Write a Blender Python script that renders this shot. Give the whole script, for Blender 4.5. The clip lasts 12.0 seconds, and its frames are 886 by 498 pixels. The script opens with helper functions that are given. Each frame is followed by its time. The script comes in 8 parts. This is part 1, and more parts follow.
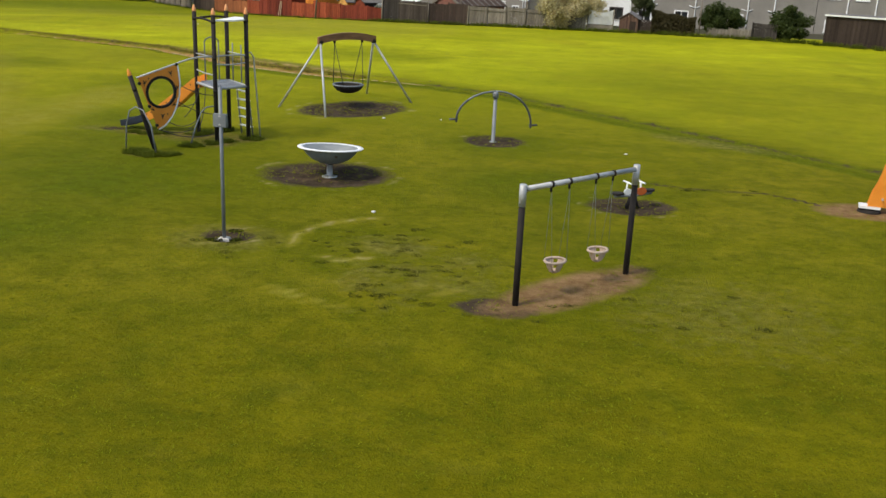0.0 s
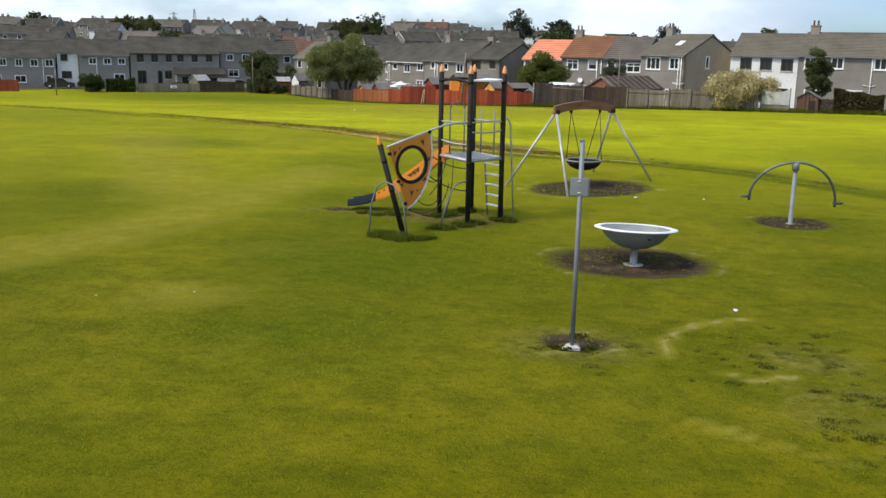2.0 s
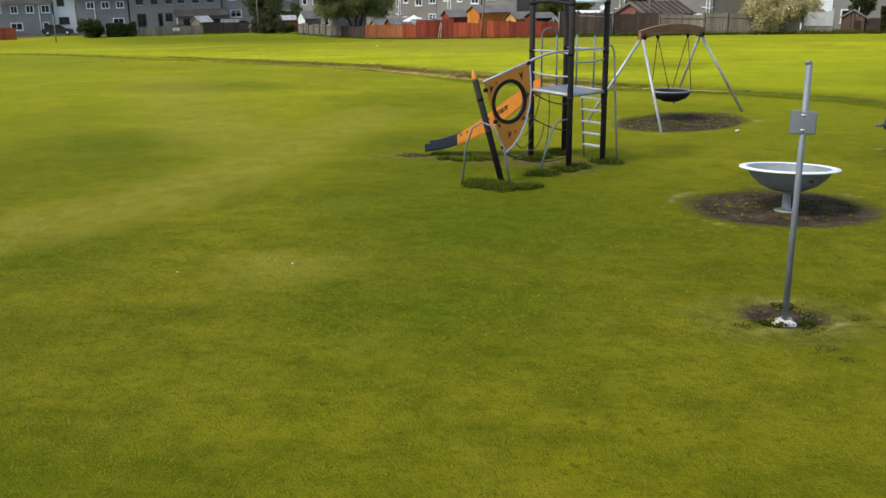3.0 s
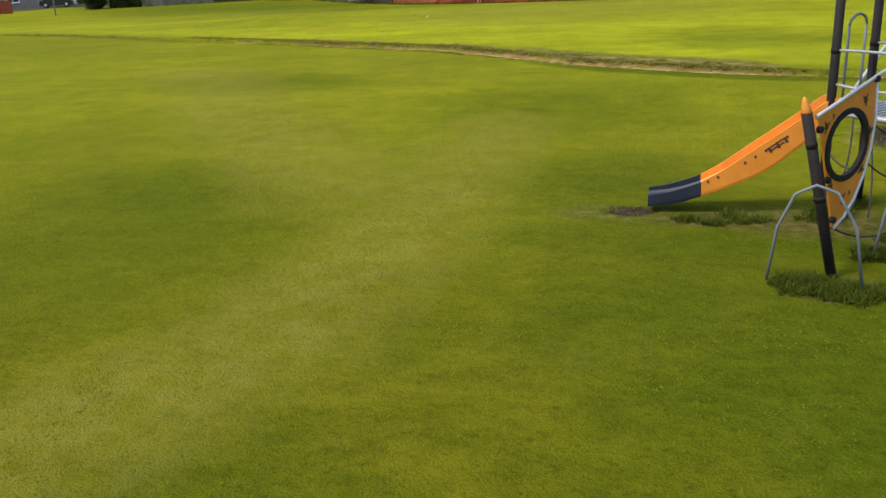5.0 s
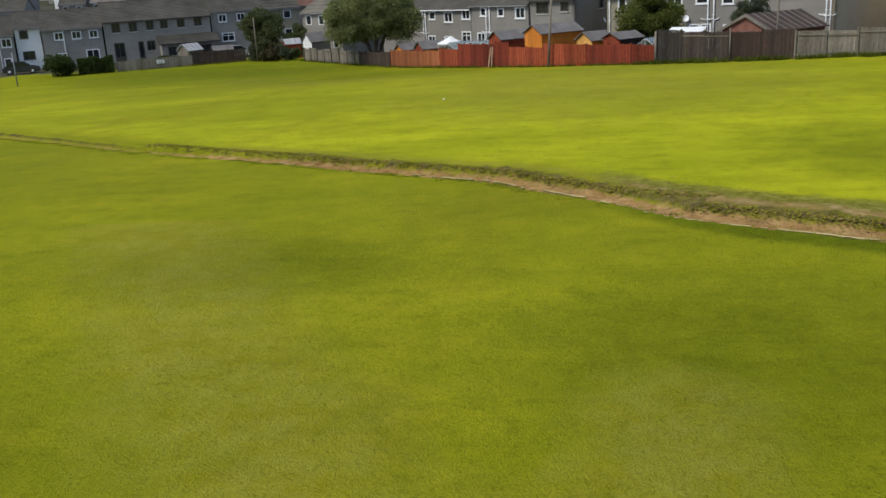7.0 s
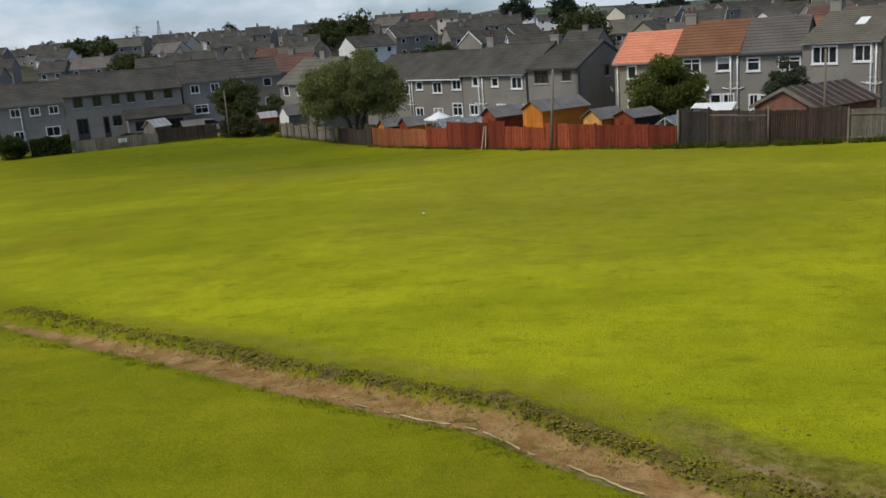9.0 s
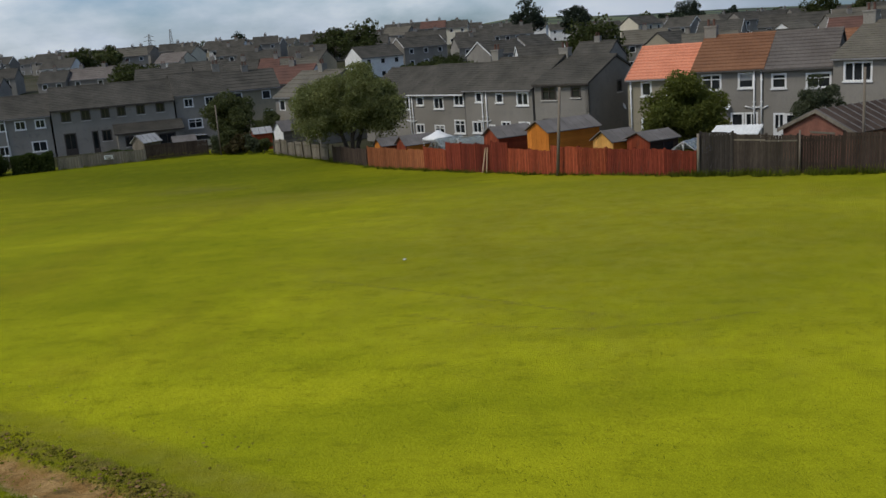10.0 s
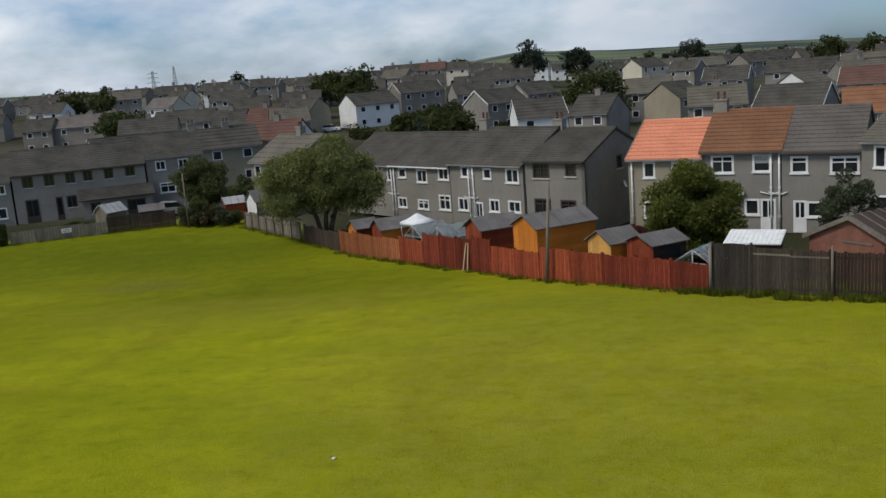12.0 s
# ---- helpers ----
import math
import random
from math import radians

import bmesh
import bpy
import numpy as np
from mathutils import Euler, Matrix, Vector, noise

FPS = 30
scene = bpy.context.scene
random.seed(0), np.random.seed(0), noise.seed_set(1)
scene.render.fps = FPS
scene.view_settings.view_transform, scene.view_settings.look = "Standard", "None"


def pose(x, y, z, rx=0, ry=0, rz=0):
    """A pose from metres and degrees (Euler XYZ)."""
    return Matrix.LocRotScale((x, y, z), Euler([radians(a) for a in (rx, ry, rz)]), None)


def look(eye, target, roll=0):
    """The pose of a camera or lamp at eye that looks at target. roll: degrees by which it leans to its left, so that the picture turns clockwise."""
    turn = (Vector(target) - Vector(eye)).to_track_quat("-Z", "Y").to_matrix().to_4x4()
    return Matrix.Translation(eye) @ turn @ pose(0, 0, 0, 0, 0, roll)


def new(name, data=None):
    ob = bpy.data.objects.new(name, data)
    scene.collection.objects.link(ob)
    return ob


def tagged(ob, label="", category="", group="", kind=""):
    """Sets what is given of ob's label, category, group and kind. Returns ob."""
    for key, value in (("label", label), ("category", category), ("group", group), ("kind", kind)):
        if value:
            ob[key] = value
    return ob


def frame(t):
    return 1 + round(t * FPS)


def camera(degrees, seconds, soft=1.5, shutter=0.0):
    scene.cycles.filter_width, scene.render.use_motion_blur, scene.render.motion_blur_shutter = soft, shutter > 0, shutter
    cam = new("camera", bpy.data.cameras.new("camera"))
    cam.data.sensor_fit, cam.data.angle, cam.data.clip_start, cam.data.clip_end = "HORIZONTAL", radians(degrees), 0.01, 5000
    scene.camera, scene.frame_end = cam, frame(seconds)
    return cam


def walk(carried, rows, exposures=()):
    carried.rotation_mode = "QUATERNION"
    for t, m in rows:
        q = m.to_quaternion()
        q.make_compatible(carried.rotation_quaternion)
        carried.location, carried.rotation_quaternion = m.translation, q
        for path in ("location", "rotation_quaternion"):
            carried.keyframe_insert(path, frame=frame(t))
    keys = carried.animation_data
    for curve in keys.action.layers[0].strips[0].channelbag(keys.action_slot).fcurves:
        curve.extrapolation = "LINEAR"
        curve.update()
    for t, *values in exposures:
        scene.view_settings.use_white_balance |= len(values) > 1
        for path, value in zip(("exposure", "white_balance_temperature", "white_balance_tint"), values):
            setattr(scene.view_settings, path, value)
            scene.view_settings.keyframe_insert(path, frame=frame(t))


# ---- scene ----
EXPOSURES = [(0.0, 0.12, 7200, 10), (1.5, 0.20, 7100, 10), (2.5, 0.26, 6700, 10), (4.5, 0.13, 6600, 10), (5.5, 0.16, 6600, 10), (6.5, 0.02, 6600, 10), (7.5, -0.14, 6600, 10), (9.5, -0.51, 6800, 10), (10.5, -0.70, 6600, 10), (12.0, -0.53, 6720, 10)]
cam = camera(51.0, 12.0)
PATH = [
    (0, (1.315, -0.853, 6.143), (1.313, 1.05, 5.528), 2.5),
    (0.5, (0.002, -0.208, 5.817), (-0.15, 1.675, 5.16), 3.7),
    (1, (-1.305, 0.826, 5.303), (-1.514, 2.713, 4.672), 3.4),
    (1.5, (-2.651, 2.404, 4.892), (-2.849, 4.315, 4.333), 2.1),
    (2, (-3.918, 3.944, 4.659), (-4.138, 5.885, 4.229), 1.1),
    (2.5, (-5.178, 5.226, 4.43), (-5.4, 7.172, 4.023), 0.4),
    (2.7, (-5.713, 5.761, 4.361), (-5.935, 7.684, 3.858), -0.2),
    (4.3, (-9.72, 11.156, 4.223), (-9.941, 13.044, 3.601), -2.5),
    (4.5, (-10.151, 12.082, 4.245), (-10.386, 13.972, 3.635), -2.6),
    (5, (-11.208, 14.581, 4.475), (-11.435, 16.462, 3.835), -2.2),
    (5.5, (-12.1, 17.318, 4.731), (-12.32, 19.206, 4.111), -2.6),
    (6, (-12.871, 20.047, 5.092), (-13.076, 21.946, 4.499), -3.2),
    (6.5, (-13.593, 22.749, 5.501), (-13.807, 24.645, 4.903), -3.4),
    (7, (-14.107, 25.484, 5.896), (-14.311, 27.392, 5.33), -3.4),
    (7.5, (-14.472, 28.328, 6.223), (-14.677, 30.252, 5.716), -4.0),
    (7.7, (-14.616, 29.475, 6.323), (-14.822, 31.399, 5.817), -3.9),
    (9.3, (-14.126, 38.412, 7.263), (-14.334, 40.348, 6.806), -4.8),
    (9.5, (-14.063, 39.642, 7.401), (-14.281, 41.576, 6.941), -5.0),
    (10, (-13.699, 42.163, 7.195), (-13.925, 44.1, 6.753), -4.4),
    (10.5, (-13.541, 44.618, 7.679), (-13.772, 46.559, 7.252), -4.3),
    (11, (-13.279, 46.723, 8.505), (-13.52, 48.659, 8.064), -4.2),
    (11.5, (-12.774, 49.028, 9.046), (-13.012, 50.971, 8.636), -4.5),
    (12, (-12.565, 50.509, 9.731), (-12.799, 52.459, 9.357), -4.5),
]
walk(cam, [(t, look(eye, target, roll)) for t, eye, target, roll in PATH], EXPOSURES)

# world: broken cloud over a clear sky
SUN_DIR = Vector((-0.60, -0.42, 0.95)).normalized()
world = bpy.data.worlds.new("sky")
scene.world = world
world.use_nodes = True
wt = world.node_tree
wt.nodes.clear()
w_out = wt.nodes.new("ShaderNodeOutputWorld")
w_bg = wt.nodes.new("ShaderNodeBackground")
w_sky = wt.nodes.new("ShaderNodeTexSky")
w_sky.sky_type = "NISHITA"
w_sky.sun_disc = False
w_sky.sun_elevation = math.asin(SUN_DIR.z)
w_sky.sun_rotation = math.atan2(SUN_DIR.x, SUN_DIR.y)
w_co = wt.nodes.new("ShaderNodeTexCoord")
w_map = wt.nodes.new("ShaderNodeMapping")
w_map.inputs["Scale"].default_value = (1.0, 1.0, 2.4)
w_map.inputs["Location"].default_value = (0.35, 0.1, 0.0)
w_n1 = wt.nodes.new("ShaderNodeTexNoise")
w_n1.inputs["Scale"].default_value = 3.4
w_n1.inputs["Detail"].default_value = 7
w_n1.inputs["Roughness"].default_value = 0.55
w_r1 = wt.nodes.new("ShaderNodeValToRGB")
w_r1.color_ramp.elements[0].position = 0.37
w_r1.color_ramp.elements[1].position = 0.56
w_n2 = wt.nodes.new("ShaderNodeTexNoise")
w_n2.inputs["Scale"].default_value = 4.2
w_n2.inputs["Detail"].default_value = 6
w_r2 = wt.nodes.new("ShaderNodeValToRGB")
w_r2.color_ramp.elements[0].position = 0.34
w_r2.color_ramp.elements[0].color = (8.3, 10.1, 12.8, 1)
w_r2.color_ramp.elements[1].position = 0.66
w_r2.color_ramp.elements[1].color = (15.6, 16.8, 18.2, 1)
w_mix = wt.nodes.new("ShaderNodeMix")
w_mix.data_type = "RGBA"
wt.links.new(w_co.outputs["Generated"], w_map.inputs["Vector"])
wt.links.new(w_map.outputs[0], w_n1.inputs["Vector"])
wt.links.new(w_map.outputs[0], w_n2.inputs["Vector"])
wt.links.new(w_n1.outputs["Fac"], w_r1.inputs["Fac"])
wt.links.new(w_n2.outputs["Fac"], w_r2.inputs["Fac"])
wt.links.new(w_r1.outputs["Color"], w_mix.inputs["Factor"])
w_gain = wt.nodes.new("ShaderNodeMix")
w_gain.data_type = "RGBA"
w_gain.blend_type = "MULTIPLY"
w_gain.inputs["Factor"].default_value = 1.0
w_gain.inputs["B"].default_value = (1.05, 1.50, 2.25, 1)
wt.links.new(w_sky.outputs["Color"], w_gain.inputs["A"])
wt.links.new(w_gain.outputs["Result"], w_mix.inputs["A"])
# the cloud thins to a deeper blue-grey towards the east
w_sep = wt.nodes.new("ShaderNodeSeparateXYZ")
w_east = wt.nodes.new("ShaderNodeMapRange")
w_east.inputs["From Min"].default_value, w_east.inputs["From Max"].default_value = -0.02, 0.34
w_east.inputs["To Max"].default_value = 0.95
w_tone = wt.nodes.new("ShaderNodeMix")
w_tone.data_type = "RGBA"
w_tone.inputs["B"].default_value = (4.3, 6.0, 8.8, 1)
wt.links.new(w_co.outputs["Generated"], w_sep.inputs[0])
wt.links.new(w_sep.outputs["X"], w_east.inputs["Value"])
wt.links.new(w_east.outputs[0], w_tone.inputs["Factor"])
wt.links.new(w_r2.outputs["Color"], w_tone.inputs["A"])
wt.links.new(w_tone.outputs["Result"], w_mix.inputs["B"])
wt.links.new(w_mix.outputs["Result"], w_bg.inputs["Color"])
w_bg.inputs["Strength"].default_value = 0.075
wt.links.new(w_bg.outputs[0], w_out.inputs["Surface"])

sun = new("sun", bpy.data.lights.new("sun", "SUN"))
sun.data.energy = 2.9
sun.data.angle = radians(14.0)
sun.data.color = (1.0, 0.95, 0.86)
sun.matrix_world = look(SUN_DIR * 100, (0, 0, 0))

# ---- materials ----
def material(name, a, b, rough=0.8, metal=0.0, big=0.5, fine=20.0, bump=0.2, c=None, island=0.0, spec=0.5, streak=(1, 1, 1), piece=0.0):
    """Two colours mixed by a large noise, a fine noise for grain and relief; c: a third colour in worn spots."""
    m = bpy.data.materials.new(name)
    m.use_nodes = True
    t = m.node_tree
    p = t.nodes["Principled BSDF"]
    co = t.nodes.new("ShaderNodeTexCoord")
    mp = t.nodes.new("ShaderNodeMapping")
    mp.inputs["Scale"].default_value = streak
    t.links.new(co.outputs["Object"], mp.inputs["Vector"])
    n1 = t.nodes.new("ShaderNodeTexNoise")
    n1.inputs["Scale"].default_value = big
    n1.inputs["Detail"].default_value = 5
    n2 = t.nodes.new("ShaderNodeTexNoise")
    n2.inputs["Scale"].default_value = fine
    n2.inputs["Detail"].default_value = 4
    t.links.new(mp.outputs[0], n1.inputs["Vector"])
    t.links.new(mp.outputs[0], n2.inputs["Vector"])
    r = t.nodes.new("ShaderNodeValToRGB")
    r.color_ramp.elements[0].position, r.color_ramp.elements[1].position = 0.32, 0.68
    r.color_ramp.elements[0].color, r.color_ramp.elements[1].color = (*a, 1), (*b, 1)
    t.links.new(n1.outputs["Fac"], r.inputs["Fac"])
    hs = t.nodes.new("ShaderNodeHueSaturation")
    t.links.new(r.outputs["Color"], hs.inputs["Color"])
    val = t.nodes.new("ShaderNodeMapRange")
    val.inputs["From Min"].default_value, val.inputs["From Max"].default_value = 0.3, 0.7
    val.inputs["To Min"].default_value, val.inputs["To Max"].default_value = (0.95, 1.05) if bump <= 0.05 else (0.8, 1.2)
    t.links.new(n2.outputs["Fac"], val.inputs["Value"])
    last = val.outputs[0]
    if island:
        geo = t.nodes.new("ShaderNodeNewGeometry")
        rnd = t.nodes.new("ShaderNodeMapRange")
        rnd.inputs["To Min"].default_value, rnd.inputs["To Max"].default_value = 1 - island, 1 + island
        t.links.new(geo.outputs["Random Per Island"], rnd.inputs["Value"])
        mul = t.nodes.new("ShaderNodeMath")
        mul.operation = "MULTIPLY"
        t.links.new(last, mul.inputs[0])
        t.links.new(rnd.outputs[0], mul.inputs[1])
        last = mul.outputs[0]
    if piece:
        info = t.nodes.new("ShaderNodeObjectInfo")
        rnd = t.nodes.new("ShaderNodeMapRange")
        rnd.inputs["To Min"].default_value, rnd.inputs["To Max"].default_value = 1 - piece, 1 + piece
        t.links.new(info.outputs["Random"], rnd.inputs["Value"])
        mul = t.nodes.new("ShaderNodeMath")
        mul.operation = "MULTIPLY"
        t.links.new(last, mul.inputs[0])
        t.links.new(rnd.outputs[0], mul.inputs[1])
        last = mul.outputs[0]
    t.links.new(last, hs.inputs["Value"])
    colour = hs.outputs["Color"]
    if c:
        n3 = t.nodes.new("ShaderNodeTexNoise")
        n3.inputs["Scale"].default_value = big * 5
        n3.inputs["Detail"].default_value = 8
        n3.inputs["Roughness"].default_value = 0.7
        t.links.new(mp.outputs[0], n3.inputs["Vector"])
        r3 = t.nodes.new("ShaderNodeValToRGB")
        r3.color_ramp.elements[0].position, r3.color_ramp.elements[1].position = 0.55, 0.72
        t.links.new(n3.outputs["Fac"], r3.inputs["Fac"])
        mx = t.nodes.new("ShaderNodeMix")
        mx.data_type = "RGBA"
        t.links.new(r3.outputs["Color"], mx.inputs["Factor"])
        t.links.new(colour, mx.inputs["A"])
        mx.inputs["B"].default_value = (*c, 1)
        colour = mx.outputs["Result"]
    t.links.new(colour, p.inputs["Base Color"])
    rr = t.nodes.new("ShaderNodeMapRange")
    rr.inputs["To Min"].default_value, rr.inputs["To Max"].default_value = max(0.02, rough - 0.1), min(1, rough + 0.1)
    t.links.new(n2.outputs["Fac"], rr.inputs["Value"])
    t.links.new(rr.outputs[0], p.inputs["Roughness"])
    p.inputs["Metallic"].default_value = metal
    p.inputs["Specular IOR Level"].default_value = spec
    if bump:
        bp = t.nodes.new("ShaderNodeBump")
        bp.inputs["Strength"].default_value = bump
        bp.inputs["Distance"].default_value = 0.02
        t.links.new(n2.outputs["Fac"], bp.inputs["Height"])
        t.links.new(bp.outputs[0], p.inputs["Normal"])
    return m


M = {}
M["steel"] = material("galvanised_steel", (0.35, 0.355, 0.35), (0.50, 0.50, 0.485), 0.55, 0.4, 3, 60, 0.05)
M["steel_dull"] = material("dull_galvanised_steel", (0.16, 0.175, 0.185), (0.23, 0.245, 0.255), 0.6, 0.3, 3, 60, 0.05)
M["black"] = material("black_paint", (0.015, 0.012, 0.010), (0.026, 0.020, 0.017), 0.75, 0, 4, 40, 0.05, spec=0.25)
M["navy"] = material("navy_plastic", (0.012, 0.017, 0.030), (0.020, 0.027, 0.045), 0.5, 0, 3, 40, 0.05)
M["orange"] = material("orange_plastic", (0.72, 0.235, 0.022), (0.84, 0.30, 0.035), 0.45, 0, 2, 40, 0.03)
M["orange_red"] = material("red_orange_plastic", (0.50, 0.10, 0.02), (0.60, 0.14, 0.03), 0.5, 0, 2, 40, 0.03)
M["cap"] = material("amber_post_cap", (0.75, 0.30, 0.10), (0.85, 0.38, 0.14), 0.5, 0, 3, 30, 0.03)
M["graphic"] = material("dark_printed_mark", (0.05, 0.028, 0.012), (0.09, 0.045, 0.015), 0.6, 0, 8, 40, 0)
M["white"] = material("white_plastic", (0.70, 0.70, 0.67), (0.80, 0.80, 0.78), 0.45, 0, 2, 40, 0.03)
M["seat"] = material("pale_rubber_seat", (0.42, 0.30, 0.22), (0.56, 0.43, 0.33), 0.6, 0, 6, 40, 0.05)
M["deck"] = material("light_steel_deck", (0.25, 0.265, 0.28), (0.34, 0.355, 0.37), 0.6, 0.3, 5, 90, 0.1)
M["dish"] = material("grey_blue_moulding", (0.17, 0.19, 0.195), (0.24, 0.26, 0.265), 0.5, 0, 2, 30, 0.05, c=(0.13, 0.14, 0.135))
M["rim"] = material("pale_moulding", (0.66, 0.68, 0.69), (0.78, 0.79, 0.79), 0.45, 0, 3, 30, 0.03)
M["rope"] = material("dark_rope", (0.03, 0.028, 0.025), (0.05, 0.045, 0.04), 0.9, 0, 10, 80, 0.3)
M["beamwood"] = material("stained_beam_wood", (0.17, 0.075, 0.030), (0.27, 0.13, 0.055), 0.7, 0, 2, 30, 0.1, streak=(1, 1, 6))
M["concrete"] = material("pale_concrete", (0.40, 0.38, 0.33), (0.55, 0.53, 0.48), 0.9, 0, 3, 40, 0.3)
M["litter"] = material("white_litter", (0.55, 0.53, 0.48), (0.70, 0.68, 0.63), 0.7, 0, 5, 40, 0)
M["pvc"] = material("white_window_frame", (0.70, 0.70, 0.68), (0.80, 0.80, 0.78), 0.4, 0, 2, 20, 0)
M["brownframe"] = material("dark_brown_window_frame", (0.035, 0.026, 0.020), (0.055, 0.042, 0.034), 0.5, 0, 2, 20, 0)
M["glass"] = material("window_glass", (0.012, 0.014, 0.016), (0.03, 0.033, 0.036), 0.08, 0, 0.6, 3, 0)
M["curtain"] = material("net_curtain", (0.35, 0.35, 0.34), (0.5, 0.5, 0.48), 0.8, 0, 1, 6, 0)
M["dash"] = material("grey_pebbledash", (0.206, 0.190, 0.163), (0.272, 0.253, 0.219), 0.95, 0, 0.35, 18, 0.5, c=(0.182, 0.173, 0.157), spec=0.2)
M["dash_dark"] = material("dark_grey_pebbledash", (0.225, 0.209, 0.183), (0.290, 0.271, 0.238), 0.95, 0, 0.35, 18, 0.5, c=(0.154, 0.146, 0.132), spec=0.2)
M["dash_buff"] = material("buff_pebbledash", (0.25, 0.22, 0.15), (0.32, 0.28, 0.20), 0.95, 0, 0.35, 18, 0.5, c=(0.2, 0.18, 0.13))
# buff gable colour, lightened and warmed to look sunlit on the shaded side
M["dash_buff_sunlit"] = material("sunlit_buff_pebbledash", (0.34, 0.275, 0.185), (0.42, 0.345, 0.24), 0.95, 0, 0.35, 18, 0.5, c=(0.28, 0.225, 0.15), spec=0.15)
M["render_white"] = material("white_painted_render", (0.66, 0.66, 0.62), (0.78, 0.78, 0.75), 0.9, 0, 0.3, 12, 0.3, c=(0.55, 0.54, 0.5))
M["render_cream"] = material("cream_painted_render", (0.55, 0.50, 0.38), (0.66, 0.61, 0.48), 0.9, 0, 0.3, 12, 0.3)
M["render_pink"] = material("pinkish_painted_render", (0.50, 0.38, 0.33), (0.60, 0.47, 0.42), 0.9, 0, 0.3, 12, 0.3)
M["tile_grey"] = material("grey_concrete_tiles", (0.050, 0.047, 0.039), (0.087, 0.080, 0.067), 0.95, 0, 0.5, 9, 0.3, c=(0.043, 0.042, 0.034), island=0.14, spec=0.12)
M["tile_light"] = material("weathered_grey_tiles", (0.112, 0.096, 0.084), (0.158, 0.138, 0.122), 0.95, 0, 0.5, 9, 0.3, c=(0.095, 0.080, 0.068), island=0.12, spec=0.2)
M["tile_brown"] = material("brown_concrete_tiles", (0.190, 0.088, 0.046), (0.250, 0.120, 0.064), 0.95, 0, 0.5, 9, 0.3, c=(0.15, 0.085, 0.055), island=0.14, spec=0.2)
M["tile_orange"] = material("bright_orange_tiles", (0.62, 0.215, 0.115), (0.72, 0.27, 0.15), 0.85, 0, 0.6, 9, 0.2, island=0.10)
M["tile_red"] = material("dull_red_tiles", (0.095, 0.054, 0.043), (0.140, 0.074, 0.056), 0.95, 0, 0.5, 9, 0.3, island=0.14, spec=0.15)
M["tile_olive"] = material("mossy_brown_tiles", (0.085, 0.075, 0.055), (0.125, 0.11, 0.082), 0.9, 0, 0.5, 9, 0.3, c=(0.075, 0.075, 0.04), island=0.12)
M["brick"] = material("red_brick", (0.17, 0.065, 0.045), (0.25, 0.105, 0.07), 0.9, 0, 1.2, 14, 0.3, c=(0.14, 0.08, 0.06))
M["gutter"] = material("weathered_gutter", (0.16, 0.155, 0.15), (0.26, 0.255, 0.25), 0.6, 0, 0.8, 9, 0.05)
M["gutter_dark"] = material("dark_gutter", (0.05, 0.045, 0.04), (0.09, 0.08, 0.07), 0.6, 0, 0.8, 9, 0.05)
M["felt_pale"] = material("pale_sheet_roof", (0.30, 0.30, 0.30), (0.44, 0.44, 0.43), 0.7, 0, 0.8, 12, 0.1)
M["felt"] = material("grey_roofing_felt", (0.105, 0.095, 0.088), (0.175, 0.160, 0.150), 0.9, 0, 0.8, 25, 0.3)
M["boards_red"] = material("red_stained_boards", (0.18, 0.037, 0.018), (0.285, 0.066, 0.029), 0.85, 0, 0.7, 16, 0.3, c=(0.12, 0.045, 0.028), island=0.22, streak=(1, 1, 0.25), piece=0.32, spec=0.12)
M["boards_faded"] = material("faded_orange_brown_boards", (0.235, 0.078, 0.034), (0.350, 0.125, 0.052), 0.9, 0, 0.7, 16, 0.3, c=(0.17, 0.075, 0.042), island=0.2, streak=(1, 1, 0.25), piece=0.28, spec=0.12)
M["boards_oxblood"] = material("dark_red_boards", (0.130, 0.026, 0.016), (0.205, 0.042, 0.022), 0.85, 0, 0.7, 16, 0.3, c=(0.09, 0.032, 0.022), island=0.22, streak=(1, 1, 0.25), piece=0.3, spec=0.12)
M["boards_umber"] = material("brown_weathered_boards", (0.046, 0.036, 0.029), (0.082, 0.065, 0.051), 0.9, 0, 0.7, 16, 0.3, c=(0.05, 0.042, 0.035), island=0.25, streak=(1, 1, 0.25), piece=0.3, spec=0.12)
M["boards_russet"] = material("russet_boards", (0.100, 0.058, 0.042), (0.150, 0.088, 0.064), 0.9, 0, 0.7, 16, 0.3, c=(0.07, 0.045, 0.035), island=0.2, streak=(1, 1, 0.25), piece=0.3, spec=0.12)
M["boards_orange"] = material("orange_stained_boards", (0.50, 0.165, 0.025), (0.64, 0.23, 0.04), 0.8, 0, 0.7, 16, 0.2, island=0.12, spec=0.12)
M["boards_tan"] = material("tan_boards", (0.62, 0.32, 0.08), (0.72, 0.40, 0.12), 0.8, 0, 0.7, 16, 0.2, island=0.12, spec=0.12)
M["boards_grey"] = material("weathered_grey_boards", (0.150, 0.128, 0.098), (0.225, 0.196, 0.156), 0.9, 0, 0.7, 16, 0.3, c=(0.10, 0.088, 0.074), island=0.2, streak=(1, 1, 0.25), piece=0.22, spec=0.12)
M["boards_weathered"] = material("dark_weathered_boards", (0.032, 0.027, 0.024), (0.062, 0.053, 0.045), 0.9, 0, 0.7, 16, 0.3, c=(0.03, 0.026, 0.023), island=0.25, streak=(1, 1, 0.25), piece=0.35, spec=0.12)
M["boards_dark"] = material("dark_brown_boards", (0.042, 0.030, 0.024), (0.070, 0.050, 0.039), 0.9, 0, 0.7, 16, 0.3, island=0.2, streak=(1, 1, 0.25), piece=0.25, spec=0.12)
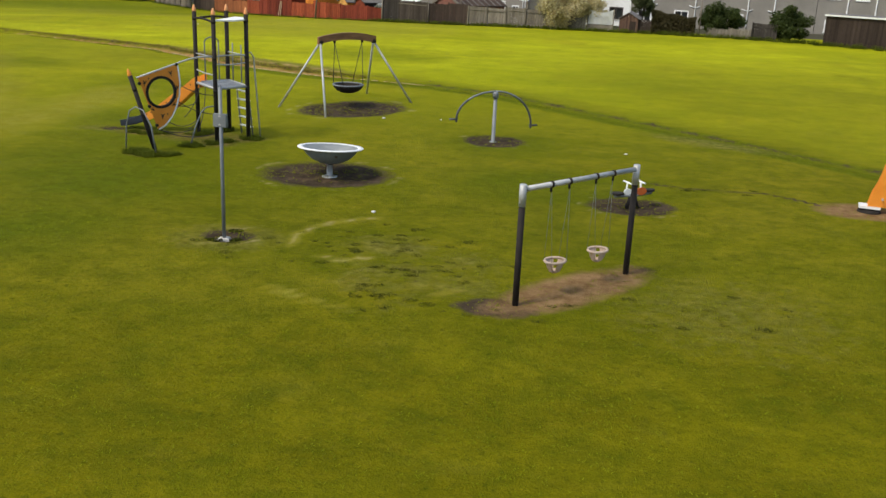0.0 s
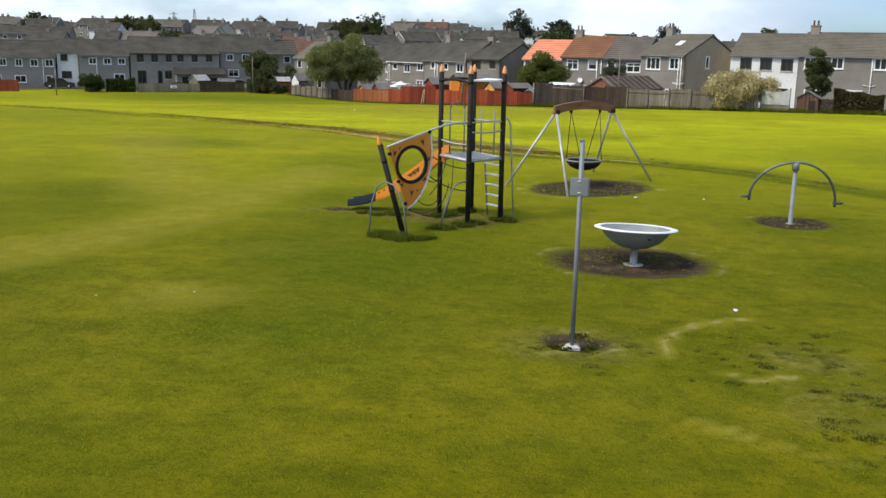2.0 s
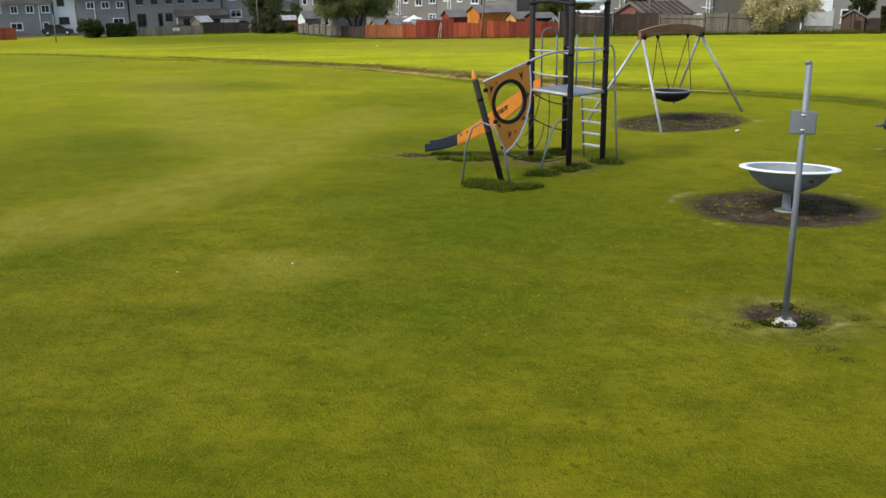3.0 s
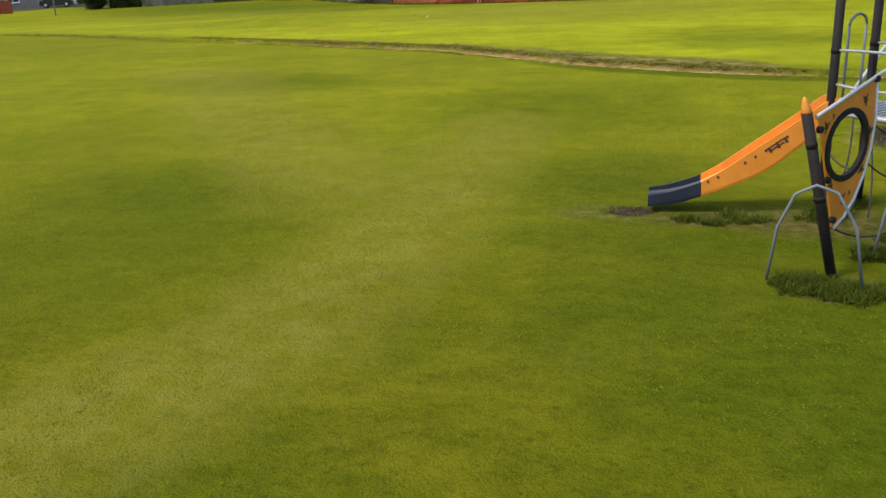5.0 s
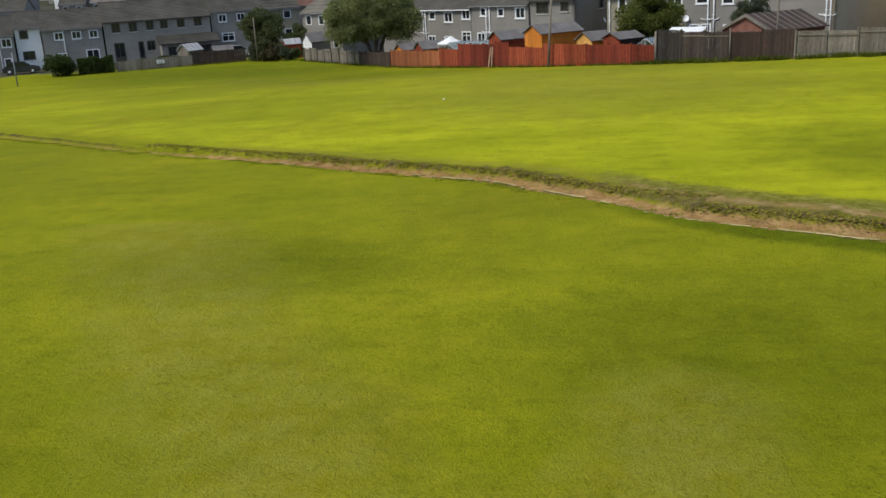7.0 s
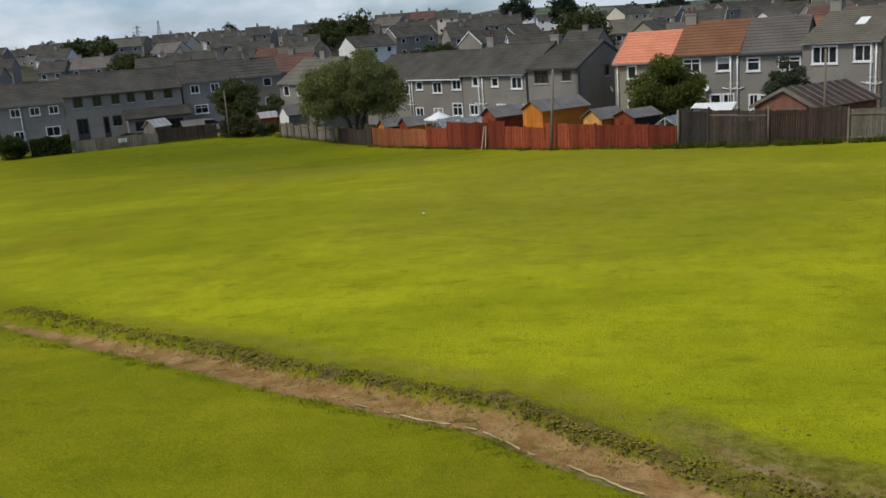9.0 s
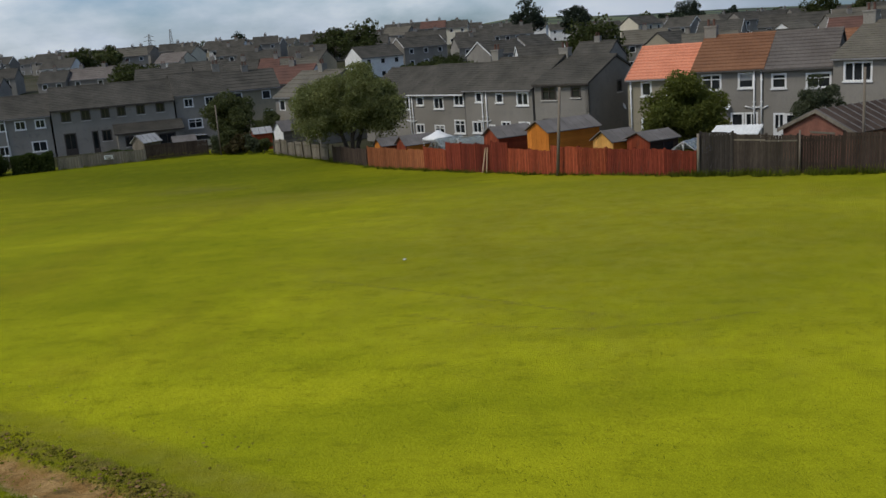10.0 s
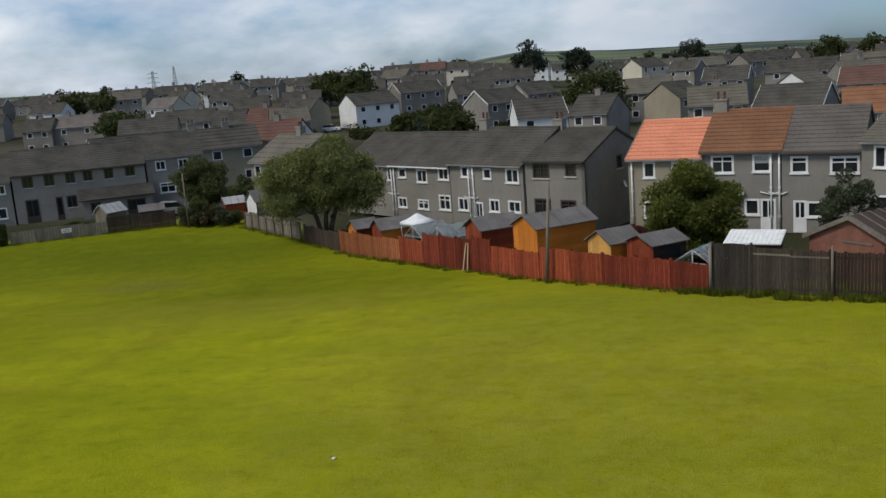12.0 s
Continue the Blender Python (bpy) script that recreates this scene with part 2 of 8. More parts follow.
M["boards_tan_pale"] = material("pale_battens", (0.36, 0.24, 0.15), (0.48, 0.34, 0.23), 0.85, 0, 0.9, 20, 0.2, spec=0.12)
M["polewood"] = material("weathered_pole_wood", (0.14, 0.115, 0.09), (0.20, 0.165, 0.13), 0.9, 0, 1, 20, 0.3, streak=(1, 1, 0.2))
M["bark"] = material("bark", (0.055, 0.042, 0.03), (0.09, 0.07, 0.05), 0.95, 0, 2, 20, 0.6)


def leaf_material(name, a, b, spec=0.3, spread=0.35):
    m = material(name, a, b, 0.65, 0, 0.35, 3, 0, island=spread, spec=spec)
    t = m.node_tree
    p = t.nodes["Principled BSDF"]
    tr = t.nodes.new("ShaderNodeBsdfTranslucent")
    tr.inputs["Color"].default_value = (b[0] * 1.5, b[1] * 1.6, b[2] * 1.2, 1)
    mx = t.nodes.new("ShaderNodeMixShader")
    mx.inputs[0].default_value = 0.25
    t.links.new(p.outputs[0], mx.inputs[1])
    t.links.new(tr.outputs[0], mx.inputs[2])
    t.links.new(mx.outputs[0], t.nodes["Material Output"].inputs["Surface"])
    return m


M["leaf_willow"] = leaf_material("willow_leaves", (0.042, 0.054, 0.022), (0.225, 0.235, 0.092), 0.1, 0.45)
M["leaf_garden"] = leaf_material("yellow_green_leaves", (0.045, 0.057, 0.013), (0.135, 0.145, 0.031), 0.1, 0.3)
M["leaf_grey"] = leaf_material("grey_green_leaves", (0.045, 0.055, 0.030), (0.090, 0.100, 0.060), 0.1)
M["leaf_maroon"] = leaf_material("maroon_leaves", (0.045, 0.012, 0.012), (0.095, 0.030, 0.024), 0.1)
M["steel_dark"] = material("dark_worn_steel", (0.060, 0.064, 0.068), (0.10, 0.105, 0.11), 0.6, 0.3, 3, 60, 0.05)
M["leaf_dark"] = leaf_material("dark_green_leaves", (0.026, 0.034, 0.011), (0.064, 0.074, 0.024), 0.1)
M["leaf_olive"] = leaf_material("olive_leaves", (0.048, 0.058, 0.022), (0.095, 0.105, 0.042), 0.1)
M["leaf_brown"] = leaf_material("brown_hedge_leaves", (0.042, 0.036, 0.018), (0.085, 0.070, 0.034), 0.05)
M["leaf_conifer"] = leaf_material("conifer_needles", (0.014, 0.022, 0.014), (0.030, 0.042, 0.024))
M["leaf_bloom"] = leaf_material("cream_blossom", (0.17, 0.155, 0.065), (0.60, 0.50, 0.31), 0.1, 0.5)
M["leaf_hedge"] = leaf_material("hedge_leaves", (0.030, 0.042, 0.012), (0.060, 0.080, 0.022), 0.1)
M["blade"] = leaf_material("rough_grass", (0.046, 0.062, 0.007), (0.105, 0.124, 0.016), 0.03)
M["bank_blade"] = leaf_material("coarse_bank_grass", (0.085, 0.082, 0.018), (0.200, 0.170, 0.050), 0.04)
M["lip_blade"] = leaf_material("lip_grass", (0.130, 0.150, 0.008), (0.215, 0.225, 0.016), 0.03)
M["clod_turf"] = leaf_material("clod_turf", (0.110, 0.108, 0.012), (0.230, 0.200, 0.030), 0.03, 0.35)
M["clod_earth"] = material("clod_earth", (0.150, 0.090, 0.036), (0.250, 0.160, 0.070), 0.95, 0, 1.5, 12, 0.3, island=0.3, spec=0.1)


def ground_material():
    """Mown grass; bare soil, sand and rank growth come in through the sheet's own masks, broken up by noise."""
    m = bpy.data.materials.new("grass_field")
    m.use_nodes = True
    t = m.node_tree
    p = t.nodes["Principled BSDF"]
    N, L = t.nodes.new, t.links.new
    co = N("ShaderNodeTexCoord")

    def noise_at(scale, detail=4, rough=0.5, stretch=None, turn=0.0):
        n = N("ShaderNodeTexNoise")
        n.inputs["Scale"].default_value, n.inputs["Detail"].default_value, n.inputs["Roughness"].default_value = scale, detail, rough
        if stretch:
            mp = N("ShaderNodeMapping")
            mp.inputs["Scale"].default_value = stretch
            mp.inputs["Rotation"].default_value = (0, 0, turn)
            L(co.outputs["Object"], mp.inputs["Vector"])
            L(mp.outputs[0], n.inputs["Vector"])
        else:
            L(co.outputs["Object"], n.inputs["Vector"])
        return n.outputs["Fac"]

    def ramp(src, lo, hi, a=(0, 0, 0), b=(1, 1, 1)):
        if lo > hi:
            lo, hi, a, b = hi, lo, b, a
        r = N("ShaderNodeValToRGB")
        r.color_ramp.elements[0].position, r.color_ramp.elements[1].position = lo, hi
        r.color_ramp.elements[0].color, r.color_ramp.elements[1].color = (*a, 1), (*b, 1)
        L(src, r.inputs["Fac"])
        return r.outputs["Color"]

    def mix(f, a, b):
        x = N("ShaderNodeMix")
        x.data_type = "RGBA"
        for k, v in (("Factor", f), ("A", a), ("B", b)):
            if isinstance(v, tuple):
                x.inputs[k].default_value = (*v, 1)
            elif isinstance(v, float):
                x.inputs[k].default_value = v
            else:
                L(v, x.inputs[k])
        return x.outputs["Result"]

    def maths(op, a, b):
        x = N("ShaderNodeMath")
        x.operation = op
        for k, v in enumerate((a, b)):
            if isinstance(v, float):
                x.inputs[k].default_value = v
            else:
                L(v, x.inputs[k])
        return x.outputs[0]

    def mask(name, width=0.35, grain=3.0, ragged=0.9):
        a = N("ShaderNodeAttribute")
        a.attribute_name = name
        s = maths("ADD", a.outputs["Fac"], maths("MULTIPLY", maths("SUBTRACT", noise_at(grain, 6, 0.65), 0.5), ragged))
        return ramp(s, 0.5 - width / 2, 0.5 + width / 2)

    base = mix(ramp(noise_at(0.16, 4, 0.6), 0.40, 0.60), GRASS_A, GRASS_B)
    base = mix(maths("MULTIPLY", ramp(noise_at(0.55, 4, 0.6, (0.35, 1.0, 1.0), -0.5), 0.42, 0.66), 0.55), base, GRASS_DRY)
    base = mix(maths("MULTIPLY", ramp(noise_at(0.10, 5, 0.6, (1, 1, 1), 0.9), 0.47, 0.66), 0.45), base, GRASS_DRY)
    base = mix(mask("olive", 0.7, 0.5), base, mix(ramp(noise_at(0.45, 5, 0.6), 0.38, 0.64), GRASS_OLIVE, GRASS_OLIVE_PALE))
    base = mix(maths("MULTIPLY", ramp(noise_at(1.1, 6, 0.7), 0.43, 0.66), 0.65), base, GRASS_DARK)
    speck = noise_at(9.0, 4, 0.7)
    base = mix(maths("MULTIPLY", ramp(noise_at(1.7, 6, 0.72, (0.6, 1.0, 1.0), 0.3), 0.52, 0.66), 0.32), base, GRASS_DEEP)
    base = mix(maths("MULTIPLY", ramp(noise_at(2.6, 5, 0.7, (0.5, 1.0, 1.0), 1.1), 0.58, 0.72), 0.22), base, GRASS_DRY)
    base = mix(maths("MULTIPLY", ramp(noise_at(5.5, 2, 0.5), 0.66, 0.73), 0.5), base, GRASS_DEEP)
    clump = noise_at(3.4, 5, 0.65, (0.8, 1.0, 1.0), 0.4)
    base = mix(maths("MULTIPLY", ramp(clump, 0.50, 0.68), 0.45), base, GRASS_DARK)
    base = mix(maths("MULTIPLY", ramp(clump, 0.46, 0.30), 0.28), base, GRASS_DRY)
    base = mix(maths("MULTIPLY", ramp(speck, 0.52, 0.72), 0.5), base, GRASS_DEEP)
    blade = noise_at(38.0, 3, 0.7)
    hs = N("ShaderNodeHueSaturation")
    L(base, hs.inputs["Color"])
    L(maths("ADD", maths("MULTIPLY", blade, 0.9), 0.55), hs.inputs["Value"])
    base = hs.outputs["Color"]
    # beyond the ditch, sunlight is painted in as brighter yellow-green grass
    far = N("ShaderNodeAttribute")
    far.attribute_name = "sunlit_grass"
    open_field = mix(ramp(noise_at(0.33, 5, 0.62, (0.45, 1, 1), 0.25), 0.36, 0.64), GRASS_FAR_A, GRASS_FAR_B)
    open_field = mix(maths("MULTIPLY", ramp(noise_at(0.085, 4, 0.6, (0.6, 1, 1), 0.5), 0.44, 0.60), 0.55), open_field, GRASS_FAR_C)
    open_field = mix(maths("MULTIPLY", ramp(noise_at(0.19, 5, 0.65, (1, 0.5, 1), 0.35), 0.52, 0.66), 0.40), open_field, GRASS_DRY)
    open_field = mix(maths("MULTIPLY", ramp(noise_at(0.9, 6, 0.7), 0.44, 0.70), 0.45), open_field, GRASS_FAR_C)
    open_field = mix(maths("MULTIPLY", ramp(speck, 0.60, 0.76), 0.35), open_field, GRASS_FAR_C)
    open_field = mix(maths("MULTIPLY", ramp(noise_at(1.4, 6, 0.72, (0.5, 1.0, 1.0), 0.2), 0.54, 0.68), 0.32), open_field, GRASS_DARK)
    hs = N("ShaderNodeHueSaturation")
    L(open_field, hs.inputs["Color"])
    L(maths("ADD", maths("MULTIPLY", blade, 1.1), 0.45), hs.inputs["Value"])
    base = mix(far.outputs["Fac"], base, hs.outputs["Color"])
    hs = N("ShaderNodeHueSaturation")
    L(mix(maths("MULTIPLY", ramp(speck, 0.50, 0.68), 0.6), mix(ramp(clump, 0.40, 0.64), GRASS_LUSH_DIM, GRASS_DARK), GRASS_DEEP), hs.inputs["Color"])
    L(maths("ADD", maths("MULTIPLY", blade, 1.1), 0.45), hs.inputs["Value"])
    base = mix(maths("MULTIPLY", mask("lush_dim", 0.9, 0.8), 0.8), base, hs.outputs["Color"])
    hs = N("ShaderNodeHueSaturation")
    L(mix(ramp(noise_at(1.6, 6, 0.7), 0.36, 0.64), GRASS_DRY, GRASS_PALE), hs.inputs["Color"])
    L(maths("ADD", maths("MULTIPLY", blade, 0.9), 0.55), hs.inputs["Value"])
    base = mix(maths("MULTIPLY", mask("dry", 0.9, 0.6), 0.8), base, hs.outputs["Color"])
    base = mix(maths("MULTIPLY", mask("worn", 0.5), 0.75), base, mix(ramp(noise_at(4.0, 6, 0.7), 0.40, 0.62), (0.085, 0.075, 0.016), (0.24, 0.215, 0.055)))
    base = mix(mask("rank", 0.5, 5.0), base, mix(ramp(noise_at(5.0, 6, 0.7), 0.40, 0.62), (0.080, 0.068, 0.016), (0.190, 0.150, 0.045)))
    soil = mix(ramp(noise_at(2.2, 6, 0.7), 0.4, 0.64), (0.044, 0.032, 0.020), (0.082, 0.060, 0.039))
    base = mix(mask("soil", 0.22, 2.2, 0.5), base, soil)
    earth = mix(ramp(noise_at(2.6, 6, 0.7), 0.38, 0.62), (0.165, 0.095, 0.040), (0.285, 0.178, 0.085))
    base = mix(mask("earth", 0.45, 2.2, 0.7), base, earth)
    sand = mix(ramp(noise_at(1.9, 6, 0.7), 0.4, 0.66), (0.290, 0.165, 0.058), (0.450, 0.290, 0.122))
    sand = mix(maths("MULTIPLY", ramp(noise_at(1.3, 5, 0.7, (1.0, 2.6, 1.0), 0.55), 0.54, 0.66), 0.75), sand, (0.105, 0.080, 0.035))
    base = mix(mask("sand", 0.4), base, sand)
    base = mix(maths("MULTIPLY", mask("pale", 0.5, 2.0, 0.9), 0.8), base, mix(ramp(noise_at(3.0, 5, 0.7), 0.36, 0.62), (0.25, 0.20, 0.085), (0.42, 0.36, 0.18)))
    town = mix(ramp(noise_at(0.05, 3), 0.4, 0.6), (0.040, 0.042, 0.020), (0.075, 0.070, 0.050))
    base = mix(mask("town", 0.4, 0.3), base, town)
    hill = mix(ramp(noise_at(0.004, 2), 0.45, 0.55), (0.050, 0.066, 0.058), (0.135, 0.155, 0.085))
    base = mix(mask("hill", 0.2, 0.01), base, hill)
    L(base, p.inputs["Base Color"])
    p.inputs["Roughness"].default_value = 0.95
    p.inputs["Specular IOR Level"].default_value = 0.03
    bp = N("ShaderNodeBump")
    bp.inputs["Strength"].default_value = 0.9
    bp.inputs["Distance"].default_value = 0.07
    L(maths("ADD", maths("MULTIPLY", speck, 0.8), maths("MULTIPLY", blade, 0.5)), bp.inputs["Height"])
    L(bp.outputs[0], p.inputs["Normal"])
    return m


GRASS_A, GRASS_B = (0.1065, 0.117, 0.0040), (0.156, 0.150, 0.0055)
GRASS_DRY, GRASS_DARK, GRASS_DEEP = (0.222, 0.190, 0.0120), (0.0715, 0.0885, 0.0030), (0.0394, 0.0534, 0.0023)
# far tones, lifted to carry the sunlight on the open field
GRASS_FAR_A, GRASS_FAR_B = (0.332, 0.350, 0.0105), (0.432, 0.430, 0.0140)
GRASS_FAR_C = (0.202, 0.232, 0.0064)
GRASS_OLIVE, GRASS_OLIVE_PALE = (0.1253, 0.116, 0.0035), (0.1694, 0.1554, 0.0046)
GRASS_PALE = (0.290, 0.265, 0.045)
GRASS_LUSH_DIM = (0.0905, 0.123, 0.0041)
M["grass"] = ground_material()


# ---- building tools ----
def box(bm, lo, hi, m=None):
    """A box from corner to corner, moved by m."""
    v = [bm.verts.new((x, y, z)) for z in (lo[2], hi[2]) for y in (lo[1], hi[1]) for x in (lo[0], hi[0])]
    if m:
        for w in v:
            w.co = m @ w.co
    for f in ((0, 2, 3, 1), (4, 5, 7, 6), (0, 1, 5, 4), (2, 6, 7, 3), (0, 4, 6, 2), (1, 3, 7, 5)):
        bm.faces.new([v[i] for i in f])


def prism(bm, pts, a, b, axis=1, m=None):
    """A flat outline pushed from a to b along an axis; pts hold the other two coordinates in order."""
    def at(p, h):
        q = list(p)
        q.insert(axis, h)
        w = Vector(q)
        return m @ w if m else w
    lo = [bm.verts.new(at(p, a)) for p in pts]
    hi = [bm.verts.new(at(p, b)) for p in pts]
    bm.faces.new(lo)
    bm.faces.new(hi[::-1])
    for i in range(len(pts)):
        j = (i + 1) % len(pts)
        bm.faces.new((lo[j], lo[i], hi[i], hi[j]))


def tube(bm, pts, r, seg=10, r2=None):
    """A round bar along a line of points, its radius running from r to r2."""
    pts = [Vector(p) for p in pts]
    r2 = r if r2 is None else r2
    rings = []
    up = None
    for i, p in enumerate(pts):
        d = (pts[min(i + 1, len(pts) - 1)] - pts[max(i - 1, 0)]).normalized()
        if up is None:
            up = d.orthogonal().normalized()
        side = d.cross(up).normalized()
        up = side.cross(d).normalized()
        rad = r + (r2 - r) * i / max(1, len(pts) - 1)
        rings.append([bm.verts.new(p + rad * (math.cos(k * math.tau / seg) * side + math.sin(k * math.tau / seg) * up)) for k in range(seg)])
    for a, b in zip(rings, rings[1:]):
        for k in range(seg):
            f = bm.faces.new((a[k], a[(k + 1) % seg], b[(k + 1) % seg], b[k]))
            f.smooth = True
    bm.faces.new(rings[0][::-1])
    bm.faces.new(rings[-1])


def lathe(bm, profile, seg=32, at=(0, 0, 0), closed=False):
    """A profile of (radius, height) turned round the upright axis."""
    rings = [[bm.verts.new((at[0] + r * math.cos(k * math.tau / seg), at[1] + r * math.sin(k * math.tau / seg), at[2] + z)) for k in range(seg)] for r, z in profile]
    pairs = list(zip(rings, rings[1:])) + ([(rings[-1], rings[0])] if closed else [])
    for a, b in pairs:
        for k in range(seg):
            f = bm.faces.new((a[k], a[(k + 1) % seg], b[(k + 1) % seg], b[k]))
            f.smooth = True
    if not closed:
        bm.faces.new(rings[0][::-1])
        bm.faces.new(rings[-1])


def bend(a, b, sag, n=10):
    """Points from a to b, pushed by the vector sag in the middle."""
    a, b, sag = Vector(a), Vector(b), Vector(sag)
    return [a.lerp(b, i / n) + sag * (1 - (2 * i / n - 1) ** 2) for i in range(n + 1)]


def mesh_of(name, bm, mat):
    bmesh.ops.recalc_face_normals(bm, faces=bm.faces[:])
    me = bpy.data.meshes.new(name)
    bm.to_mesh(me)
    bm.free()
    me.materials.append(mat)
    return me


def part(name, bm, mat, parent=None, label=""):
    ob = new(name, mesh_of(name, bm, mat))
    if parent:
        ob.parent = parent
    return tagged(ob, label)


def thing(name, label, category, at=(0, 0, 0), turn=0.0, group="", kind=""):
    ob = new(name)
    ob.empty_display_size = 0.2
    ob.matrix_basis = pose(*at, 0, 0, turn)
    return tagged(ob, label, category, group, kind)


def smooth_step(a, b, v):
    k = min(1.0, max(0.0, (v - a) / (b - a)))
    return k * k * (3 - 2 * k)


def quad_mesh(name, centres, sizes, mat, parent=None, seed=0, flat=0.0, droop=0.0, kind="", long=1.6):
    """Many small leaf-shaped faces at the given places, each with a tilt of its own."""
    rng = np.random.default_rng(seed)
    c = np.asarray(centres, float)
    n = len(c)
    s = np.broadcast_to(np.asarray(sizes, float), (n,))[:, None]
    u = rng.normal(size=(n, 3))
    u[:, 2] = u[:, 2] * (1 - flat) - droop * 2.2
    u /= np.linalg.norm(u, axis=1)[:, None]
    v = np.cross(u, rng.normal(size=(n, 3)))
    v /= np.linalg.norm(v, axis=1)[:, None]
    a, b = u * s * long / 2, v * s / 2
    verts = np.stack([c - a, c + b, c + a, c - b], 1).reshape(-1, 3)
    faces = np.arange(4 * n).reshape(-1, 4)
    me = bpy.data.meshes.new(name)
    me.from_pydata(verts.tolist(), [], faces.tolist())
    me.materials.append(mat)
    ob = new(name, me)
    if parent:
        ob.parent = parent
    return tagged(ob, kind=kind)


# ---- the field ----
DITCH = [(-80, 96), (-55, 79), (-39.5, 67.9), (-30, 60.75), (-27, 58.85), (-22.2, 56.05), (-20.3, 54.8), (-15.3, 51.95), (-12.6, 49.3), (-10.4, 47.7), (-8.0, 46.2), (-5.9, 44.9), (-2.8, 43.3), (0.3, 42.1), (3.6, 40.2), (6.1, 37.7), (9.0, 34.8), (11.5, 32.05), (13.6, 29.4), (17.5, 25.0), (26, 17), (40, 6)]


def ground_height(x, y):
    s = y - 0.35 * (x + 5)
    h = 0.15 * smooth_step(34, 42, y) * (1 - smooth_step(50, 62, y)) - 2.5 * smooth_step(62, 138, s)
    h += 1.8 * smooth_step(150, 260, y) + 5.6 * smooth_step(225, 345, y) * (1 - 0.7 * smooth_step(-45, 25, x))
    far = smooth_step(900, 2600, math.hypot(x, y))
    ridge = float(np.interp(math.degrees(math.atan2(x, y)), (-90, -32, -14, -6, -4, -1.5, 1, 4, 10, 19, 60), (30, 25, 12, 14, 28, 40, 38, 30, 24, 8, 20)))
    return h + far * (ridge + 7 * noise.noise((x * 0.0016, y * 0.0016, 3.0)))


def ditch_gap(x, y):
    """How far the place lies beyond the ditch's line (minus: on the playground's side), and how far along it."""
    best, side, along, run = 1e9, 0.0, 0.0, 0.0
    for (ax, ay), (bx, by) in zip(DITCH, DITCH[1:]):
        dx, dy = bx - ax, by - ay
        ln = math.hypot(dx, dy)
        k = min(1.0, max(0.0, ((x - ax) * dx + (y - ay) * dy) / (ln * ln)))
        d = math.hypot(x - ax - k * dx, y - ay - k * dy)
        if d < best:
            best, side, along = d, dx * (y - ay) - dy * (x - ax), run + k * ln
        run += ln
    return math.copysign(best, side), along


def blob(x, y, cx, cy, rx, ry=None, turn=0.0):
    """1 at the middle of an oval, 0.5 on its outline, falling off outside."""
    ry = ry or rx
    c, s = math.cos(radians(turn)), math.sin(radians(turn))
    u, v = ((x - cx) * c + (y - cy) * s) / rx, (-(x - cx) * s + (y - cy) * c) / ry
    return max(0.0, 1 - 0.5 * math.hypot(u, v) ** 2)


def axis_steps(lo, hi, step, far, grow):
    out = list(np.arange(lo, hi + step / 2, step))
    d = step
    while out[-1] < far[1]:
        d *= grow
        out.append(out[-1] + d)
    d = step
    while out[0] > far[0]:
        d *= grow
        out.insert(0, out[0] - d)
    return out


def stroke(x, y, pts, w):
    """1 along a broken line, 0.5 at w beside it."""
    best = 9.0
    for (ax, ay), (bx, by) in zip(pts, pts[1:]):
        dx, dy = bx - ax, by - ay
        k = min(1.0, max(0.0, ((x - ax) * dx + (y - ay) * dy) / (dx * dx + dy * dy)))
        best = min(best, math.hypot(x - ax - k * dx, y - ay - k * dy))
    return max(0.0, 1 - 0.5 * (best / w) ** 2)


SCUFF = (-38.5, 105.5)

MOW_ARC = ((-17.5, 66.2), (-15.4, 64.9), (-13.2, 64.2), (-10.8, 64.3), (-8.6, 65.0))
FIELD_RUT = ((-21.1, 71.0), (-18.75, 69.5), (-16.2, 67.9), (-12.5, 65.4))
RUT = ((7.2, 25.0), (8.3, 24.6), (10.2, 24.5), (11.0, 23.8), (11.4, 23.3))
WORN_ARCS = (
    (((-1.9, 18.0), (-1.9, 18.8), (-1.65, 19.4), (-1.3, 19.7)), 0.12),
    (((-1.3, 19.8), (-0.8, 20.1), (-0.2, 20.35)), 0.10),
    (((-1.2, 17.3), (-0.8, 17.1), (-0.3, 17.3)), 0.12),
    (((-1.9, 15.4), (-1.1, 14.8), (-0.3, 14.4)), 0.10),
    (((1.2, 15.4), (1.7, 15.7)), 0.12),
)


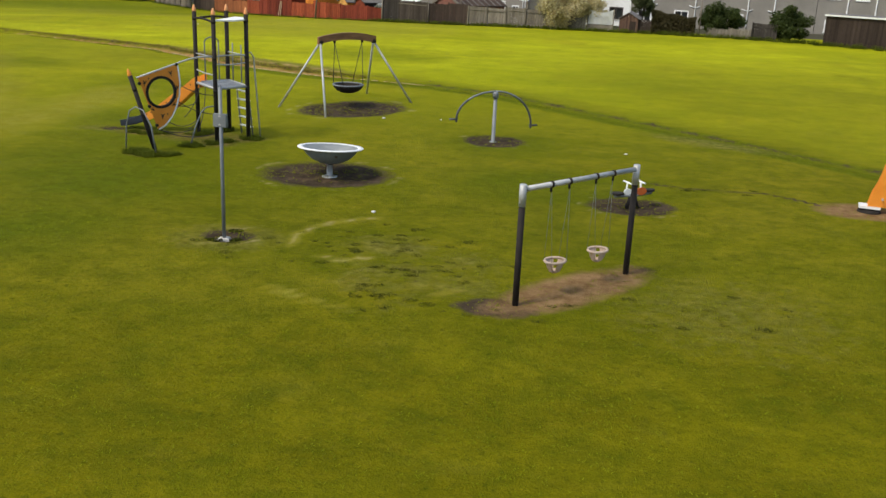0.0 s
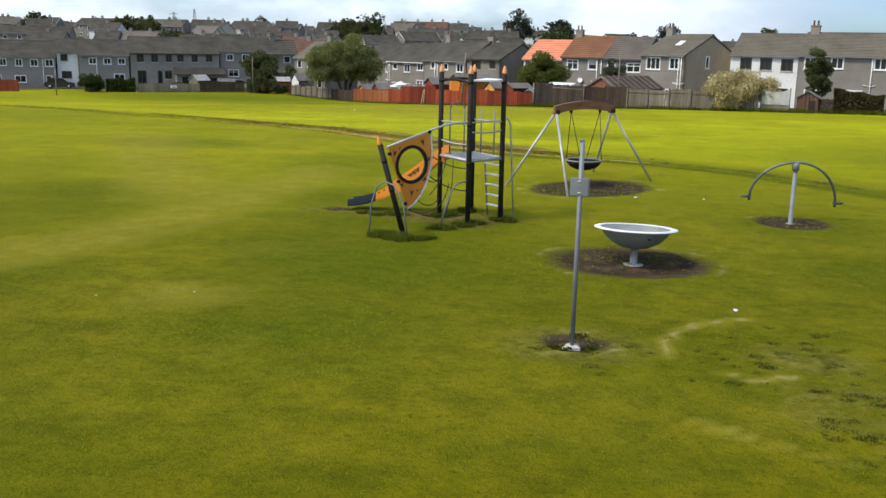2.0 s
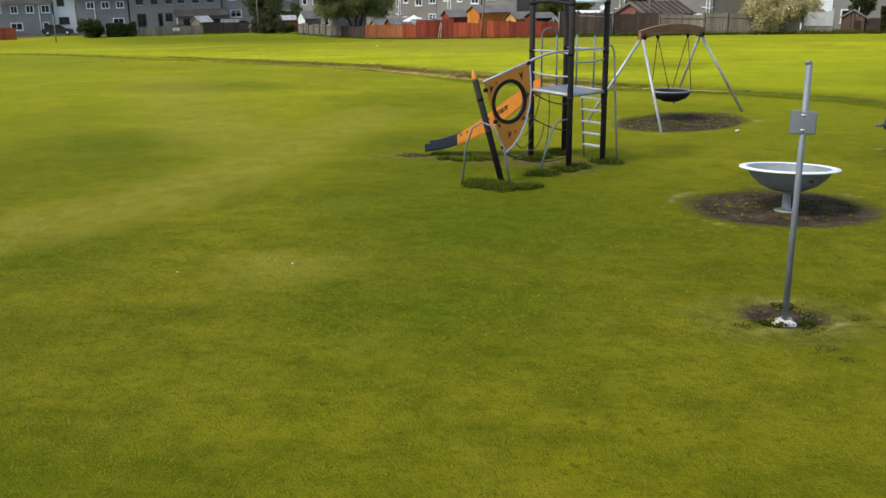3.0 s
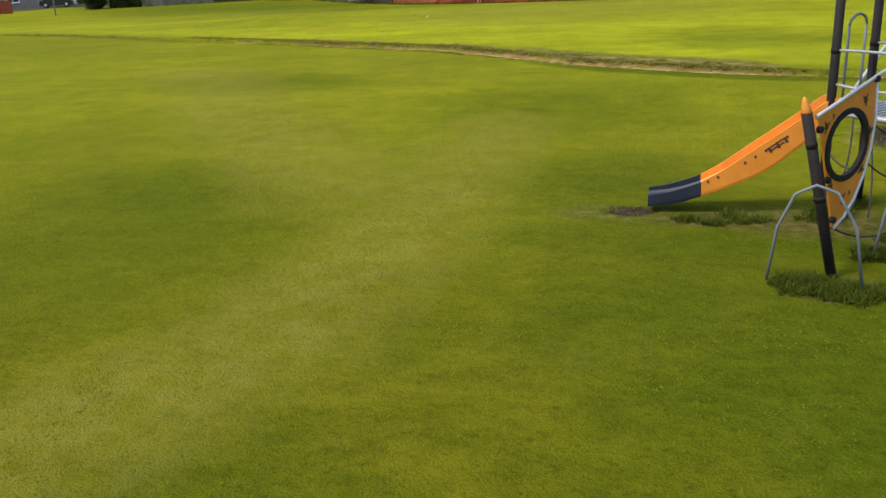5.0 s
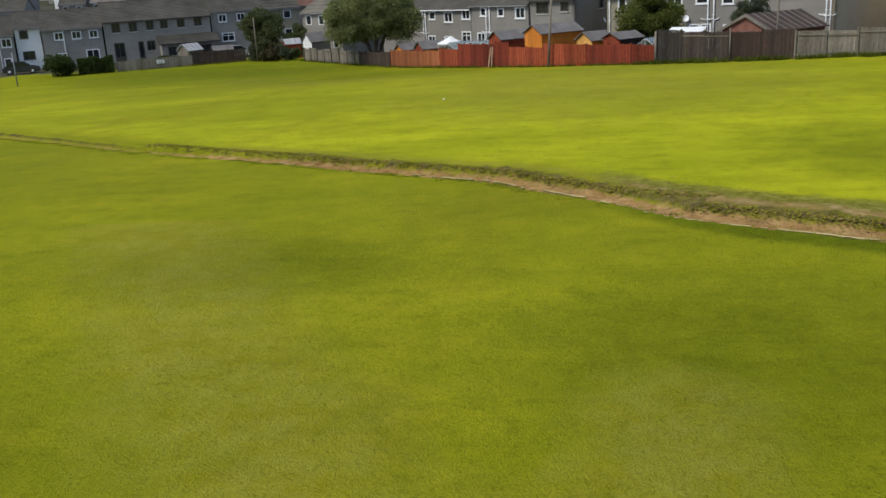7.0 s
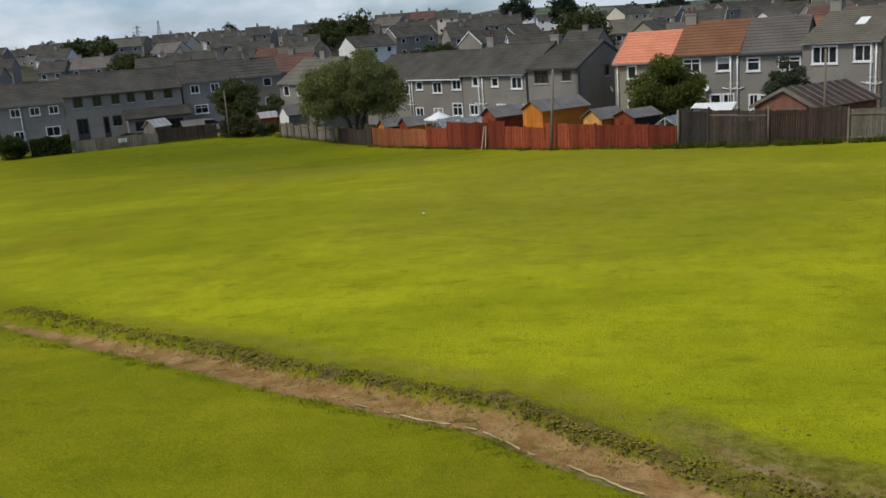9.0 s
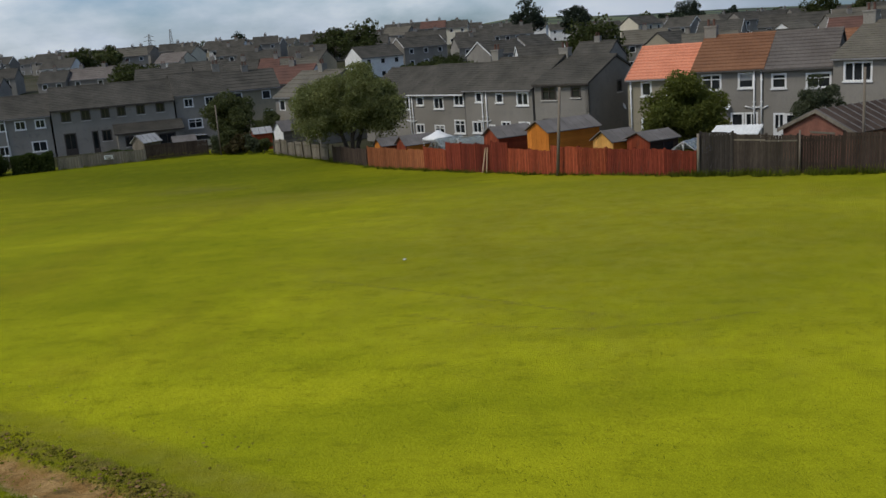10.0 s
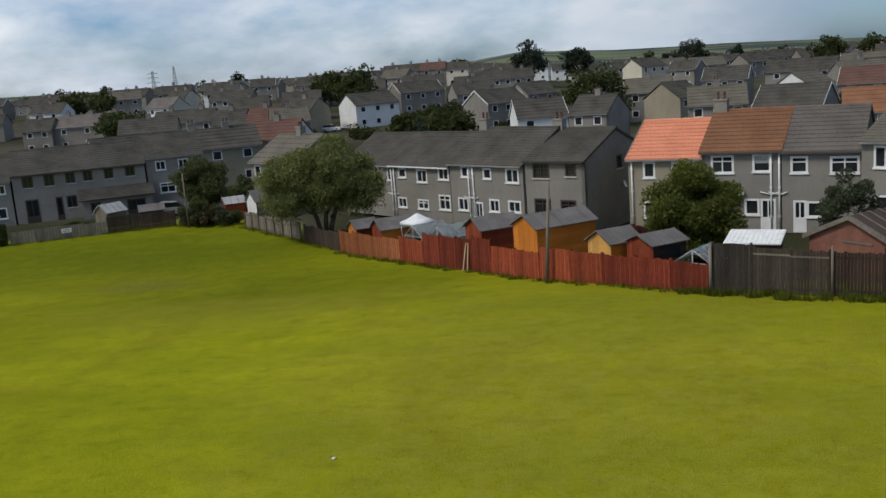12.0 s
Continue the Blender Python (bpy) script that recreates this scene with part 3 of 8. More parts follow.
def build_ground():
    xs = axis_steps(-45, 18, 0.21, (-3800, 3800), 1.16)
    ys = axis_steps(11, 72, 0.21, (-300, 4300), 1.13)
    masks = {k: np.zeros(len(xs) * len(ys), np.float32) for k in ("soil", "earth", "sand", "rank", "worn", "lush_dim", "dry", "olive", "pale", "sunlit_grass", "town", "hill")}
    verts = []
    for j, y in enumerate(ys):
        for i, x in enumerate(xs):
            z = ground_height(x, y)
            n = len(verts)
            far = math.hypot(x, y)
            if y > 10 and y < 100 and abs(x) < 80:
                g, al = ditch_gap(x, y)
                wob = noise.noise((x * 0.5, y * 0.5, 1.7))
                if abs(g) < 4:
                    near = (0.30 * smooth_step(-75, -45, x) + 0.70 * smooth_step(-32, -20, x)) * (1 - smooth_step(-6, -1, x))
                    # the path's near edge, and the distance beyond it
                    d = g + 0.35 + 0.6 * smooth_step(-13, -10.3, x) * (1 - smooth_step(-6, -2, x)) + 0.12 * wob
                    deep = 0.3 + 0.7 * near
                    wide = 0.36 + 0.56 * near
                    cut = smooth_step(-0.12, 0.12, d) * (1 - smooth_step(wide - 0.12, wide + 0.16, d))
                    lump = noise.noise((x * 1.9, y * 1.9, 7.0))
                    z -= deep * (0.10 + 0.09 * (1 - smooth_step(-16, -11, x))) * cut
                    z += deep * (0.085 + (0.09 + 0.09 * smooth_step(-18, -11, x)) * lump + 0.07 * noise.noise((x * 4.5, y * 4.5, 2.0))) * math.exp(-(((d - wide - 0.50) / 0.40) ** 2))
                    z += near * 0.05 * math.exp(-(((d + 0.28) / 0.25) ** 2)) * smooth_step(-14, -10, x)
                    right = smooth_step(-13.5, -11, x) * (1 - smooth_step(-5, -3, x))
                    masks["sand"][n] = max((0.25 + 0.9 * near) * (1 - 0.5 * ((d - wide / 2) / (wide / 2)) ** 2) * (1 - 0.9 * smooth_step(-4, 0, x)), right * max(0.0, 0.56 + 0.25 * wob + 0.22 * lump) * max(0.0, 1 - 0.5 * ((d - wide - 1.15 + 0.4 * wob) / 0.55) ** 2), 0.0)
                    masks["rank"][n] = max(0.0, near * (0.62 + 0.25 * smooth_step(-18, -11, x) + 0.3 * lump) * (1 - 0.5 * ((d - wide - 0.30) / 0.27) ** 2), (1 - near) * (0.42 + 0.3 * lump) * (1 - 0.5 * ((d - wide) / 0.2) ** 2))
                    masks["soil"][n] = max(0.0, (0.42 + 0.10 * near * (1 - smooth_step(-4, -1, x)) + 0.22 * lump + 0.30 * (1 - smooth_step(-34, -26, x))) * (1 - 0.5 * ((d - wide - 0.08 - 0.06 * lump) / (0.15 + 0.08 * smooth_step(-3, 2, x))) ** 2) + 0.14 * smooth_step(-3, 2, x) * math.exp(-((d - wide) / 0.2) ** 2))
                    masks["pale"][n] = max(0.0, right * max(0.0, 0.28 + 0.60 * lump + 0.35 * wob) * max(0.0, 1 - 0.5 * ((d - wide - 1.25 + 0.4 * wob) / 0.42) ** 2), near * (0.80 + 0.35 * lump) * (1 - 0.5 * ((d - 0.02) / 0.10) ** 2))
                    masks["dry"][n] = max(0.0, near * (0.62 + 0.3 * lump) * (1 - 0.5 * ((d - wide - 1.15) / 0.5) ** 2))
                    masks["worn"][n] = max(0.0, right * 0.95 * (1 - 0.5 * ((d - wide - 1.45) / 0.95) ** 2))
                    masks["lush_dim"][n] = max(0.0, smooth_step(-14, -10, x) * 1.1 * (1 - 0.5 * ((d + 0.45) / 0.38) ** 2), smooth_step(-4, 2, x) * 0.9 * (1 - 0.5 * (g / 0.35) ** 2))
                # strength of the painted sunlight, eased off towards the shaded far end
                masks["sunlit_grass"][n] = max(smooth_step(-1.0, 3.0, g) * (1 - 0.62 * smooth_step(2, 14, x) * (1 - smooth_step(40, 72, y))) * (1.0 - 0.22 * smooth_step(60, 75, y)) * (1.0 - 0.35 * smooth_step(84, 100, y)), 0.47 * smooth_step(19, 44, y + 0.25 * (-6 - x)))
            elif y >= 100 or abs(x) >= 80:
                masks["sunlit_grass"][n] = 0.51
            if 10 < y < 45 and abs(x) < 30:
                soil = max(blob(x, y, -2.05, 24.5, 1.75, 1.5), blob(x, y, 2.85, 30.3, 1.02), blob(x, y, -2.5, 35.4, 2.2, 1.6, 36), blob(x, y, 6.13, 22.42, 1.12, 0.85),
                           0.85 * blob(x, y, -3.4, 18.42, 0.62, 0.5), 0.85 * blob(x, y, -9.85, 29.75, 0.5, 0.35))
                masks["soil"][n] = max(masks["soil"][n], soil)
                masks["pale"][n] = max(masks["pale"][n], (0.26 + 0.75 * noise.noise((x * 1.7, y * 1.7, 13.0))) * math.exp(-(((soil - 0.30) / 0.10) ** 2)), max(0.60 * stroke(x, y, p, w * 0.62) for p, w in WORN_ARCS[:3]))
                masks["earth"][n] = max((1 + 0.25 * noise.noise((x * 1.6, y * 1.6, 4.0))) * blob(x, y, 3.8, 15.95, 2.05, 0.66, 40.7), blob(x, y, 12.3, 22.9, 1.15, 0.8), 0.30 * blob(x, y, -1.97, 24.5, 1.8))
                masks["rank"][n] = max(masks["rank"][n], 0.8 * blob(x, y, -7.55, 26.1, 0.7, 0.45), 0.72 * blob(x, y, -6.9, 29.0, 1.6, 0.9), 0.9 * blob(x, y, -8.4, 29.2, 1.2, 0.45), 0.8 * blob(x, y, -5.2, 28.9, 0.6), 0.7 * blob(x, y, -6.0, 28.0, 0.7))
                scuffed = noise.noise((x * 1.3, y * 1.3, 5.0))
                masks["dry"][n] = max((1.02 + 0.55 * noise.noise((x * 2.4, y * 2.4, 11.0))) * stroke(x, y, p, w * 0.95) for p, w in WORN_ARCS)
                masks["worn"][n] = max(masks["worn"][n], (0.50 + 0.3 * scuffed) * blob(x, y, 0.2, 18.2, 1.1, 1.0), (0.44 + 0.3 * scuffed) * blob(x, y, 0.9, 16.6, 2.0, 2.2), 0.66 * blob(x, y, -3.4, 18.3, 1.3, 1.0), 0.66 * blob(x, y, 10.5, 31.5, 2.6, 0.8, -35), 0.46 * blob(x, y, 6.5, 15, 2.5, 2.2), 0.66 * blob(x, y, -10.3, 29.6, 1.0, 0.5))
                masks["soil"][n] = max(masks["soil"][n], (0.22 + 0.5 * noise.noise((x * 3.4, y * 3.4, 8.0))) * max(blob(x, y, 0.2, 18.2, 1.6, 1.2), blob(x, y, 0.3, 16.6, 1.5, 1.5), blob(x, y, 0.2, 15.3, 0.9, 0.8)), 0.9 * blob(x, y, 2.35, 14.85, 0.85, 0.5), 0.62 * blob(x, y, 5.35, 17.35, 0.5, 0.4), (0.66 + 0.35 * scuffed) * stroke(x, y, RUT, 0.14))
                z -= 0.05 * smooth_step(0.45, 0.8, soil)
            if 4 < y < 48 and -40 < x < 24:
                masks["olive"][n] = 0.85 * (1 - smooth_step(11, 18, y)) * smooth_step(-12, -5, x)
                masks["dry"][n] = max(masks["dry"][n], 0.66 * stroke(x, y, ((-16.5, 21), (-14.6, 24.4), (-13.6, 28.5), (-12.3, 37)), 1.3), 0.6 * stroke(x, y, ((-15.3, 31.5), (-20, 40), (-24, 48)), 1.8), 0.55 * blob(x, y, -10.6, 20.0, 1.0, 0.9))
                # lush patches; several ovals also paint the lens's corner darkening into the grass
                masks["lush_dim"][n] = max(masks["lush_dim"][n], 1.0 * blob(x, y, -7.6, 23.4, 3.0, 3.0), 0.85 * blob(x, y, -8.2, 18.6, 2.2, 2.2), 0.75 * blob(x, y, -14.2, 20.6, 1.3, 1.6), 0.8 * blob(x, y, -9.8, 31.6, 2.2, 2.4), 0.72 * blob(x, y, -18.6, 31.0, 2.4, 2.6), 0.8 * blob(x, y, -9.7, 24.8, 1.6, 2.2), 0.62 * blob(x, y, -11.0, 39.0, 3.2, 3.2), 0.54 * blob(x, y, -18.0, 28.5, 2.6, 3.0), 0.60 * blob(x, y, -20.5, 44.0, 3.0, 2.0), 0.85 * blob(x, y, -8.0, 28.0, 3.2, 1.8), 0.7 * blob(x, y, -2.4, 24.0, 2.7, 2.4), 0.7 * blob(x, y, 2.8, 29.8, 2.2, 1.7), 0.65 * blob(x, y, 4.0, 24.5, 3.0, 1.8))
            if 95 < y < 135 and x < -20:
                masks["worn"][n] = max(masks["worn"][n], 0.60 * blob(x, y, SCUFF[0], SCUFF[1], 5.0, 3.0, -20))
                masks["rank"][n] = max(masks["rank"][n], 0.85 * blob(x, y, SCUFF[0] + 1, SCUFF[1] + 0.5, 1.1, 0.7, -20))
            if 49 < y < 62 and -9 < x < 3:
                masks["lush_dim"][n] = max(masks["lush_dim"][n], 0.56 * blob(x, y, -3.0, 54.5, 4.0, 4.5))
            if 80 < y < 142 and x < -8:
                # the second oval paints the far corner's shade as darker green grass
                masks["lush_dim"][n] = max(0.62 * blob(x, y, -31, 104, 13, 8, -30), 0.85 * blob(x, y, -46, 121, 22, 12, -20))
            if 60 < y < 100 and -40 < x < 12:
                masks["dry"][n] = max(0.62 * blob(x, y, -11, 80, 11, 15), 0.5 * blob(x, y, -30, 100, 12, 8, -30))
                masks["rank"][n] = max(masks["rank"][n], 0.46 * stroke(x, y, FIELD_RUT, 0.16), 0.44 * stroke(x, y, MOW_ARC, 0.14))
            edge = y - float(np.interp(x, (-90, -60, -50, -39.6, -27.4, -13.3, -5.7, 2.6, 13, 20, 38, 60), (119, 130, 135, 131.5, 115.5, 99.5, 93.2, 89.4, 86.0, 83.5, 79, 70)))
            masks["town"][n] = smooth_step(0.0, 4.0, edge)
            masks["hill"][n] = smooth_step(650, 800, far)
            verts.append((x, y, z))
    w = len(xs)
    faces = [(j * w + i, j * w + i + 1, (j + 1) * w + i + 1, (j + 1) * w + i) for j in range(len(ys) - 1) for i in range(w - 1)]
    me = bpy.data.meshes.new("ground")
    me.from_pydata(verts, [], faces)
    for k, v in masks.items():
        me.attributes.new(k, "FLOAT", "POINT").data.foreach_set("value", v)
    me.polygons.foreach_set("use_smooth", [True] * len(faces))
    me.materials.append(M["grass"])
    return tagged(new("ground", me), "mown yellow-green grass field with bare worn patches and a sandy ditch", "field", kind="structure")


build_ground()


# ---- houses ----
def wall_with_openings(bm, length, height, holes, thick=0.28, m=None, peak=None):
    """A wall along x from 0 to length, its outside at y = 0; holes: (x0, z0, x1, z1), cut right through; peak: height of a gable's point."""
    xs = sorted({0.0, length, *[h[0] for h in holes], *[h[2] for h in holes]})
    zs = sorted({0.0, height, *[h[1] for h in holes], *[h[3] for h in holes]})
    verts = {}

    def v(i, j, k):
        if (i, j, k) not in verts:
            p = Vector((xs[i], thick * k, zs[j]))
            verts[i, j, k] = bm.verts.new(m @ p if m else p)
        return verts[i, j, k]

    def solid(i, j):
        if not (0 <= i < len(xs) - 1 and 0 <= j < len(zs) - 1):
            return False
        cx, cz = (xs[i] + xs[i + 1]) / 2, (zs[j] + zs[j + 1]) / 2
        return not any(h[0] < cx < h[2] and h[1] < cz < h[3] for h in holes)
    for i in range(len(xs) - 1):
        for j in range(len(zs) - 1):
            if not solid(i, j):
                continue
            bm.faces.new((v(i, j, 0), v(i + 1, j, 0), v(i + 1, j + 1, 0), v(i, j + 1, 0)))
            bm.faces.new((v(i, j, 1), v(i, j + 1, 1), v(i + 1, j + 1, 1), v(i + 1, j, 1)))
            for (a, b), (c, d), open_side in (((i, j), (i, j + 1), not solid(i - 1, j)), ((i + 1, j + 1), (i + 1, j), not solid(i + 1, j)), ((i + 1, j), (i, j), not solid(i, j - 1)), ((i, j + 1), (i + 1, j + 1), not solid(i, j + 1))):
                if open_side:
                    bm.faces.new((v(a, b, 0), v(c, d, 0), v(c, d, 1), v(a, b, 1)))
    if peak:
        tip = [bm.verts.new(m @ Vector((length / 2, thick * k, peak)) if m else Vector((length / 2, thick * k, peak))) for k in (0, 1)]
        j = len(zs) - 1
        for i in range(len(xs) - 1):
            for k in (0, 1):
                bm.faces.new((v(i, j, k), v(i + 1, j, k), tip[k]))
        for i in (0, len(xs) - 1):
            bm.faces.new((v(i, j, 0), v(i, j, 1), tip[1], tip[0]))


def window(parent, x0, z0, x1, z1, m, frame="pvc", lights=2, door=False, top=False, blind=False, plain=False):
    """A window or glazed door set into its opening: a frame that stands a little proud, panes, bars and sill."""
    f, o = 0.08, 0.05
    y0, y1 = -0.02, 0.12
    sill_z = z0 + (0.9 if door else f)
    bm = bmesh.new()
    loops = []
    for yy, (xa, za, xb, zb) in ((y0, (x0 - o, z0, x1 + o, z1 + o)), (y0, (x0 + f, sill_z, x1 - f, z1 - f)), (y1, (x0 + f, sill_z, x1 - f, z1 - f)), (y1, (x0 - o, z0, x1 + o, z1 + o))):
        pts = [Vector((xa, yy, za)), Vector((xb, yy, za)), Vector((xb, yy, zb)), Vector((xa, yy, zb))]
        loops.append([bm.verts.new(m @ p if m else p) for p in pts])
    for k in range(4):
        for i in range(4):
            p, q = loops[k], loops[(k + 1) % 4]
            bm.faces.new((p[i], p[(i + 1) % 4], q[(i + 1) % 4], q[i]))
    w = part("door" if door else "window", bm, M[frame], parent)
    bm = bmesh.new()
    box(bm, (x0 + f, 0.07, sill_z), (x1 - f, 0.08, z1 - f), m)
    part("pane", bm, M["glass"], w)
    if plain:
        return w
    for i in range(1, lights):
        c = x0 + (x1 - x0) * i / lights
        bm = bmesh.new()
        box(bm, (c - 0.035, y0 + 0.01, sill_z), (c + 0.035, 0.068, z1 - f), m)
        part("mullion", bm, M[frame], w)
    if top:
        zt = z1 - (z1 - z0) * 0.32
        bm = bmesh.new()
        box(bm, (x0 + f, y0 + 0.015, zt - 0.035), (x1 - f, 0.066, zt + 0.035), m)
        part("transom", bm, M[frame], w)
    if blind:
        bm = bmesh.new()
        box(bm, (x0 + f, 0.052, z0 + (z1 - z0) * 0.5), (x1 - f, 0.062, z1 - f), m)
        part("blind", bm, M["curtain"], w)
    if not door:
        bm = bmesh.new()
        box(bm, (x0 - 0.10, -0.08, z0 - 0.09), (x1 + 0.10, 0.02, z0 - 0.003), m)
        part("sill", bm, M["pvc" if frame == "pvc" else "concrete"], w)
    return w


def stepped_roof(bm, x0, x1, y_front, y_back, z_eave, y_ridge, z_ridge, courses, step=0.03, thick=0.12, m=None):
    """A pitched roof pushed along x, its slopes stepped course by course like lapped tiles."""
    def slope(ya):
        out = []
        for i in range(courses):
            for k, lift in ((i / courses, step), ((i + 1) / courses, 0.0)):
                out.append((ya + (y_ridge - ya) * k, z_eave + (z_ridge - z_eave) * k + lift))
        return out
    top = slope(y_front) + slope(y_back)[::-1]
    under = [(y_back, z_eave - thick), (y_ridge, z_ridge - thick * 1.3), (y_front, z_eave - thick)]
    prism(bm, top + under, x0, x1, axis=0, m=m)


def roof_slope(bm, x0, x1, y_eave, z_eave, y_ridge, z_ridge, courses, step=0.035):
    """One slope of lapped courses against a wall."""
    top = []
    for i in range(courses):
        for k, lift in ((i / courses, step), ((i + 1) / courses, 0.0)):
            top.append((y_eave + (y_ridge - y_eave) * k, z_eave + (z_ridge - z_eave) * k + lift))
    prism(bm, top + [(y_ridge, z_ridge - 0.14), (y_eave, z_eave - 0.12)], x0, x1, axis=0)


def house(x, y, z, yaw, length, depth, eave, ridge, wall, roof, label, wins=(), side=(), chimneys=(), pipes=(), frame="pvc", gable_mat=None, courses=14, group="terraced houses", verge=None, fascia="gutter", plain=False):
    """A two-storey house with a pitched roof; its front-left foot at (x, y, z), the front facing local -y. Heights run from the foot."""
    h = thing("house", label, "house", (x, y, z), yaw, group)
    holes = [(w[0], w[1], w[2], w[3]) for w in wins]
    bm = bmesh.new()
    wall_with_openings(bm, length, eave, holes)
    box(bm, (0.0, depth - 0.28, 0), (length, depth, eave))
    mid = depth / 2
    shape = [(0.28, 0), (depth - 0.28, 0), (depth - 0.28, eave)] + [(mid, ridge - 0.12), (0.28, eave)]
    if not side and not gable_mat:
        prism(bm, shape, length - 0.28, length, axis=0)
    prism(bm, shape, 0, 0.28, axis=0)
    box(bm, (0.3, 0.3, eave / 2 - 0.1), (length - 0.3, depth - 0.3, eave / 2 + 0.1))
    part("wall", bm, M[wall], h)
    turn = pose(length, 0, 0, 0, 0, 90)
    if side or gable_mat:
        bm = bmesh.new()
        wall_with_openings(bm, depth, eave, [(w[0], w[1], w[2], w[3]) for w in side], m=turn, peak=ridge - 0.12)
        part("gable_wall", bm, M[gable_mat or wall], h)
        for w in side:
            window(h, w[0], w[1], w[2], w[3], turn, w[4] if len(w) > 4 else frame, 1, plain=plain)
    for w in wins:
        kind = w[4] if len(w) > 4 else ""
        window(h, w[0], w[1], w[2], w[3], None, "brownframe" if "b" in kind else frame, 3 if "3" in kind else 1 if "1" in kind else 2, "d" in kind, "t" in kind, "c" in kind, plain)
    bm = bmesh.new()
    over, lap = 0.22, 0.12
    pitch = (ridge - eave) / mid
    stepped_roof(bm, -lap, length + lap, -over, depth + over, eave - over * pitch + 0.12, mid, ridge, courses, 0.055 if courses < 12 else 0.03)
    r = part("roof", bm, M[roof], h)
    bm = bmesh.new()
    prism(bm, [(mid - 0.14, ridge - 0.03), (mid - 0.07, ridge + 0.06), (mid, ridge + 0.085), (mid + 0.07, ridge + 0.06), (mid + 0.14, ridge - 0.03)], -lap - 0.02, length + lap + 0.02, axis=0)
    part("ridge_tiles", bm, M[roof], r)
    bm = bmesh.new()
    box(bm, (-0.05, -over - 0.10, eave - over * pitch - 0.02), (length + 0.05, -over - 0.002, eave - over * pitch + 0.09))
    part("gutter", bm, M[fascia], h)
    if verge:
        for xx in (-lap - 0.04, length + lap + 0.002):
            bm = bmesh.new()
            ze = eave - over * pitch
            prism(bm, [(-over, ze - 0.04), (mid, ridge - 0.12), (depth + over, ze - 0.04), (depth + over, ze + 0.19), (mid, ridge + 0.10), (-over, ze + 0.19)], xx, xx + 0.038, axis=0)
            part("verge_board", bm, M[verge], h)
    for cx in chimneys:
        bm = bmesh.new()
        box(bm, (cx - 0.42, mid - 0.32, ridge - 0.6), (cx + 0.42, mid + 0.32, ridge + 0.62))
        box(bm, (cx - 0.47, mid - 0.37, ridge + 0.622), (cx + 0.47, mid + 0.37, ridge + 0.74))
        c = part("chimney", bm, M["dash_dark"], h)
        for k in (-0.2, 0.2):
            bm = bmesh.new()
            lathe(bm, [(0.10, 0), (0.12, 0.05), (0.09, 0.10), (0.09, 0.42), (0.11, 0.46)], 8, (cx + k, mid, ridge + 0.741))
            part("chimney_pot", bm, M["tile_red"], c)
    for px in pipes:
        bm = bmesh.new()
        tube(bm, [(px, -0.10, eave - 0.1), (px, -0.08, eave / 2), (px, -0.08, 0.02)], 0.055, 8)
        for k in (0.2, 0.55, 0.85):
            box(bm, (px - 0.09, -0.13, eave * k), (px + 0.09, -0.002, eave * k + 0.07))
        pipe = part("downpipe", bm, M["pvc"], h)
        if len(pipes) > 1:
            for sgn, ln in ((-1, 0.62), (1, 0.45)):
                bm = bmesh.new()
                tube(bm, [(px + 0.05 * sgn, -0.07, eave * 0.47), (px + ln * sgn, -0.07, eave * 0.50)], 0.04, 6)
                part("branch_pipe", bm, M["pvc"], pipe)
    return h


def along(ox, oy, yaw, s, back=0.0):
    c, q = math.cos(radians(yaw)), math.sin(radians(yaw))
    return ox + s * c - back * q, oy + s * q + back * c


# the terrace behind the brown and grey fences: orange, brown and grey roofs
E0 = (-7.5, 111.8, -24)
F0 = -1.45


def wz(z0, rows):
    """Window rows given with heights in the world, turned to heights above the foot z0."""
    return [(a, b - z0, c, d - z0, *k) for a, b, c, d, *k in rows]


def row_house(base, z, s, length, eave_z, ridge_z, wall, roof, label, rows=(), depth=8.0, back=0.0, **kw):
    x, y = along(*base, s, back)
    rows = [(r[0] - s, *r[1:2], r[2] - s, *r[3:]) for r in rows]
    return house(x, y, z, base[2], length, depth, eave_z - z, ridge_z - z, wall, roof, label, wz(z, rows), **kw)


row_house(E0, F0, 0.1, 4.70, 3.22, 5.38, "dash_buff", "tile_orange", "end house with bright new orange roof tiles and buff walls", [(1.13, 2.0, 1.84, 2.98, "1"), (3.0, 1.95, 4.3, 2.95, "t"), (1.1, -0.6, 2.2, 0.4)], pipes=(0.25,), verge="dash_dark", back=0.05, courses=11)
brown_roofed = row_house(E0, F0, 4.85, 4.75, 3.58, 5.85, "dash", "tile_brown", "grey pebbledash terraced house with brown roof tiles and white drainpipes", [(5.5, 2.25, 6.8, 3.3, "t"), (8.0, 2.3, 9.0, 3.32, "1c"), (7.5, -0.35, 8.3, 0.6, "1"), (8.45, -1.4, 9.25, 0.6, "d")], pipes=(4.2, 4.68), chimneys=(0.35,), courses=11, fascia="gutter_dark")
row_house(E0, F0, 9.65, 4.4, 3.50, 5.83, "dash", "tile_light", "grey pebbledash terraced house with ribbed grey roof tiles", [(10.2, 2.2, 11.1, 3.15, "1t"), (12.4, 2.15, 13.9, 3.1, "2t"), (10.35, -1.4, 11.0, 0.5, "d"), (11.1, -0.45, 11.9, 0.45, "1")], courses=11, fascia="gutter_dark")
END_X, END_Y = along(*E0, 14.1, -0.5)
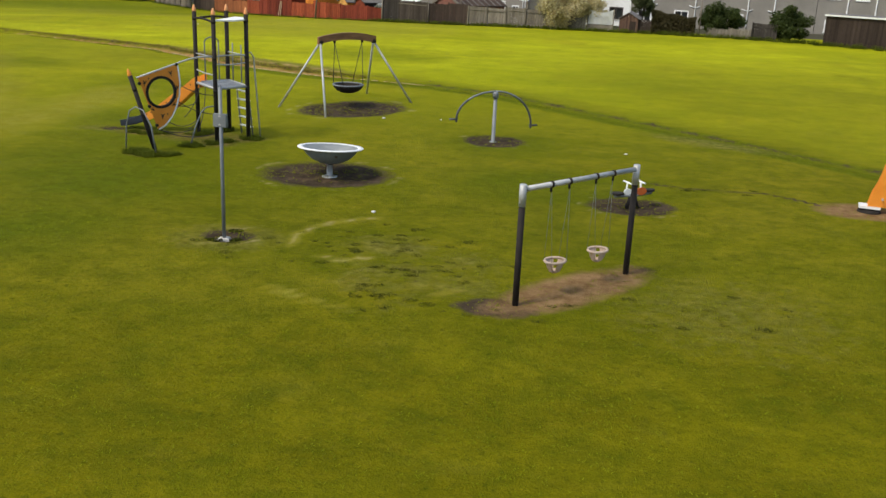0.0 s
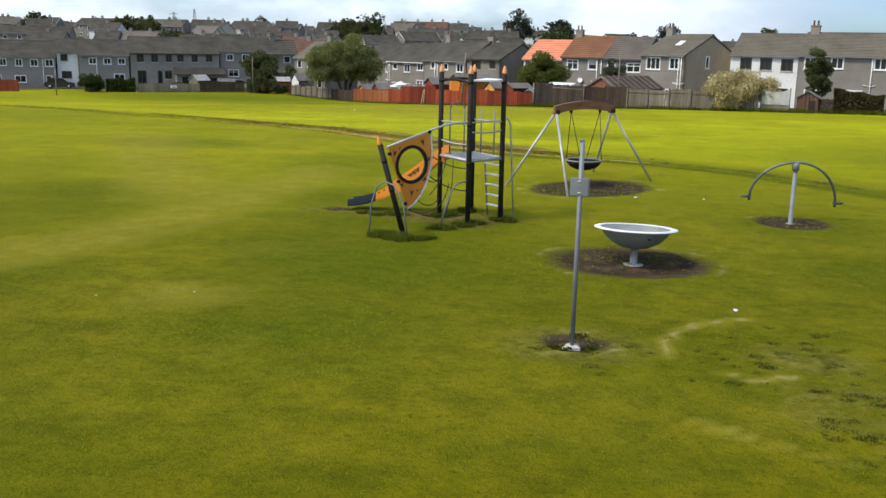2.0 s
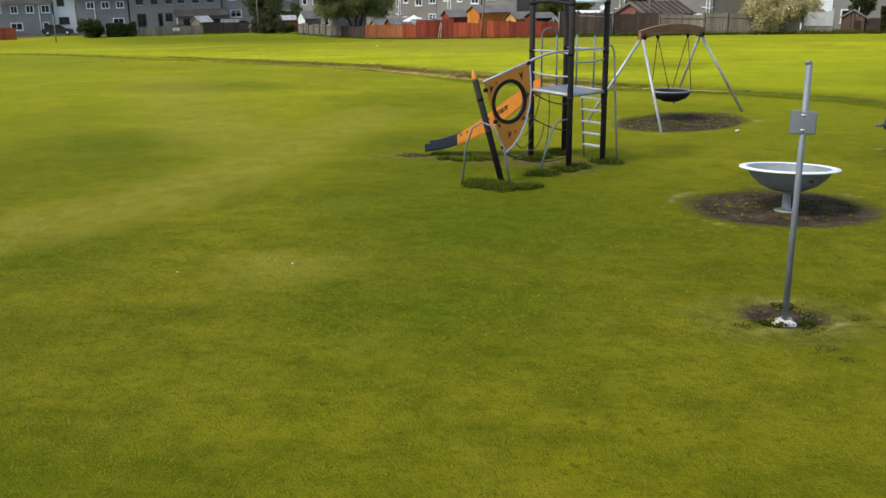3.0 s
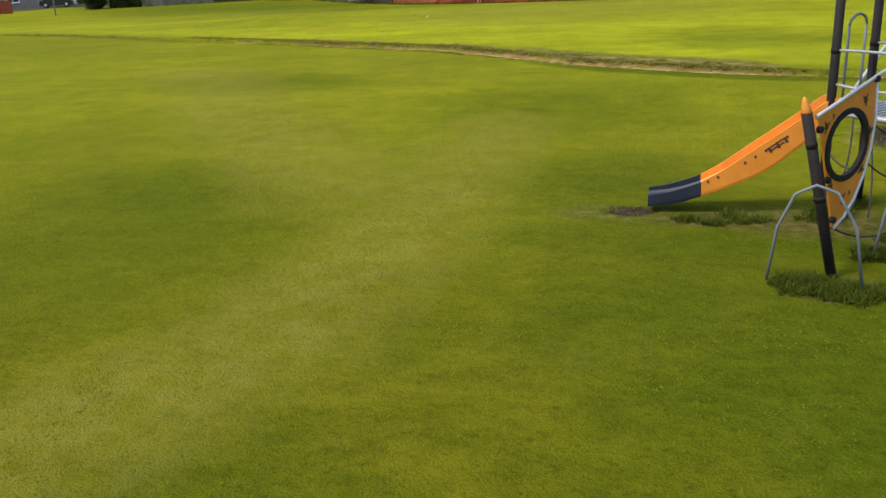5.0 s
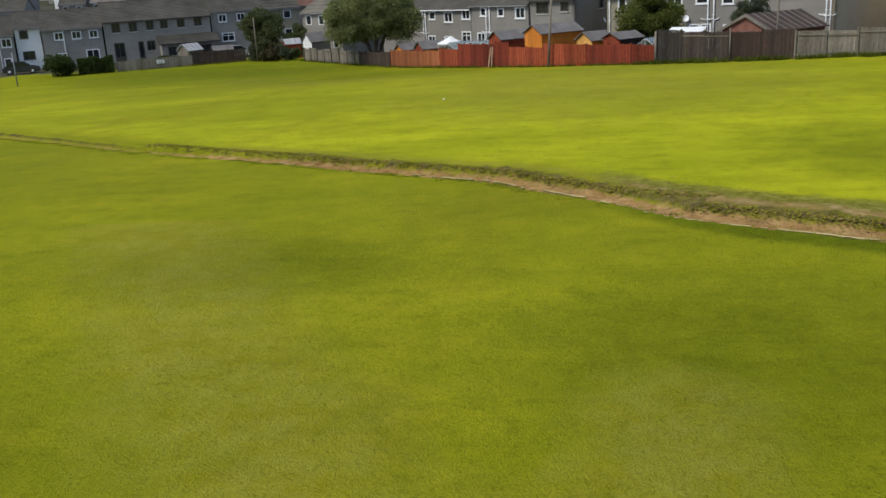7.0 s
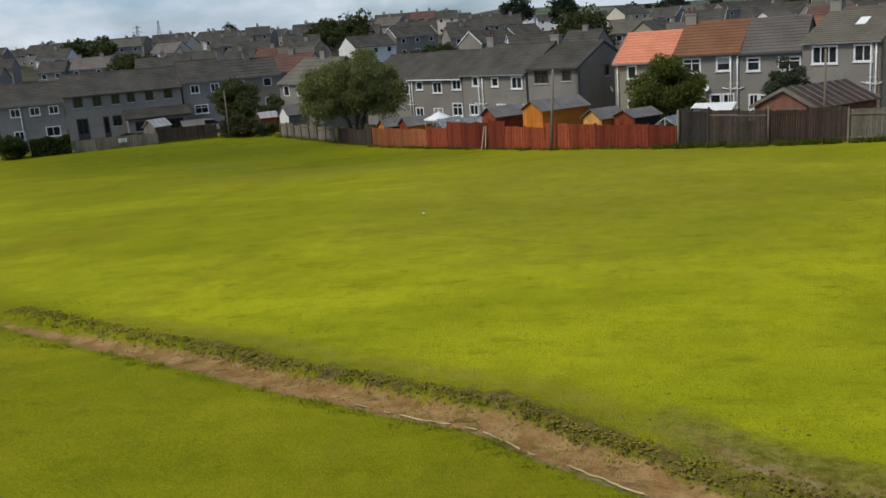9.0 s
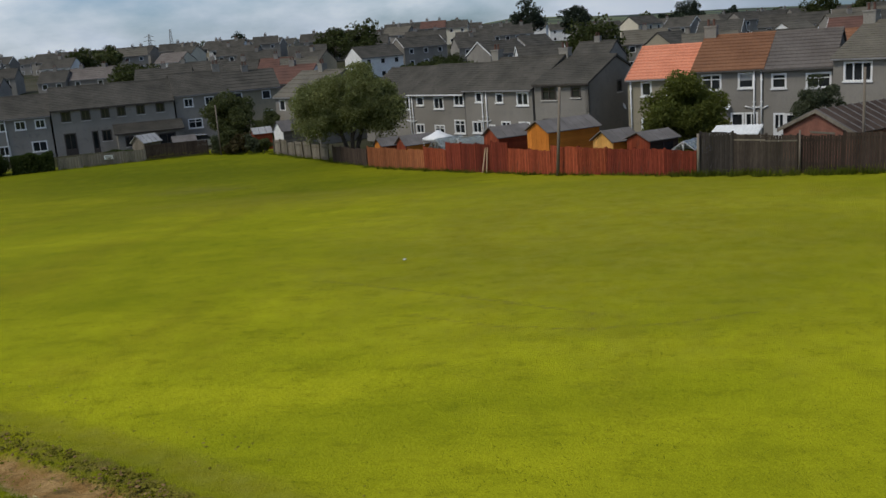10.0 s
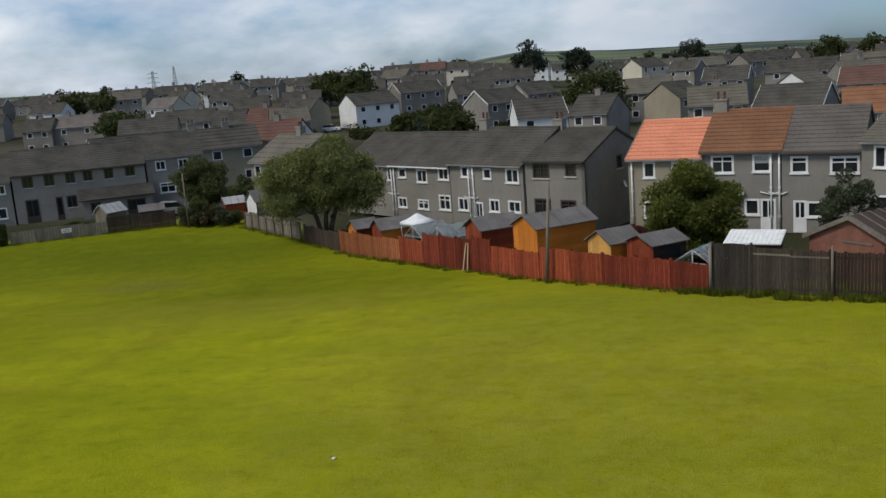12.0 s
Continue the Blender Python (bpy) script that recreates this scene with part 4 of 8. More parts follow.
end_house = house(END_X, END_Y, F0, -45, 5.6, 8.6, 5.47, 7.6, "dash", "tile_olive", "grey end house with a buff gable wall and mossy roof", [(0.75, 4.0, 2.55, 5.2, "3"), (3.75, 4.1, 5.0, 5.2, "2"), (0.8, 1.25, 2.3, 2.4, "2"), (3.4, 0.05, 4.3, 2.05, "d")], pipes=(5.3, 4.95), gable_mat="dash_buff_sunlit", side=((3.5, 4.2, 4.1, 5.4),), chimneys=(0.3,), courses=16)
bm = bmesh.new()
box(bm, (-0.35, -0.5, 0.0), (0.35, 0.5, 0.07), Matrix.Translation((3.2, 2.3, 6.68)) @ pose(0, 0, 0, 26.3, 0, 0))
part("roof_window", bm, M["pvc"], end_house, "pale closed roof window")
row_house(E0, -1.0, 23.3, 6.5, 4.2, 6.35, "render_white", "tile_olive", "white painted house with dark window frames and brown roof", [(24.3, 2.8, 25.35, 3.9, "b2"), (26.25, 2.8, 27.3, 3.9, "b2"), (28.25, 2.75, 29.3, 3.85, "b2"), (24.4, -0.2, 25.8, 1.0, "b2"), (27.6, -0.2, 29.0, 1.0, "b2")], courses=16)
row_house(E0, -1.0, 29.85, 9.0, 4.3, 6.5, "dash", "tile_olive", "grey terraced house with white windows and tall chimney", [(30.4, 3.0, 31.4, 4.1, "2"), (32.8, 3.1, 33.9, 4.15, "2"), (30.6, -0.2, 32.0, 1.0, "2"), (34.4, 0.0, 35.8, 1.1, "2"), (36.6, 3.1, 37.7, 4.15, "2")], chimneys=(0.6,), pipes=(2.3, 6.6), courses=16)
for start in (38.9, 48.0):
    row_house(E0, -1.0, start, 9.05, 4.3, 6.5, "dash", "tile_olive", "grey terraced house with white windows behind the outbuilding", [(start + 0.8, 3.1, start + 1.9, 4.15, "2"), (start + 3.4, 3.1, start + 4.5, 4.15, "2"), (start + 6.4, 3.1, start + 7.5, 4.15, "2"), (start + 0.9, 0.0, start + 2.3, 1.1, "2"), (start + 5.6, 0.0, start + 7.0, 1.1, "2")], chimneys=(0.6,), pipes=(2.7, 5.2), courses=16)

# the grey terrace behind the red fence
G0 = (-25.0, 126.75, -43)
row_house(G0, -2.3, -9.6, 8.6, 2.2, 4.6, "dash", "tile_grey", "grey terraced house half hidden behind the big tree", [(-8.4, 0.9, -7.2, 2.0), (-5.5, 0.9, -4.3, 2.0), (-3.0, 0.9, -2.0, 2.0)], back=1.2, courses=14)
row_house(G0, -2.3, -0.95, 7.5, 2.42, 4.75, "dash", "tile_grey", "grey pebbledash terraced house with white windows and drainpipes", [(0.1, 1.4, 1.05, 2.15, "1"), (2.5, 1.1, 3.75, 2.1, "2"), (5.2, 1.4, 6.4, 2.3, "2"), (-0.2, -1.1, 0.9, -0.3, "2"), (2.4, -1.1, 3.7, -0.35, "2t"), (5.1, -1.0, 6.4, 0.15, "2t")], pipes=(0.12, 0.5), courses=14, fascia="pvc")
row_house(G0, -2.3, 6.6, 7.9, 2.72, 5.1, "dash", "tile_grey", "grey pebbledash terraced house with mossy dark roof", [(7.95, 1.7, 8.85, 2.5, "1"), (10.4, 1.65, 11.2, 2.4, "1"), (12.8, 1.45, 14.05, 2.45, "2"), (7.4, -0.9, 8.5, 0.05, "2"), (10.9, -0.8, 11.9, 0.1, "2"), (12.9, -0.7, 14.1, 0.1, "2"), (9.3, -2.2, 10.1, -0.2, "d")], pipes=(2.2, 2.7), chimneys=(0.2,), courses=14)
tall_end = house(-14.2, 116.75, -2.1, -34, 4.9, 8.6, 5.15, 7.05, "dash", "tile_grey", "taller grey end house with dark window frames and blank gable", wz(-2.1, [(0.7, 1.85, 2.0, 2.85, "bt"), (3.4, 2.0, 4.2, 2.8, "b1t"), (0.7, -0.7, 2.0, 0.35, "bt"), (2.9, -0.7, 4.1, 0.3, "bt")]), side=((4.4, 4.1, 5.1, 5.0, "brownframe"),), chimneys=(0.3,), pipes=(), gable_mat="dash", fascia="brownframe", courses=16)

def dish_on(parent, m):
    """A small satellite dish on a wall arm; m puts the wall's outside at local y = 0."""
    bm = bmesh.new()
    lathe(bm, [(0.02, 0.03), (0.16, 0.05), (0.27, 0.11), (0.285, 0.115), (0.16, 0.035), (0.02, 0.0)], 18)
    bmesh.ops.transform(bm, matrix=m @ Matrix.Translation((0, -0.22, 0)) @ pose(0, 0, 0, 68, 0, 15), verts=bm.verts[:])
    d = part("satellite_dish", bm, M["rim"], parent, "pale satellite dish")
    bm = bmesh.new()
    tube(bm, [m @ Vector((0, 0.0, -0.12)), m @ Vector((0, -0.20, -0.02))], 0.02, 6)
    part("bracket", bm, M["steel_dull"], d)


dish_on(brown_roofed, Matrix.Translation((2.35, 0, 2.55)))
dish_on(tall_end, pose(4.9, 0, 0, 0, 0, 90) @ Matrix.Translation((4.9, 0, 2.9)))

# the long terraces at the field's far corner
T0 = (-66.5, 141.3, 27)
row_house(T0, -3.0, -28.0, 16.3, 1.75, 4.1, "dash_dark", "tile_grey", "grey terraced houses with white windows beside the field", [(-26.5, 0.5, -25.5, 1.5), (-24.2, 0.5, -23.2, 1.5), (-21.0, 0.5, -20.0, 1.5), (-19.2, 0.5, -18.3, 1.5), (-17.1, 0.44, -16.2, 1.45), (-15.1, 0.44, -14.1, 1.45), (-13.1, 0.44, -12.0, 1.45), (-17.3, -1.9, -15.8, -0.9), (-13.1, -1.9, -12.3, -0.9, "1"), (-20.5, -1.9, -19.1, -0.9)], pipes=(14.6,), courses=14)
row_house(T0, -3.0, -11.5, 2.9, 2.45, 4.4, "render_white", "tile_grey", "narrow white rendered house with dark windows", [(-10.95, 1.25, -10.05, 2.2, "b1"), (-10.9, -1.3, -9.6, -0.3, "b2")], courses=14, back=0.6)
row_house(T0, -3.0, -8.4, 7.0, 2.1, 4.4, "dash_dark", "tile_grey", "grey terraced house with three white upstairs windows", [(-7.05, 0.84, -6.0, 1.74), (-5.0, 0.84, -3.95, 1.74), (-2.95, 0.84, -1.95, 1.74), (-3.6, -1.7, -2.1, -0.6), (-7.0, -1.8, -5.9, -0.8)], pipes=(2.4,), courses=14)
row_house(T0, -3.0, -1.2, 13.2, 2.55, 4.95, "dash_dark", "tile_grey", "long grey terrace with dark brown window frames", [(-0.2, 1.2, 0.75, 2.3, "b2"), (1.9, 1.2, 2.8, 2.3, "b2"), (4.0, 1.25, 4.85, 2.3, "b2"), (5.75, 1.3, 6.6, 2.3, "b2"), (7.85, 1.3, 8.7, 2.3, "b2"), (10.0, 1.35, 10.9, 2.35, "b2"), (-0.2, -2.7, 1.0, -0.1, "bd"), (2.75, -2.9, 3.35, -0.1, "b1d"), (3.8, -1.3, 4.75, -0.1, "b2")], courses=14, fascia="brownframe")
row_house(T0, -2.8, 12.2, 6.0, 2.95, 5.45, "dash_dark", "tile_grey", "grey terraced house with white windows and a lean-to", [(13.2, 1.6, 14.2, 2.55), (15.6, 1.6, 16.6, 2.55), (13.4, -0.9, 15.0, 0.15, "2t")], back=0.3, courses=14, chimneys=(5.6,))


def lean_to(base, z, s, length, out, low, high):
    """A single-storey extension with a tiled lean-to roof."""
    x, y = along(*base, s, -out)
    h = thing("house_extension", "single-storey grey extension with a tiled lean-to roof", "extension", (x, y, z), base[2])
    bm = bmesh.new()
    wall_with_openings(bm, length, low, [(0.8, 1.0, 1.7, 2.1), (2.3, 1.1, 2.9, 2.0), (4.4, 0.05, 6.2, 2.05)], 0.25)
    prism(bm, [(0.25, 0), (out, 0), (out, high - 0.15), (0.25, low)], 0, 0.25, axis=0)
    prism(bm, [(0.25, 0), (out, 0), (out, high - 0.15), (0.25, low)], length - 0.25, length, axis=0)
    part("wall", bm, M["dash"], h)
    window(h, 0.8, 1.0, 1.7, 2.1, None, "brownframe")
    window(h, 2.3, 1.1, 2.9, 2.0, None, "brownframe", 1)
    window(h, 4.4, 0.05, 6.2, 2.05, None, "brownframe", 2, True)
    bm = bmesh.new()
    roof_slope(bm, -0.3, length + 0.3, -0.3, low, out - 0.002, high, 9)
    part("roof", bm, M["tile_grey"], h)
    bm = bmesh.new()
    box(bm, (-0.3, -0.40, low - 0.10), (length + 0.3, -0.302, low + 0.04))
    part("gutter", bm, M["brownframe"], h)


lean_to(T0, -3.0, 5.3, 7.0, 2.6, 2.5, 3.45)


def auto_windows(length, eave, n, w=1.1):
    out = []
    for i in range(n):
        c = length * (i + 0.5) / n
        for z in (0.9, eave - 1.45):
            out.append((c - w / 2, z, c + w / 2, z + 1.1))
    return out


def far_house(x, y, z, yaw, length, depth, wall, roof, label, n=3, eave=5.0, rise=2.4, chim=1, verge=None, gable=None, courses=6):
    ch = [length * (k + 0.5) / chim for k in range(chim)] if chim else ()
    return house(x, y, z, yaw, length, depth, eave, eave + rise, wall, roof, label, auto_windows(length, eave, n) if n else (), chimneys=ch, courses=courses, group="houses of the estate behind", verge=verge, gable_mat=gable, plain=True)

# the estate behind
far_house(-74.5, 174, -2.3, 44, 8, 6.5, "render_white", "tile_grey", "white gabled house with a grey roof", 2, 4.3, 2.2, 0)
far_house(-42.0, 140.5, -2.6, -43, 8, 7.5, "dash", "tile_olive", "grey house with a dull brown roof", 3, 5.0, 2.4, 1)
ESTATE = [
    (-55.4, 162.9, 27, 7.6, "dash_buff", "tile_grey", "pale house with a dark roof beside the terrace", {}),
    (-121.6, 236.1, 10, 6.0, "dash", "tile_grey", "grey house with white windows", {}),
    (-116.4, 238.7, 6, 10.0, "dash", "tile_light", "grey house with a weathered pale roof", {"chim": 2}),
    (-105.8, 237.6, 6, 6.0, "dash_dark", "tile_grey", "dark grey house with a plain roof", {}),
    (-148.0, 285.8, 0, 9.0, "render_white", "tile_grey", "white rendered house high on the estate", {}),
    (-111.1, 275.0, -16, 7.8, "render_white", "tile_light", "white house with a pale roof and a cream gable", {"gable": "render_cream", "chim": 0}),
    (-116.0, 299.4, -16, 6.4, "render_cream", "tile_grey", "cream gabled house on the skyline", {"gable": "render_cream", "chim": 2}),
    (-108.8, 310.0, 0, 10.0, "render_white", "tile_grey", "white rendered terraced house on the skyline", {"n": 3, "chim": 2}),
    (-88.9, 226.6, 6, 12.0, "dash_dark", "tile_grey", "long dark grey terrace", {"n": 4, "chim": 2}),
    (-71.6, 212.3, 6, 5.8, "dash_dark", "tile_grey", "dark grey house at the end of a terrace", {}),
    (-65.6, 212.6, 0, 5.8, "render_pink", "tile_red", "pink-washed house with a dull red roof", {}),
    (-53.1, 172.4, -10, 7.2, "render_pink", "tile_red", "pale house with a dull red roof and a white gable", {"gable": "render_white"}),
    (-97.5, 282.9, 4, 11.0, "dash_dark", "tile_grey", "dark grey terrace on the rise", {"n": 4, "chim": 2}),
    (-83.0, 255.0, 12, 9.0, "dash", "tile_grey", "grey house with white windows", {}),
    (-72.5, 262.0, 12, 9.0, "dash_dark", "tile_grey", "dark grey house with white windows", {}),
    (-66.0, 238.0, -20, 7.0, "dash_buff", "tile_grey", "buff house with a dark roof", {"gable": "dash_buff"}),
    (-62.0, 283.0, 4, 10.0, "dash", "tile_grey", "grey terraced house on the rise", {"n": 3, "chim": 2}),
    (-73.0, 300.0, 4, 9.5, "dash_dark", "tile_grey", "dark grey terraced house on the rise", {"n": 3, "chim": 2}),
    (-58.5, 205.0, 20, 6.5, "dash", "tile_olive", "grey house with a brown roof", {}),
    (-86.0, 205.0, 16, 10.0, "dash", "tile_grey", "grey house behind the terrace", {"n": 3}),
    (-132.0, 222.0, 12, 9.0, "dash_dark", "tile_grey", "dark grey house behind the terrace", {}),
    (-31.0, 250.0, 20, 8.0, "dash_dark", "tile_grey", "dark grey house with white windows", {}),
    (-33.0, 272.0, 10, 9.0, "dash", "tile_grey", "grey terraced house on the rise", {"n": 3}),
    (-4.0, 262.0, 10, 9.0, "dash", "tile_grey", "grey house with white windows", {"n": 3}),
    (1.0, 215.0, -10, 8.0, "dash_dark", "tile_olive", "dark grey house with a brown roof", {}),
    (30.0, 172.0, -20, 8.0, "dash", "tile_grey", "grey house with white windows", {}),
    (40.0, 222.0, 10, 9.0, "dash", "tile_olive", "grey house with a brown roof", {}),
    (-51.0, 240.1, 40, 10.4, "render_white", "tile_grey", "white rendered house with a steep gable and grey roof", {"n": 3, "chim": 0}),
    (-45.2, 264.5, 35, 11.6, "dash", "tile_grey", "grey house with a white-edged gable", {"n": 3, "chim": 0, "verge": "pvc"}),
    (-47.6, 285.6, 8, 10.6, "dash", "tile_grey", "grey terraced house with a dark roof", {"n": 3, "chim": 2}),
    (-66.5, 368.0, 0, 12.5, "dash_dark", "tile_grey", "dark grey terrace on the skyline", {"n": 3, "chim": 2, "eave": 5.9}),
    (-53.6, 367.0, 0, 8.6, "dash", "tile_red", "grey house with a dull red roof on the skyline", {"eave": 5.9, "chim": 2}),
    (-44.8, 367.0, 0, 7.4, "render_cream", "tile_grey", "cream end house on the skyline", {"eave": 5.6}),
    (-31.2, 294.8, 6, 16.4, "dash", "tile_grey", "long grey terrace with white windows", {"n": 6, "chim": 3}),
    (-22.4, 214.7, 40, 9.1, "dash", "tile_grey", "grey house with a white-edged gable", {"n": 3, "chim": 0, "verge": "pvc"}),
    (-15.6, 234.9, 35, 6.8, "dash", "tile_grey", "small grey house with a plain gable", {"chim": 0}),
    (-16.3, 177.7, 10, 6.9, "render_white", "tile_grey", "white gabled house with a dark mossy roof", {"chim": 0, "verge": "pvc"}),
    (-9.4, 178.3, -28, 5.6, "dash", "tile_grey", "grey house with a plain gable end", {"gable": "dash_dark"}),
    (7.8, 195.6, 40, 5.5, "dash_buff", "tile_grey", "buff house with a pale gable", {"chim": 0}),
    (6.3, 177.5, -8, 7.5, "dash", "tile_olive", "grey house with a brown-grey roof", {"n": 3}),
    (12.9, 169.5, -30, 8.2, "dash", "tile_grey", "grey house with a white-edged gable", {"n": 3, "chim": 0, "verge": "pvc", "gable": "dash"}),
    (17.7, 150.2, -16, 7.5, "dash", "tile_brown", "grey house with an orange-brown roof", {"n": 3, "chim": 0}),
    (15.0, 320.0, 40, 10.0, "render_cream", "tile_grey", "pale house with a cream gable", {"n": 3, "chim": 0, "eave": 6.0}),
    (19.3, 301.4, -35, 8.0, "dash", "tile_grey", "grey house with a white-edged gable", {"chim": 0, "verge": "pvc", "gable": "dash"}),
    (17.9, 237.8, -20, 8.6, "dash_dark", "tile_grey", "dark grey house with a white-edged gable", {"n": 3, "chim": 0, "verge": "pvc", "gable": "dash"}),
    (27.8, 198.1, 40, 6.3, "render_white", "tile_olive", "white gabled house with a dark roof", {"chim": 0}),
    (32.0, 200.0, -25, 7.4, "dash", "tile_red", "grey house with a dull red roof", {"chim": 0, "verge": "pvc", "gable": "dash"}),
]
for ex, ey, eyaw, eln, ewall, eroof, elabel, more in ESTATE:
    far_house(ex, ey, min(ground_height(ex, ey), ground_height(ex + eln, ey)) - 0.1, eyaw, eln, 7.4, ewall, eroof, elabel, **{"n": 2, **more})


def far_rows():
    """Ranks of plain houses that climb towards the skyline."""
    rng = random.Random(11)
    walls = ["dash", "dash", "dash_dark", "dash_dark", "dash_buff", "render_white"]
    roofs = ["tile_grey", "tile_grey", "tile_grey", "tile_olive", "tile_grey"]
    for y0, x0, x1 in ((262, -190, -150), (318, -200, -128), (322, -84, -40), (345, -215, -128), (350, -128, -76), (398, -240, 190), (440, -260, 220), (500, -300, 250), (585, -340, 300)):
        x = x0
        while x < x1:
            ln = rng.choice((8, 12, 16, 20))
            y = y0 + rng.uniform(-9, 9)
            wall, roof = rng.choice(walls), rng.choice(roofs)
            far_house(x, y, ground_height(x + ln / 2, y) - 0.3, rng.choice((-18, -6, 4, 14, 24)), ln, 7.5, wall, roof, "distant two-storey house on the rising estate", max(2, ln // 4), 5.0, 2.4, ln // 8, courses=4, verge="pvc" if rng.random() < 0.3 else None)
            x += ln + rng.uniform(3, 13)
    for y0, x0, x1 in ((262, 34, 90), (236, 48, 90), (330, 0, 120), (205, 50, 80)):
        x = x0
        while x < x1:
            ln = rng.choice((8, 10, 14))
            y = y0 + rng.uniform(-7, 7)
            far_house(x, y, ground_height(x + ln / 2, y) - 0.3, rng.choice((-20, 10, 30)), ln, 7.5, rng.choice(walls), rng.choice(roofs), "two-storey house on the estate behind", max(2, ln // 4), 5.0, 2.4, 0, courses=4, verge="pvc" if rng.random() < 0.4 else None)
            x += ln + rng.uniform(3, 10)


far_rows()


# ---- garden fences and sheds ----
def fence_panel(x0, y0, x1, y1, height, mat, label, board=0.125, seed=0, rail=False, facing=1):
    """One panel of upright boards between two posts."""
    rng = random.Random(seed)
    ln = math.hypot(x1 - x0, y1 - y0)
    za, zb = ground_height(x0, y0), ground_height(x1, y1)
    f = thing("fence_panel", label, "fence panel", (x0, y0, min(za, zb)), math.degrees(math.atan2(y1 - y0, x1 - x0)), "garden fence panels")
    height += rng.uniform(-0.07, 0.07)
    f.matrix_basis = pose(x0, y0, min(za, zb), rng.uniform(-2.2, 2.2), rng.uniform(-0.7, 0.7), math.degrees(math.atan2(y1 - y0, x1 - x0)))
    bm = bmesh.new()
    n = max(3, int(ln / board))
    for i in range(n):
        a, b = ln * i / n + 0.004, ln * (i + 1) / n - 0.008
        off = rng.uniform(0, 0.014)
        top = height + rng.uniform(-0.035, 0.035)
        box(bm, (a, -off - 0.02, -0.15), (b, -off, top))
    tagged(part("boarding", bm, M[mat], f), kind="stuff")
    for xx in (0.0, ln):
        bm = bmesh.new()
        lo, hi = (0.012, 0.11) if facing > 0 else (-0.135, -0.037)
        box(bm, (xx - 0.05, lo, -0.3), (xx + 0.05, hi, height + 0.06))
        part("post", bm, M[mat], f)
    for zz in (0.25, height - 0.25):
        bm = bmesh.new()
        lo, hi = (0.002, 0.05) if facing > 0 else (-0.085, -0.037)
        box(bm, (0.052, lo, zz - 0.05), (ln - 0.052, hi, zz + 0.05))
        part("rail", bm, M[mat], f)
    if rail:
        bm = bmesh.new()
        box(bm, (0.0, -0.05, height - 0.32), (ln, -0.036, height - 0.24))
        part("pale_rail", bm, M["boards_grey"], f, "pale weathered rail")
    return f


def fence_run(points, heights, mat, label, width=1.85, seed=1, rail=False, facing=1):
    k = 0
    for (ax, ay), (bx, by) in zip(points, points[1:]):
        ln = math.hypot(bx - ax, by - ay)
        n = max(1, round(ln / width))
        for i in range(n):
            p, q = i / n, (i + 1) / n
            fence_panel(ax + (bx - ax) * p, ay + (by - ay) * p, ax + (bx - ax) * q, ay + (by - ay) * q, heights[k % len(heights)], mat, label, seed=seed + k, rail=rail, facing=facing)
            k += 1


RED_A, RED_B, RED_C = (-27.4, 113.6), (-13.3, 98.0), (-5.75, 91.9)
fence_run([RED_A, (-22.2, 107.8)], [1.55, 1.6, 1.5], "boards_faded", "faded orange-brown timber fence panel at the field's edge", seed=10)
fence_run([(-22.2, 107.8), (-20.4, 105.7)], [1.6, 1.55], "boards_red", "red-brown stained timber fence panel at the field's edge", seed=20)
fence_run([(-20.4, 105.7), (-16.0, 100.9)], [1.95, 2.0], "boards_oxblood", "taller dark red stained timber fence panel at the field's edge", seed=30)
fence_run([(-16.0, 100.9), RED_B, (-10.2, 95.6)], [1.6, 1.55, 1.65], "boards_red", "red-brown stained timber fence panel at the field's edge", seed=50)
fence_run([(-10.2, 95.6), RED_C], [1.45, 1.5], "boards_oxblood", "low dark red stained timber fence panel at the field's edge", seed=70)
fence_run([(-5.6, 91.75), (-4.1, 91.02)], [2.3], "boards_weathered", "dark weathered timber gate panel at the field's edge", width=2.0, seed=90)
fence_run([(-4.0, 90.97), (-1.2, 89.6)], [2.05, 2.0], "boards_umber", "brown weathered timber gate panel with a pale rail", width=1.5, seed=95, rail=True)
fence_run([(-1.2, 89.6), (2.6, 87.9)], [1.95], "boards_dark", "dark brown timber fence panel at the field's edge", width=1.9, seed=100)
fence_run([(2.6, 87.9), (13.0, 84.3)], [1.75, 1.7], "boards_grey", "weathered grey timber fence panel at the field's edge", width=1.9, seed=120, facing=-1)
fence_run([(17.55, 83.0), (18.6, 82.7)], [1.1], "boards_dark", "low dark timber fence panel beside the brown hedge", width=1.1, seed=140, facing=-1)
fence_run([(23.0, 80.9), (26.2, 79.2)], [0.75], "boards_grey", "low weathered timber fence panel before the bushes", width=1.6, seed=144)
fence_run([(26.3, 79.1), (28.0, 78.1)], [1.35], "boards_weathered", "brown timber gate between two pale posts", width=1.7, seed=147, facing=-1)
fence_run([(-32.2, 121.0), (-37.6, 127.6), (-39.6, 130.0)], [1.35, 1.3, 1.45], "boards_grey", "weathered grey timber fence panel beside the tree", width=1.6, seed=150)
fence_run([(-31.6, 119.9), (-27.6, 114.2)], [1.4], "boards_dark", "dark timber fence panel under the tree", width=1.9, seed=160)
fence_run([(-53.0, 131.0), (-47.5, 133.4)], [1.5, 1.45], "boards_dark", "dark timber fence panel below the terrace", width=1.9, seed=170)
fence_run([(-60.5, 127.6), (-53.0, 131.0)], [1.2], "boards_grey", "grey boundary fence panel below the terrace", width=2.2, seed=180)
fence_run([(-86.0, 117.5), (-74.5, 121.8)], [1.5], "boards_red", "red-brown timber fence panel beside the terrace", width=2.2, seed=190)


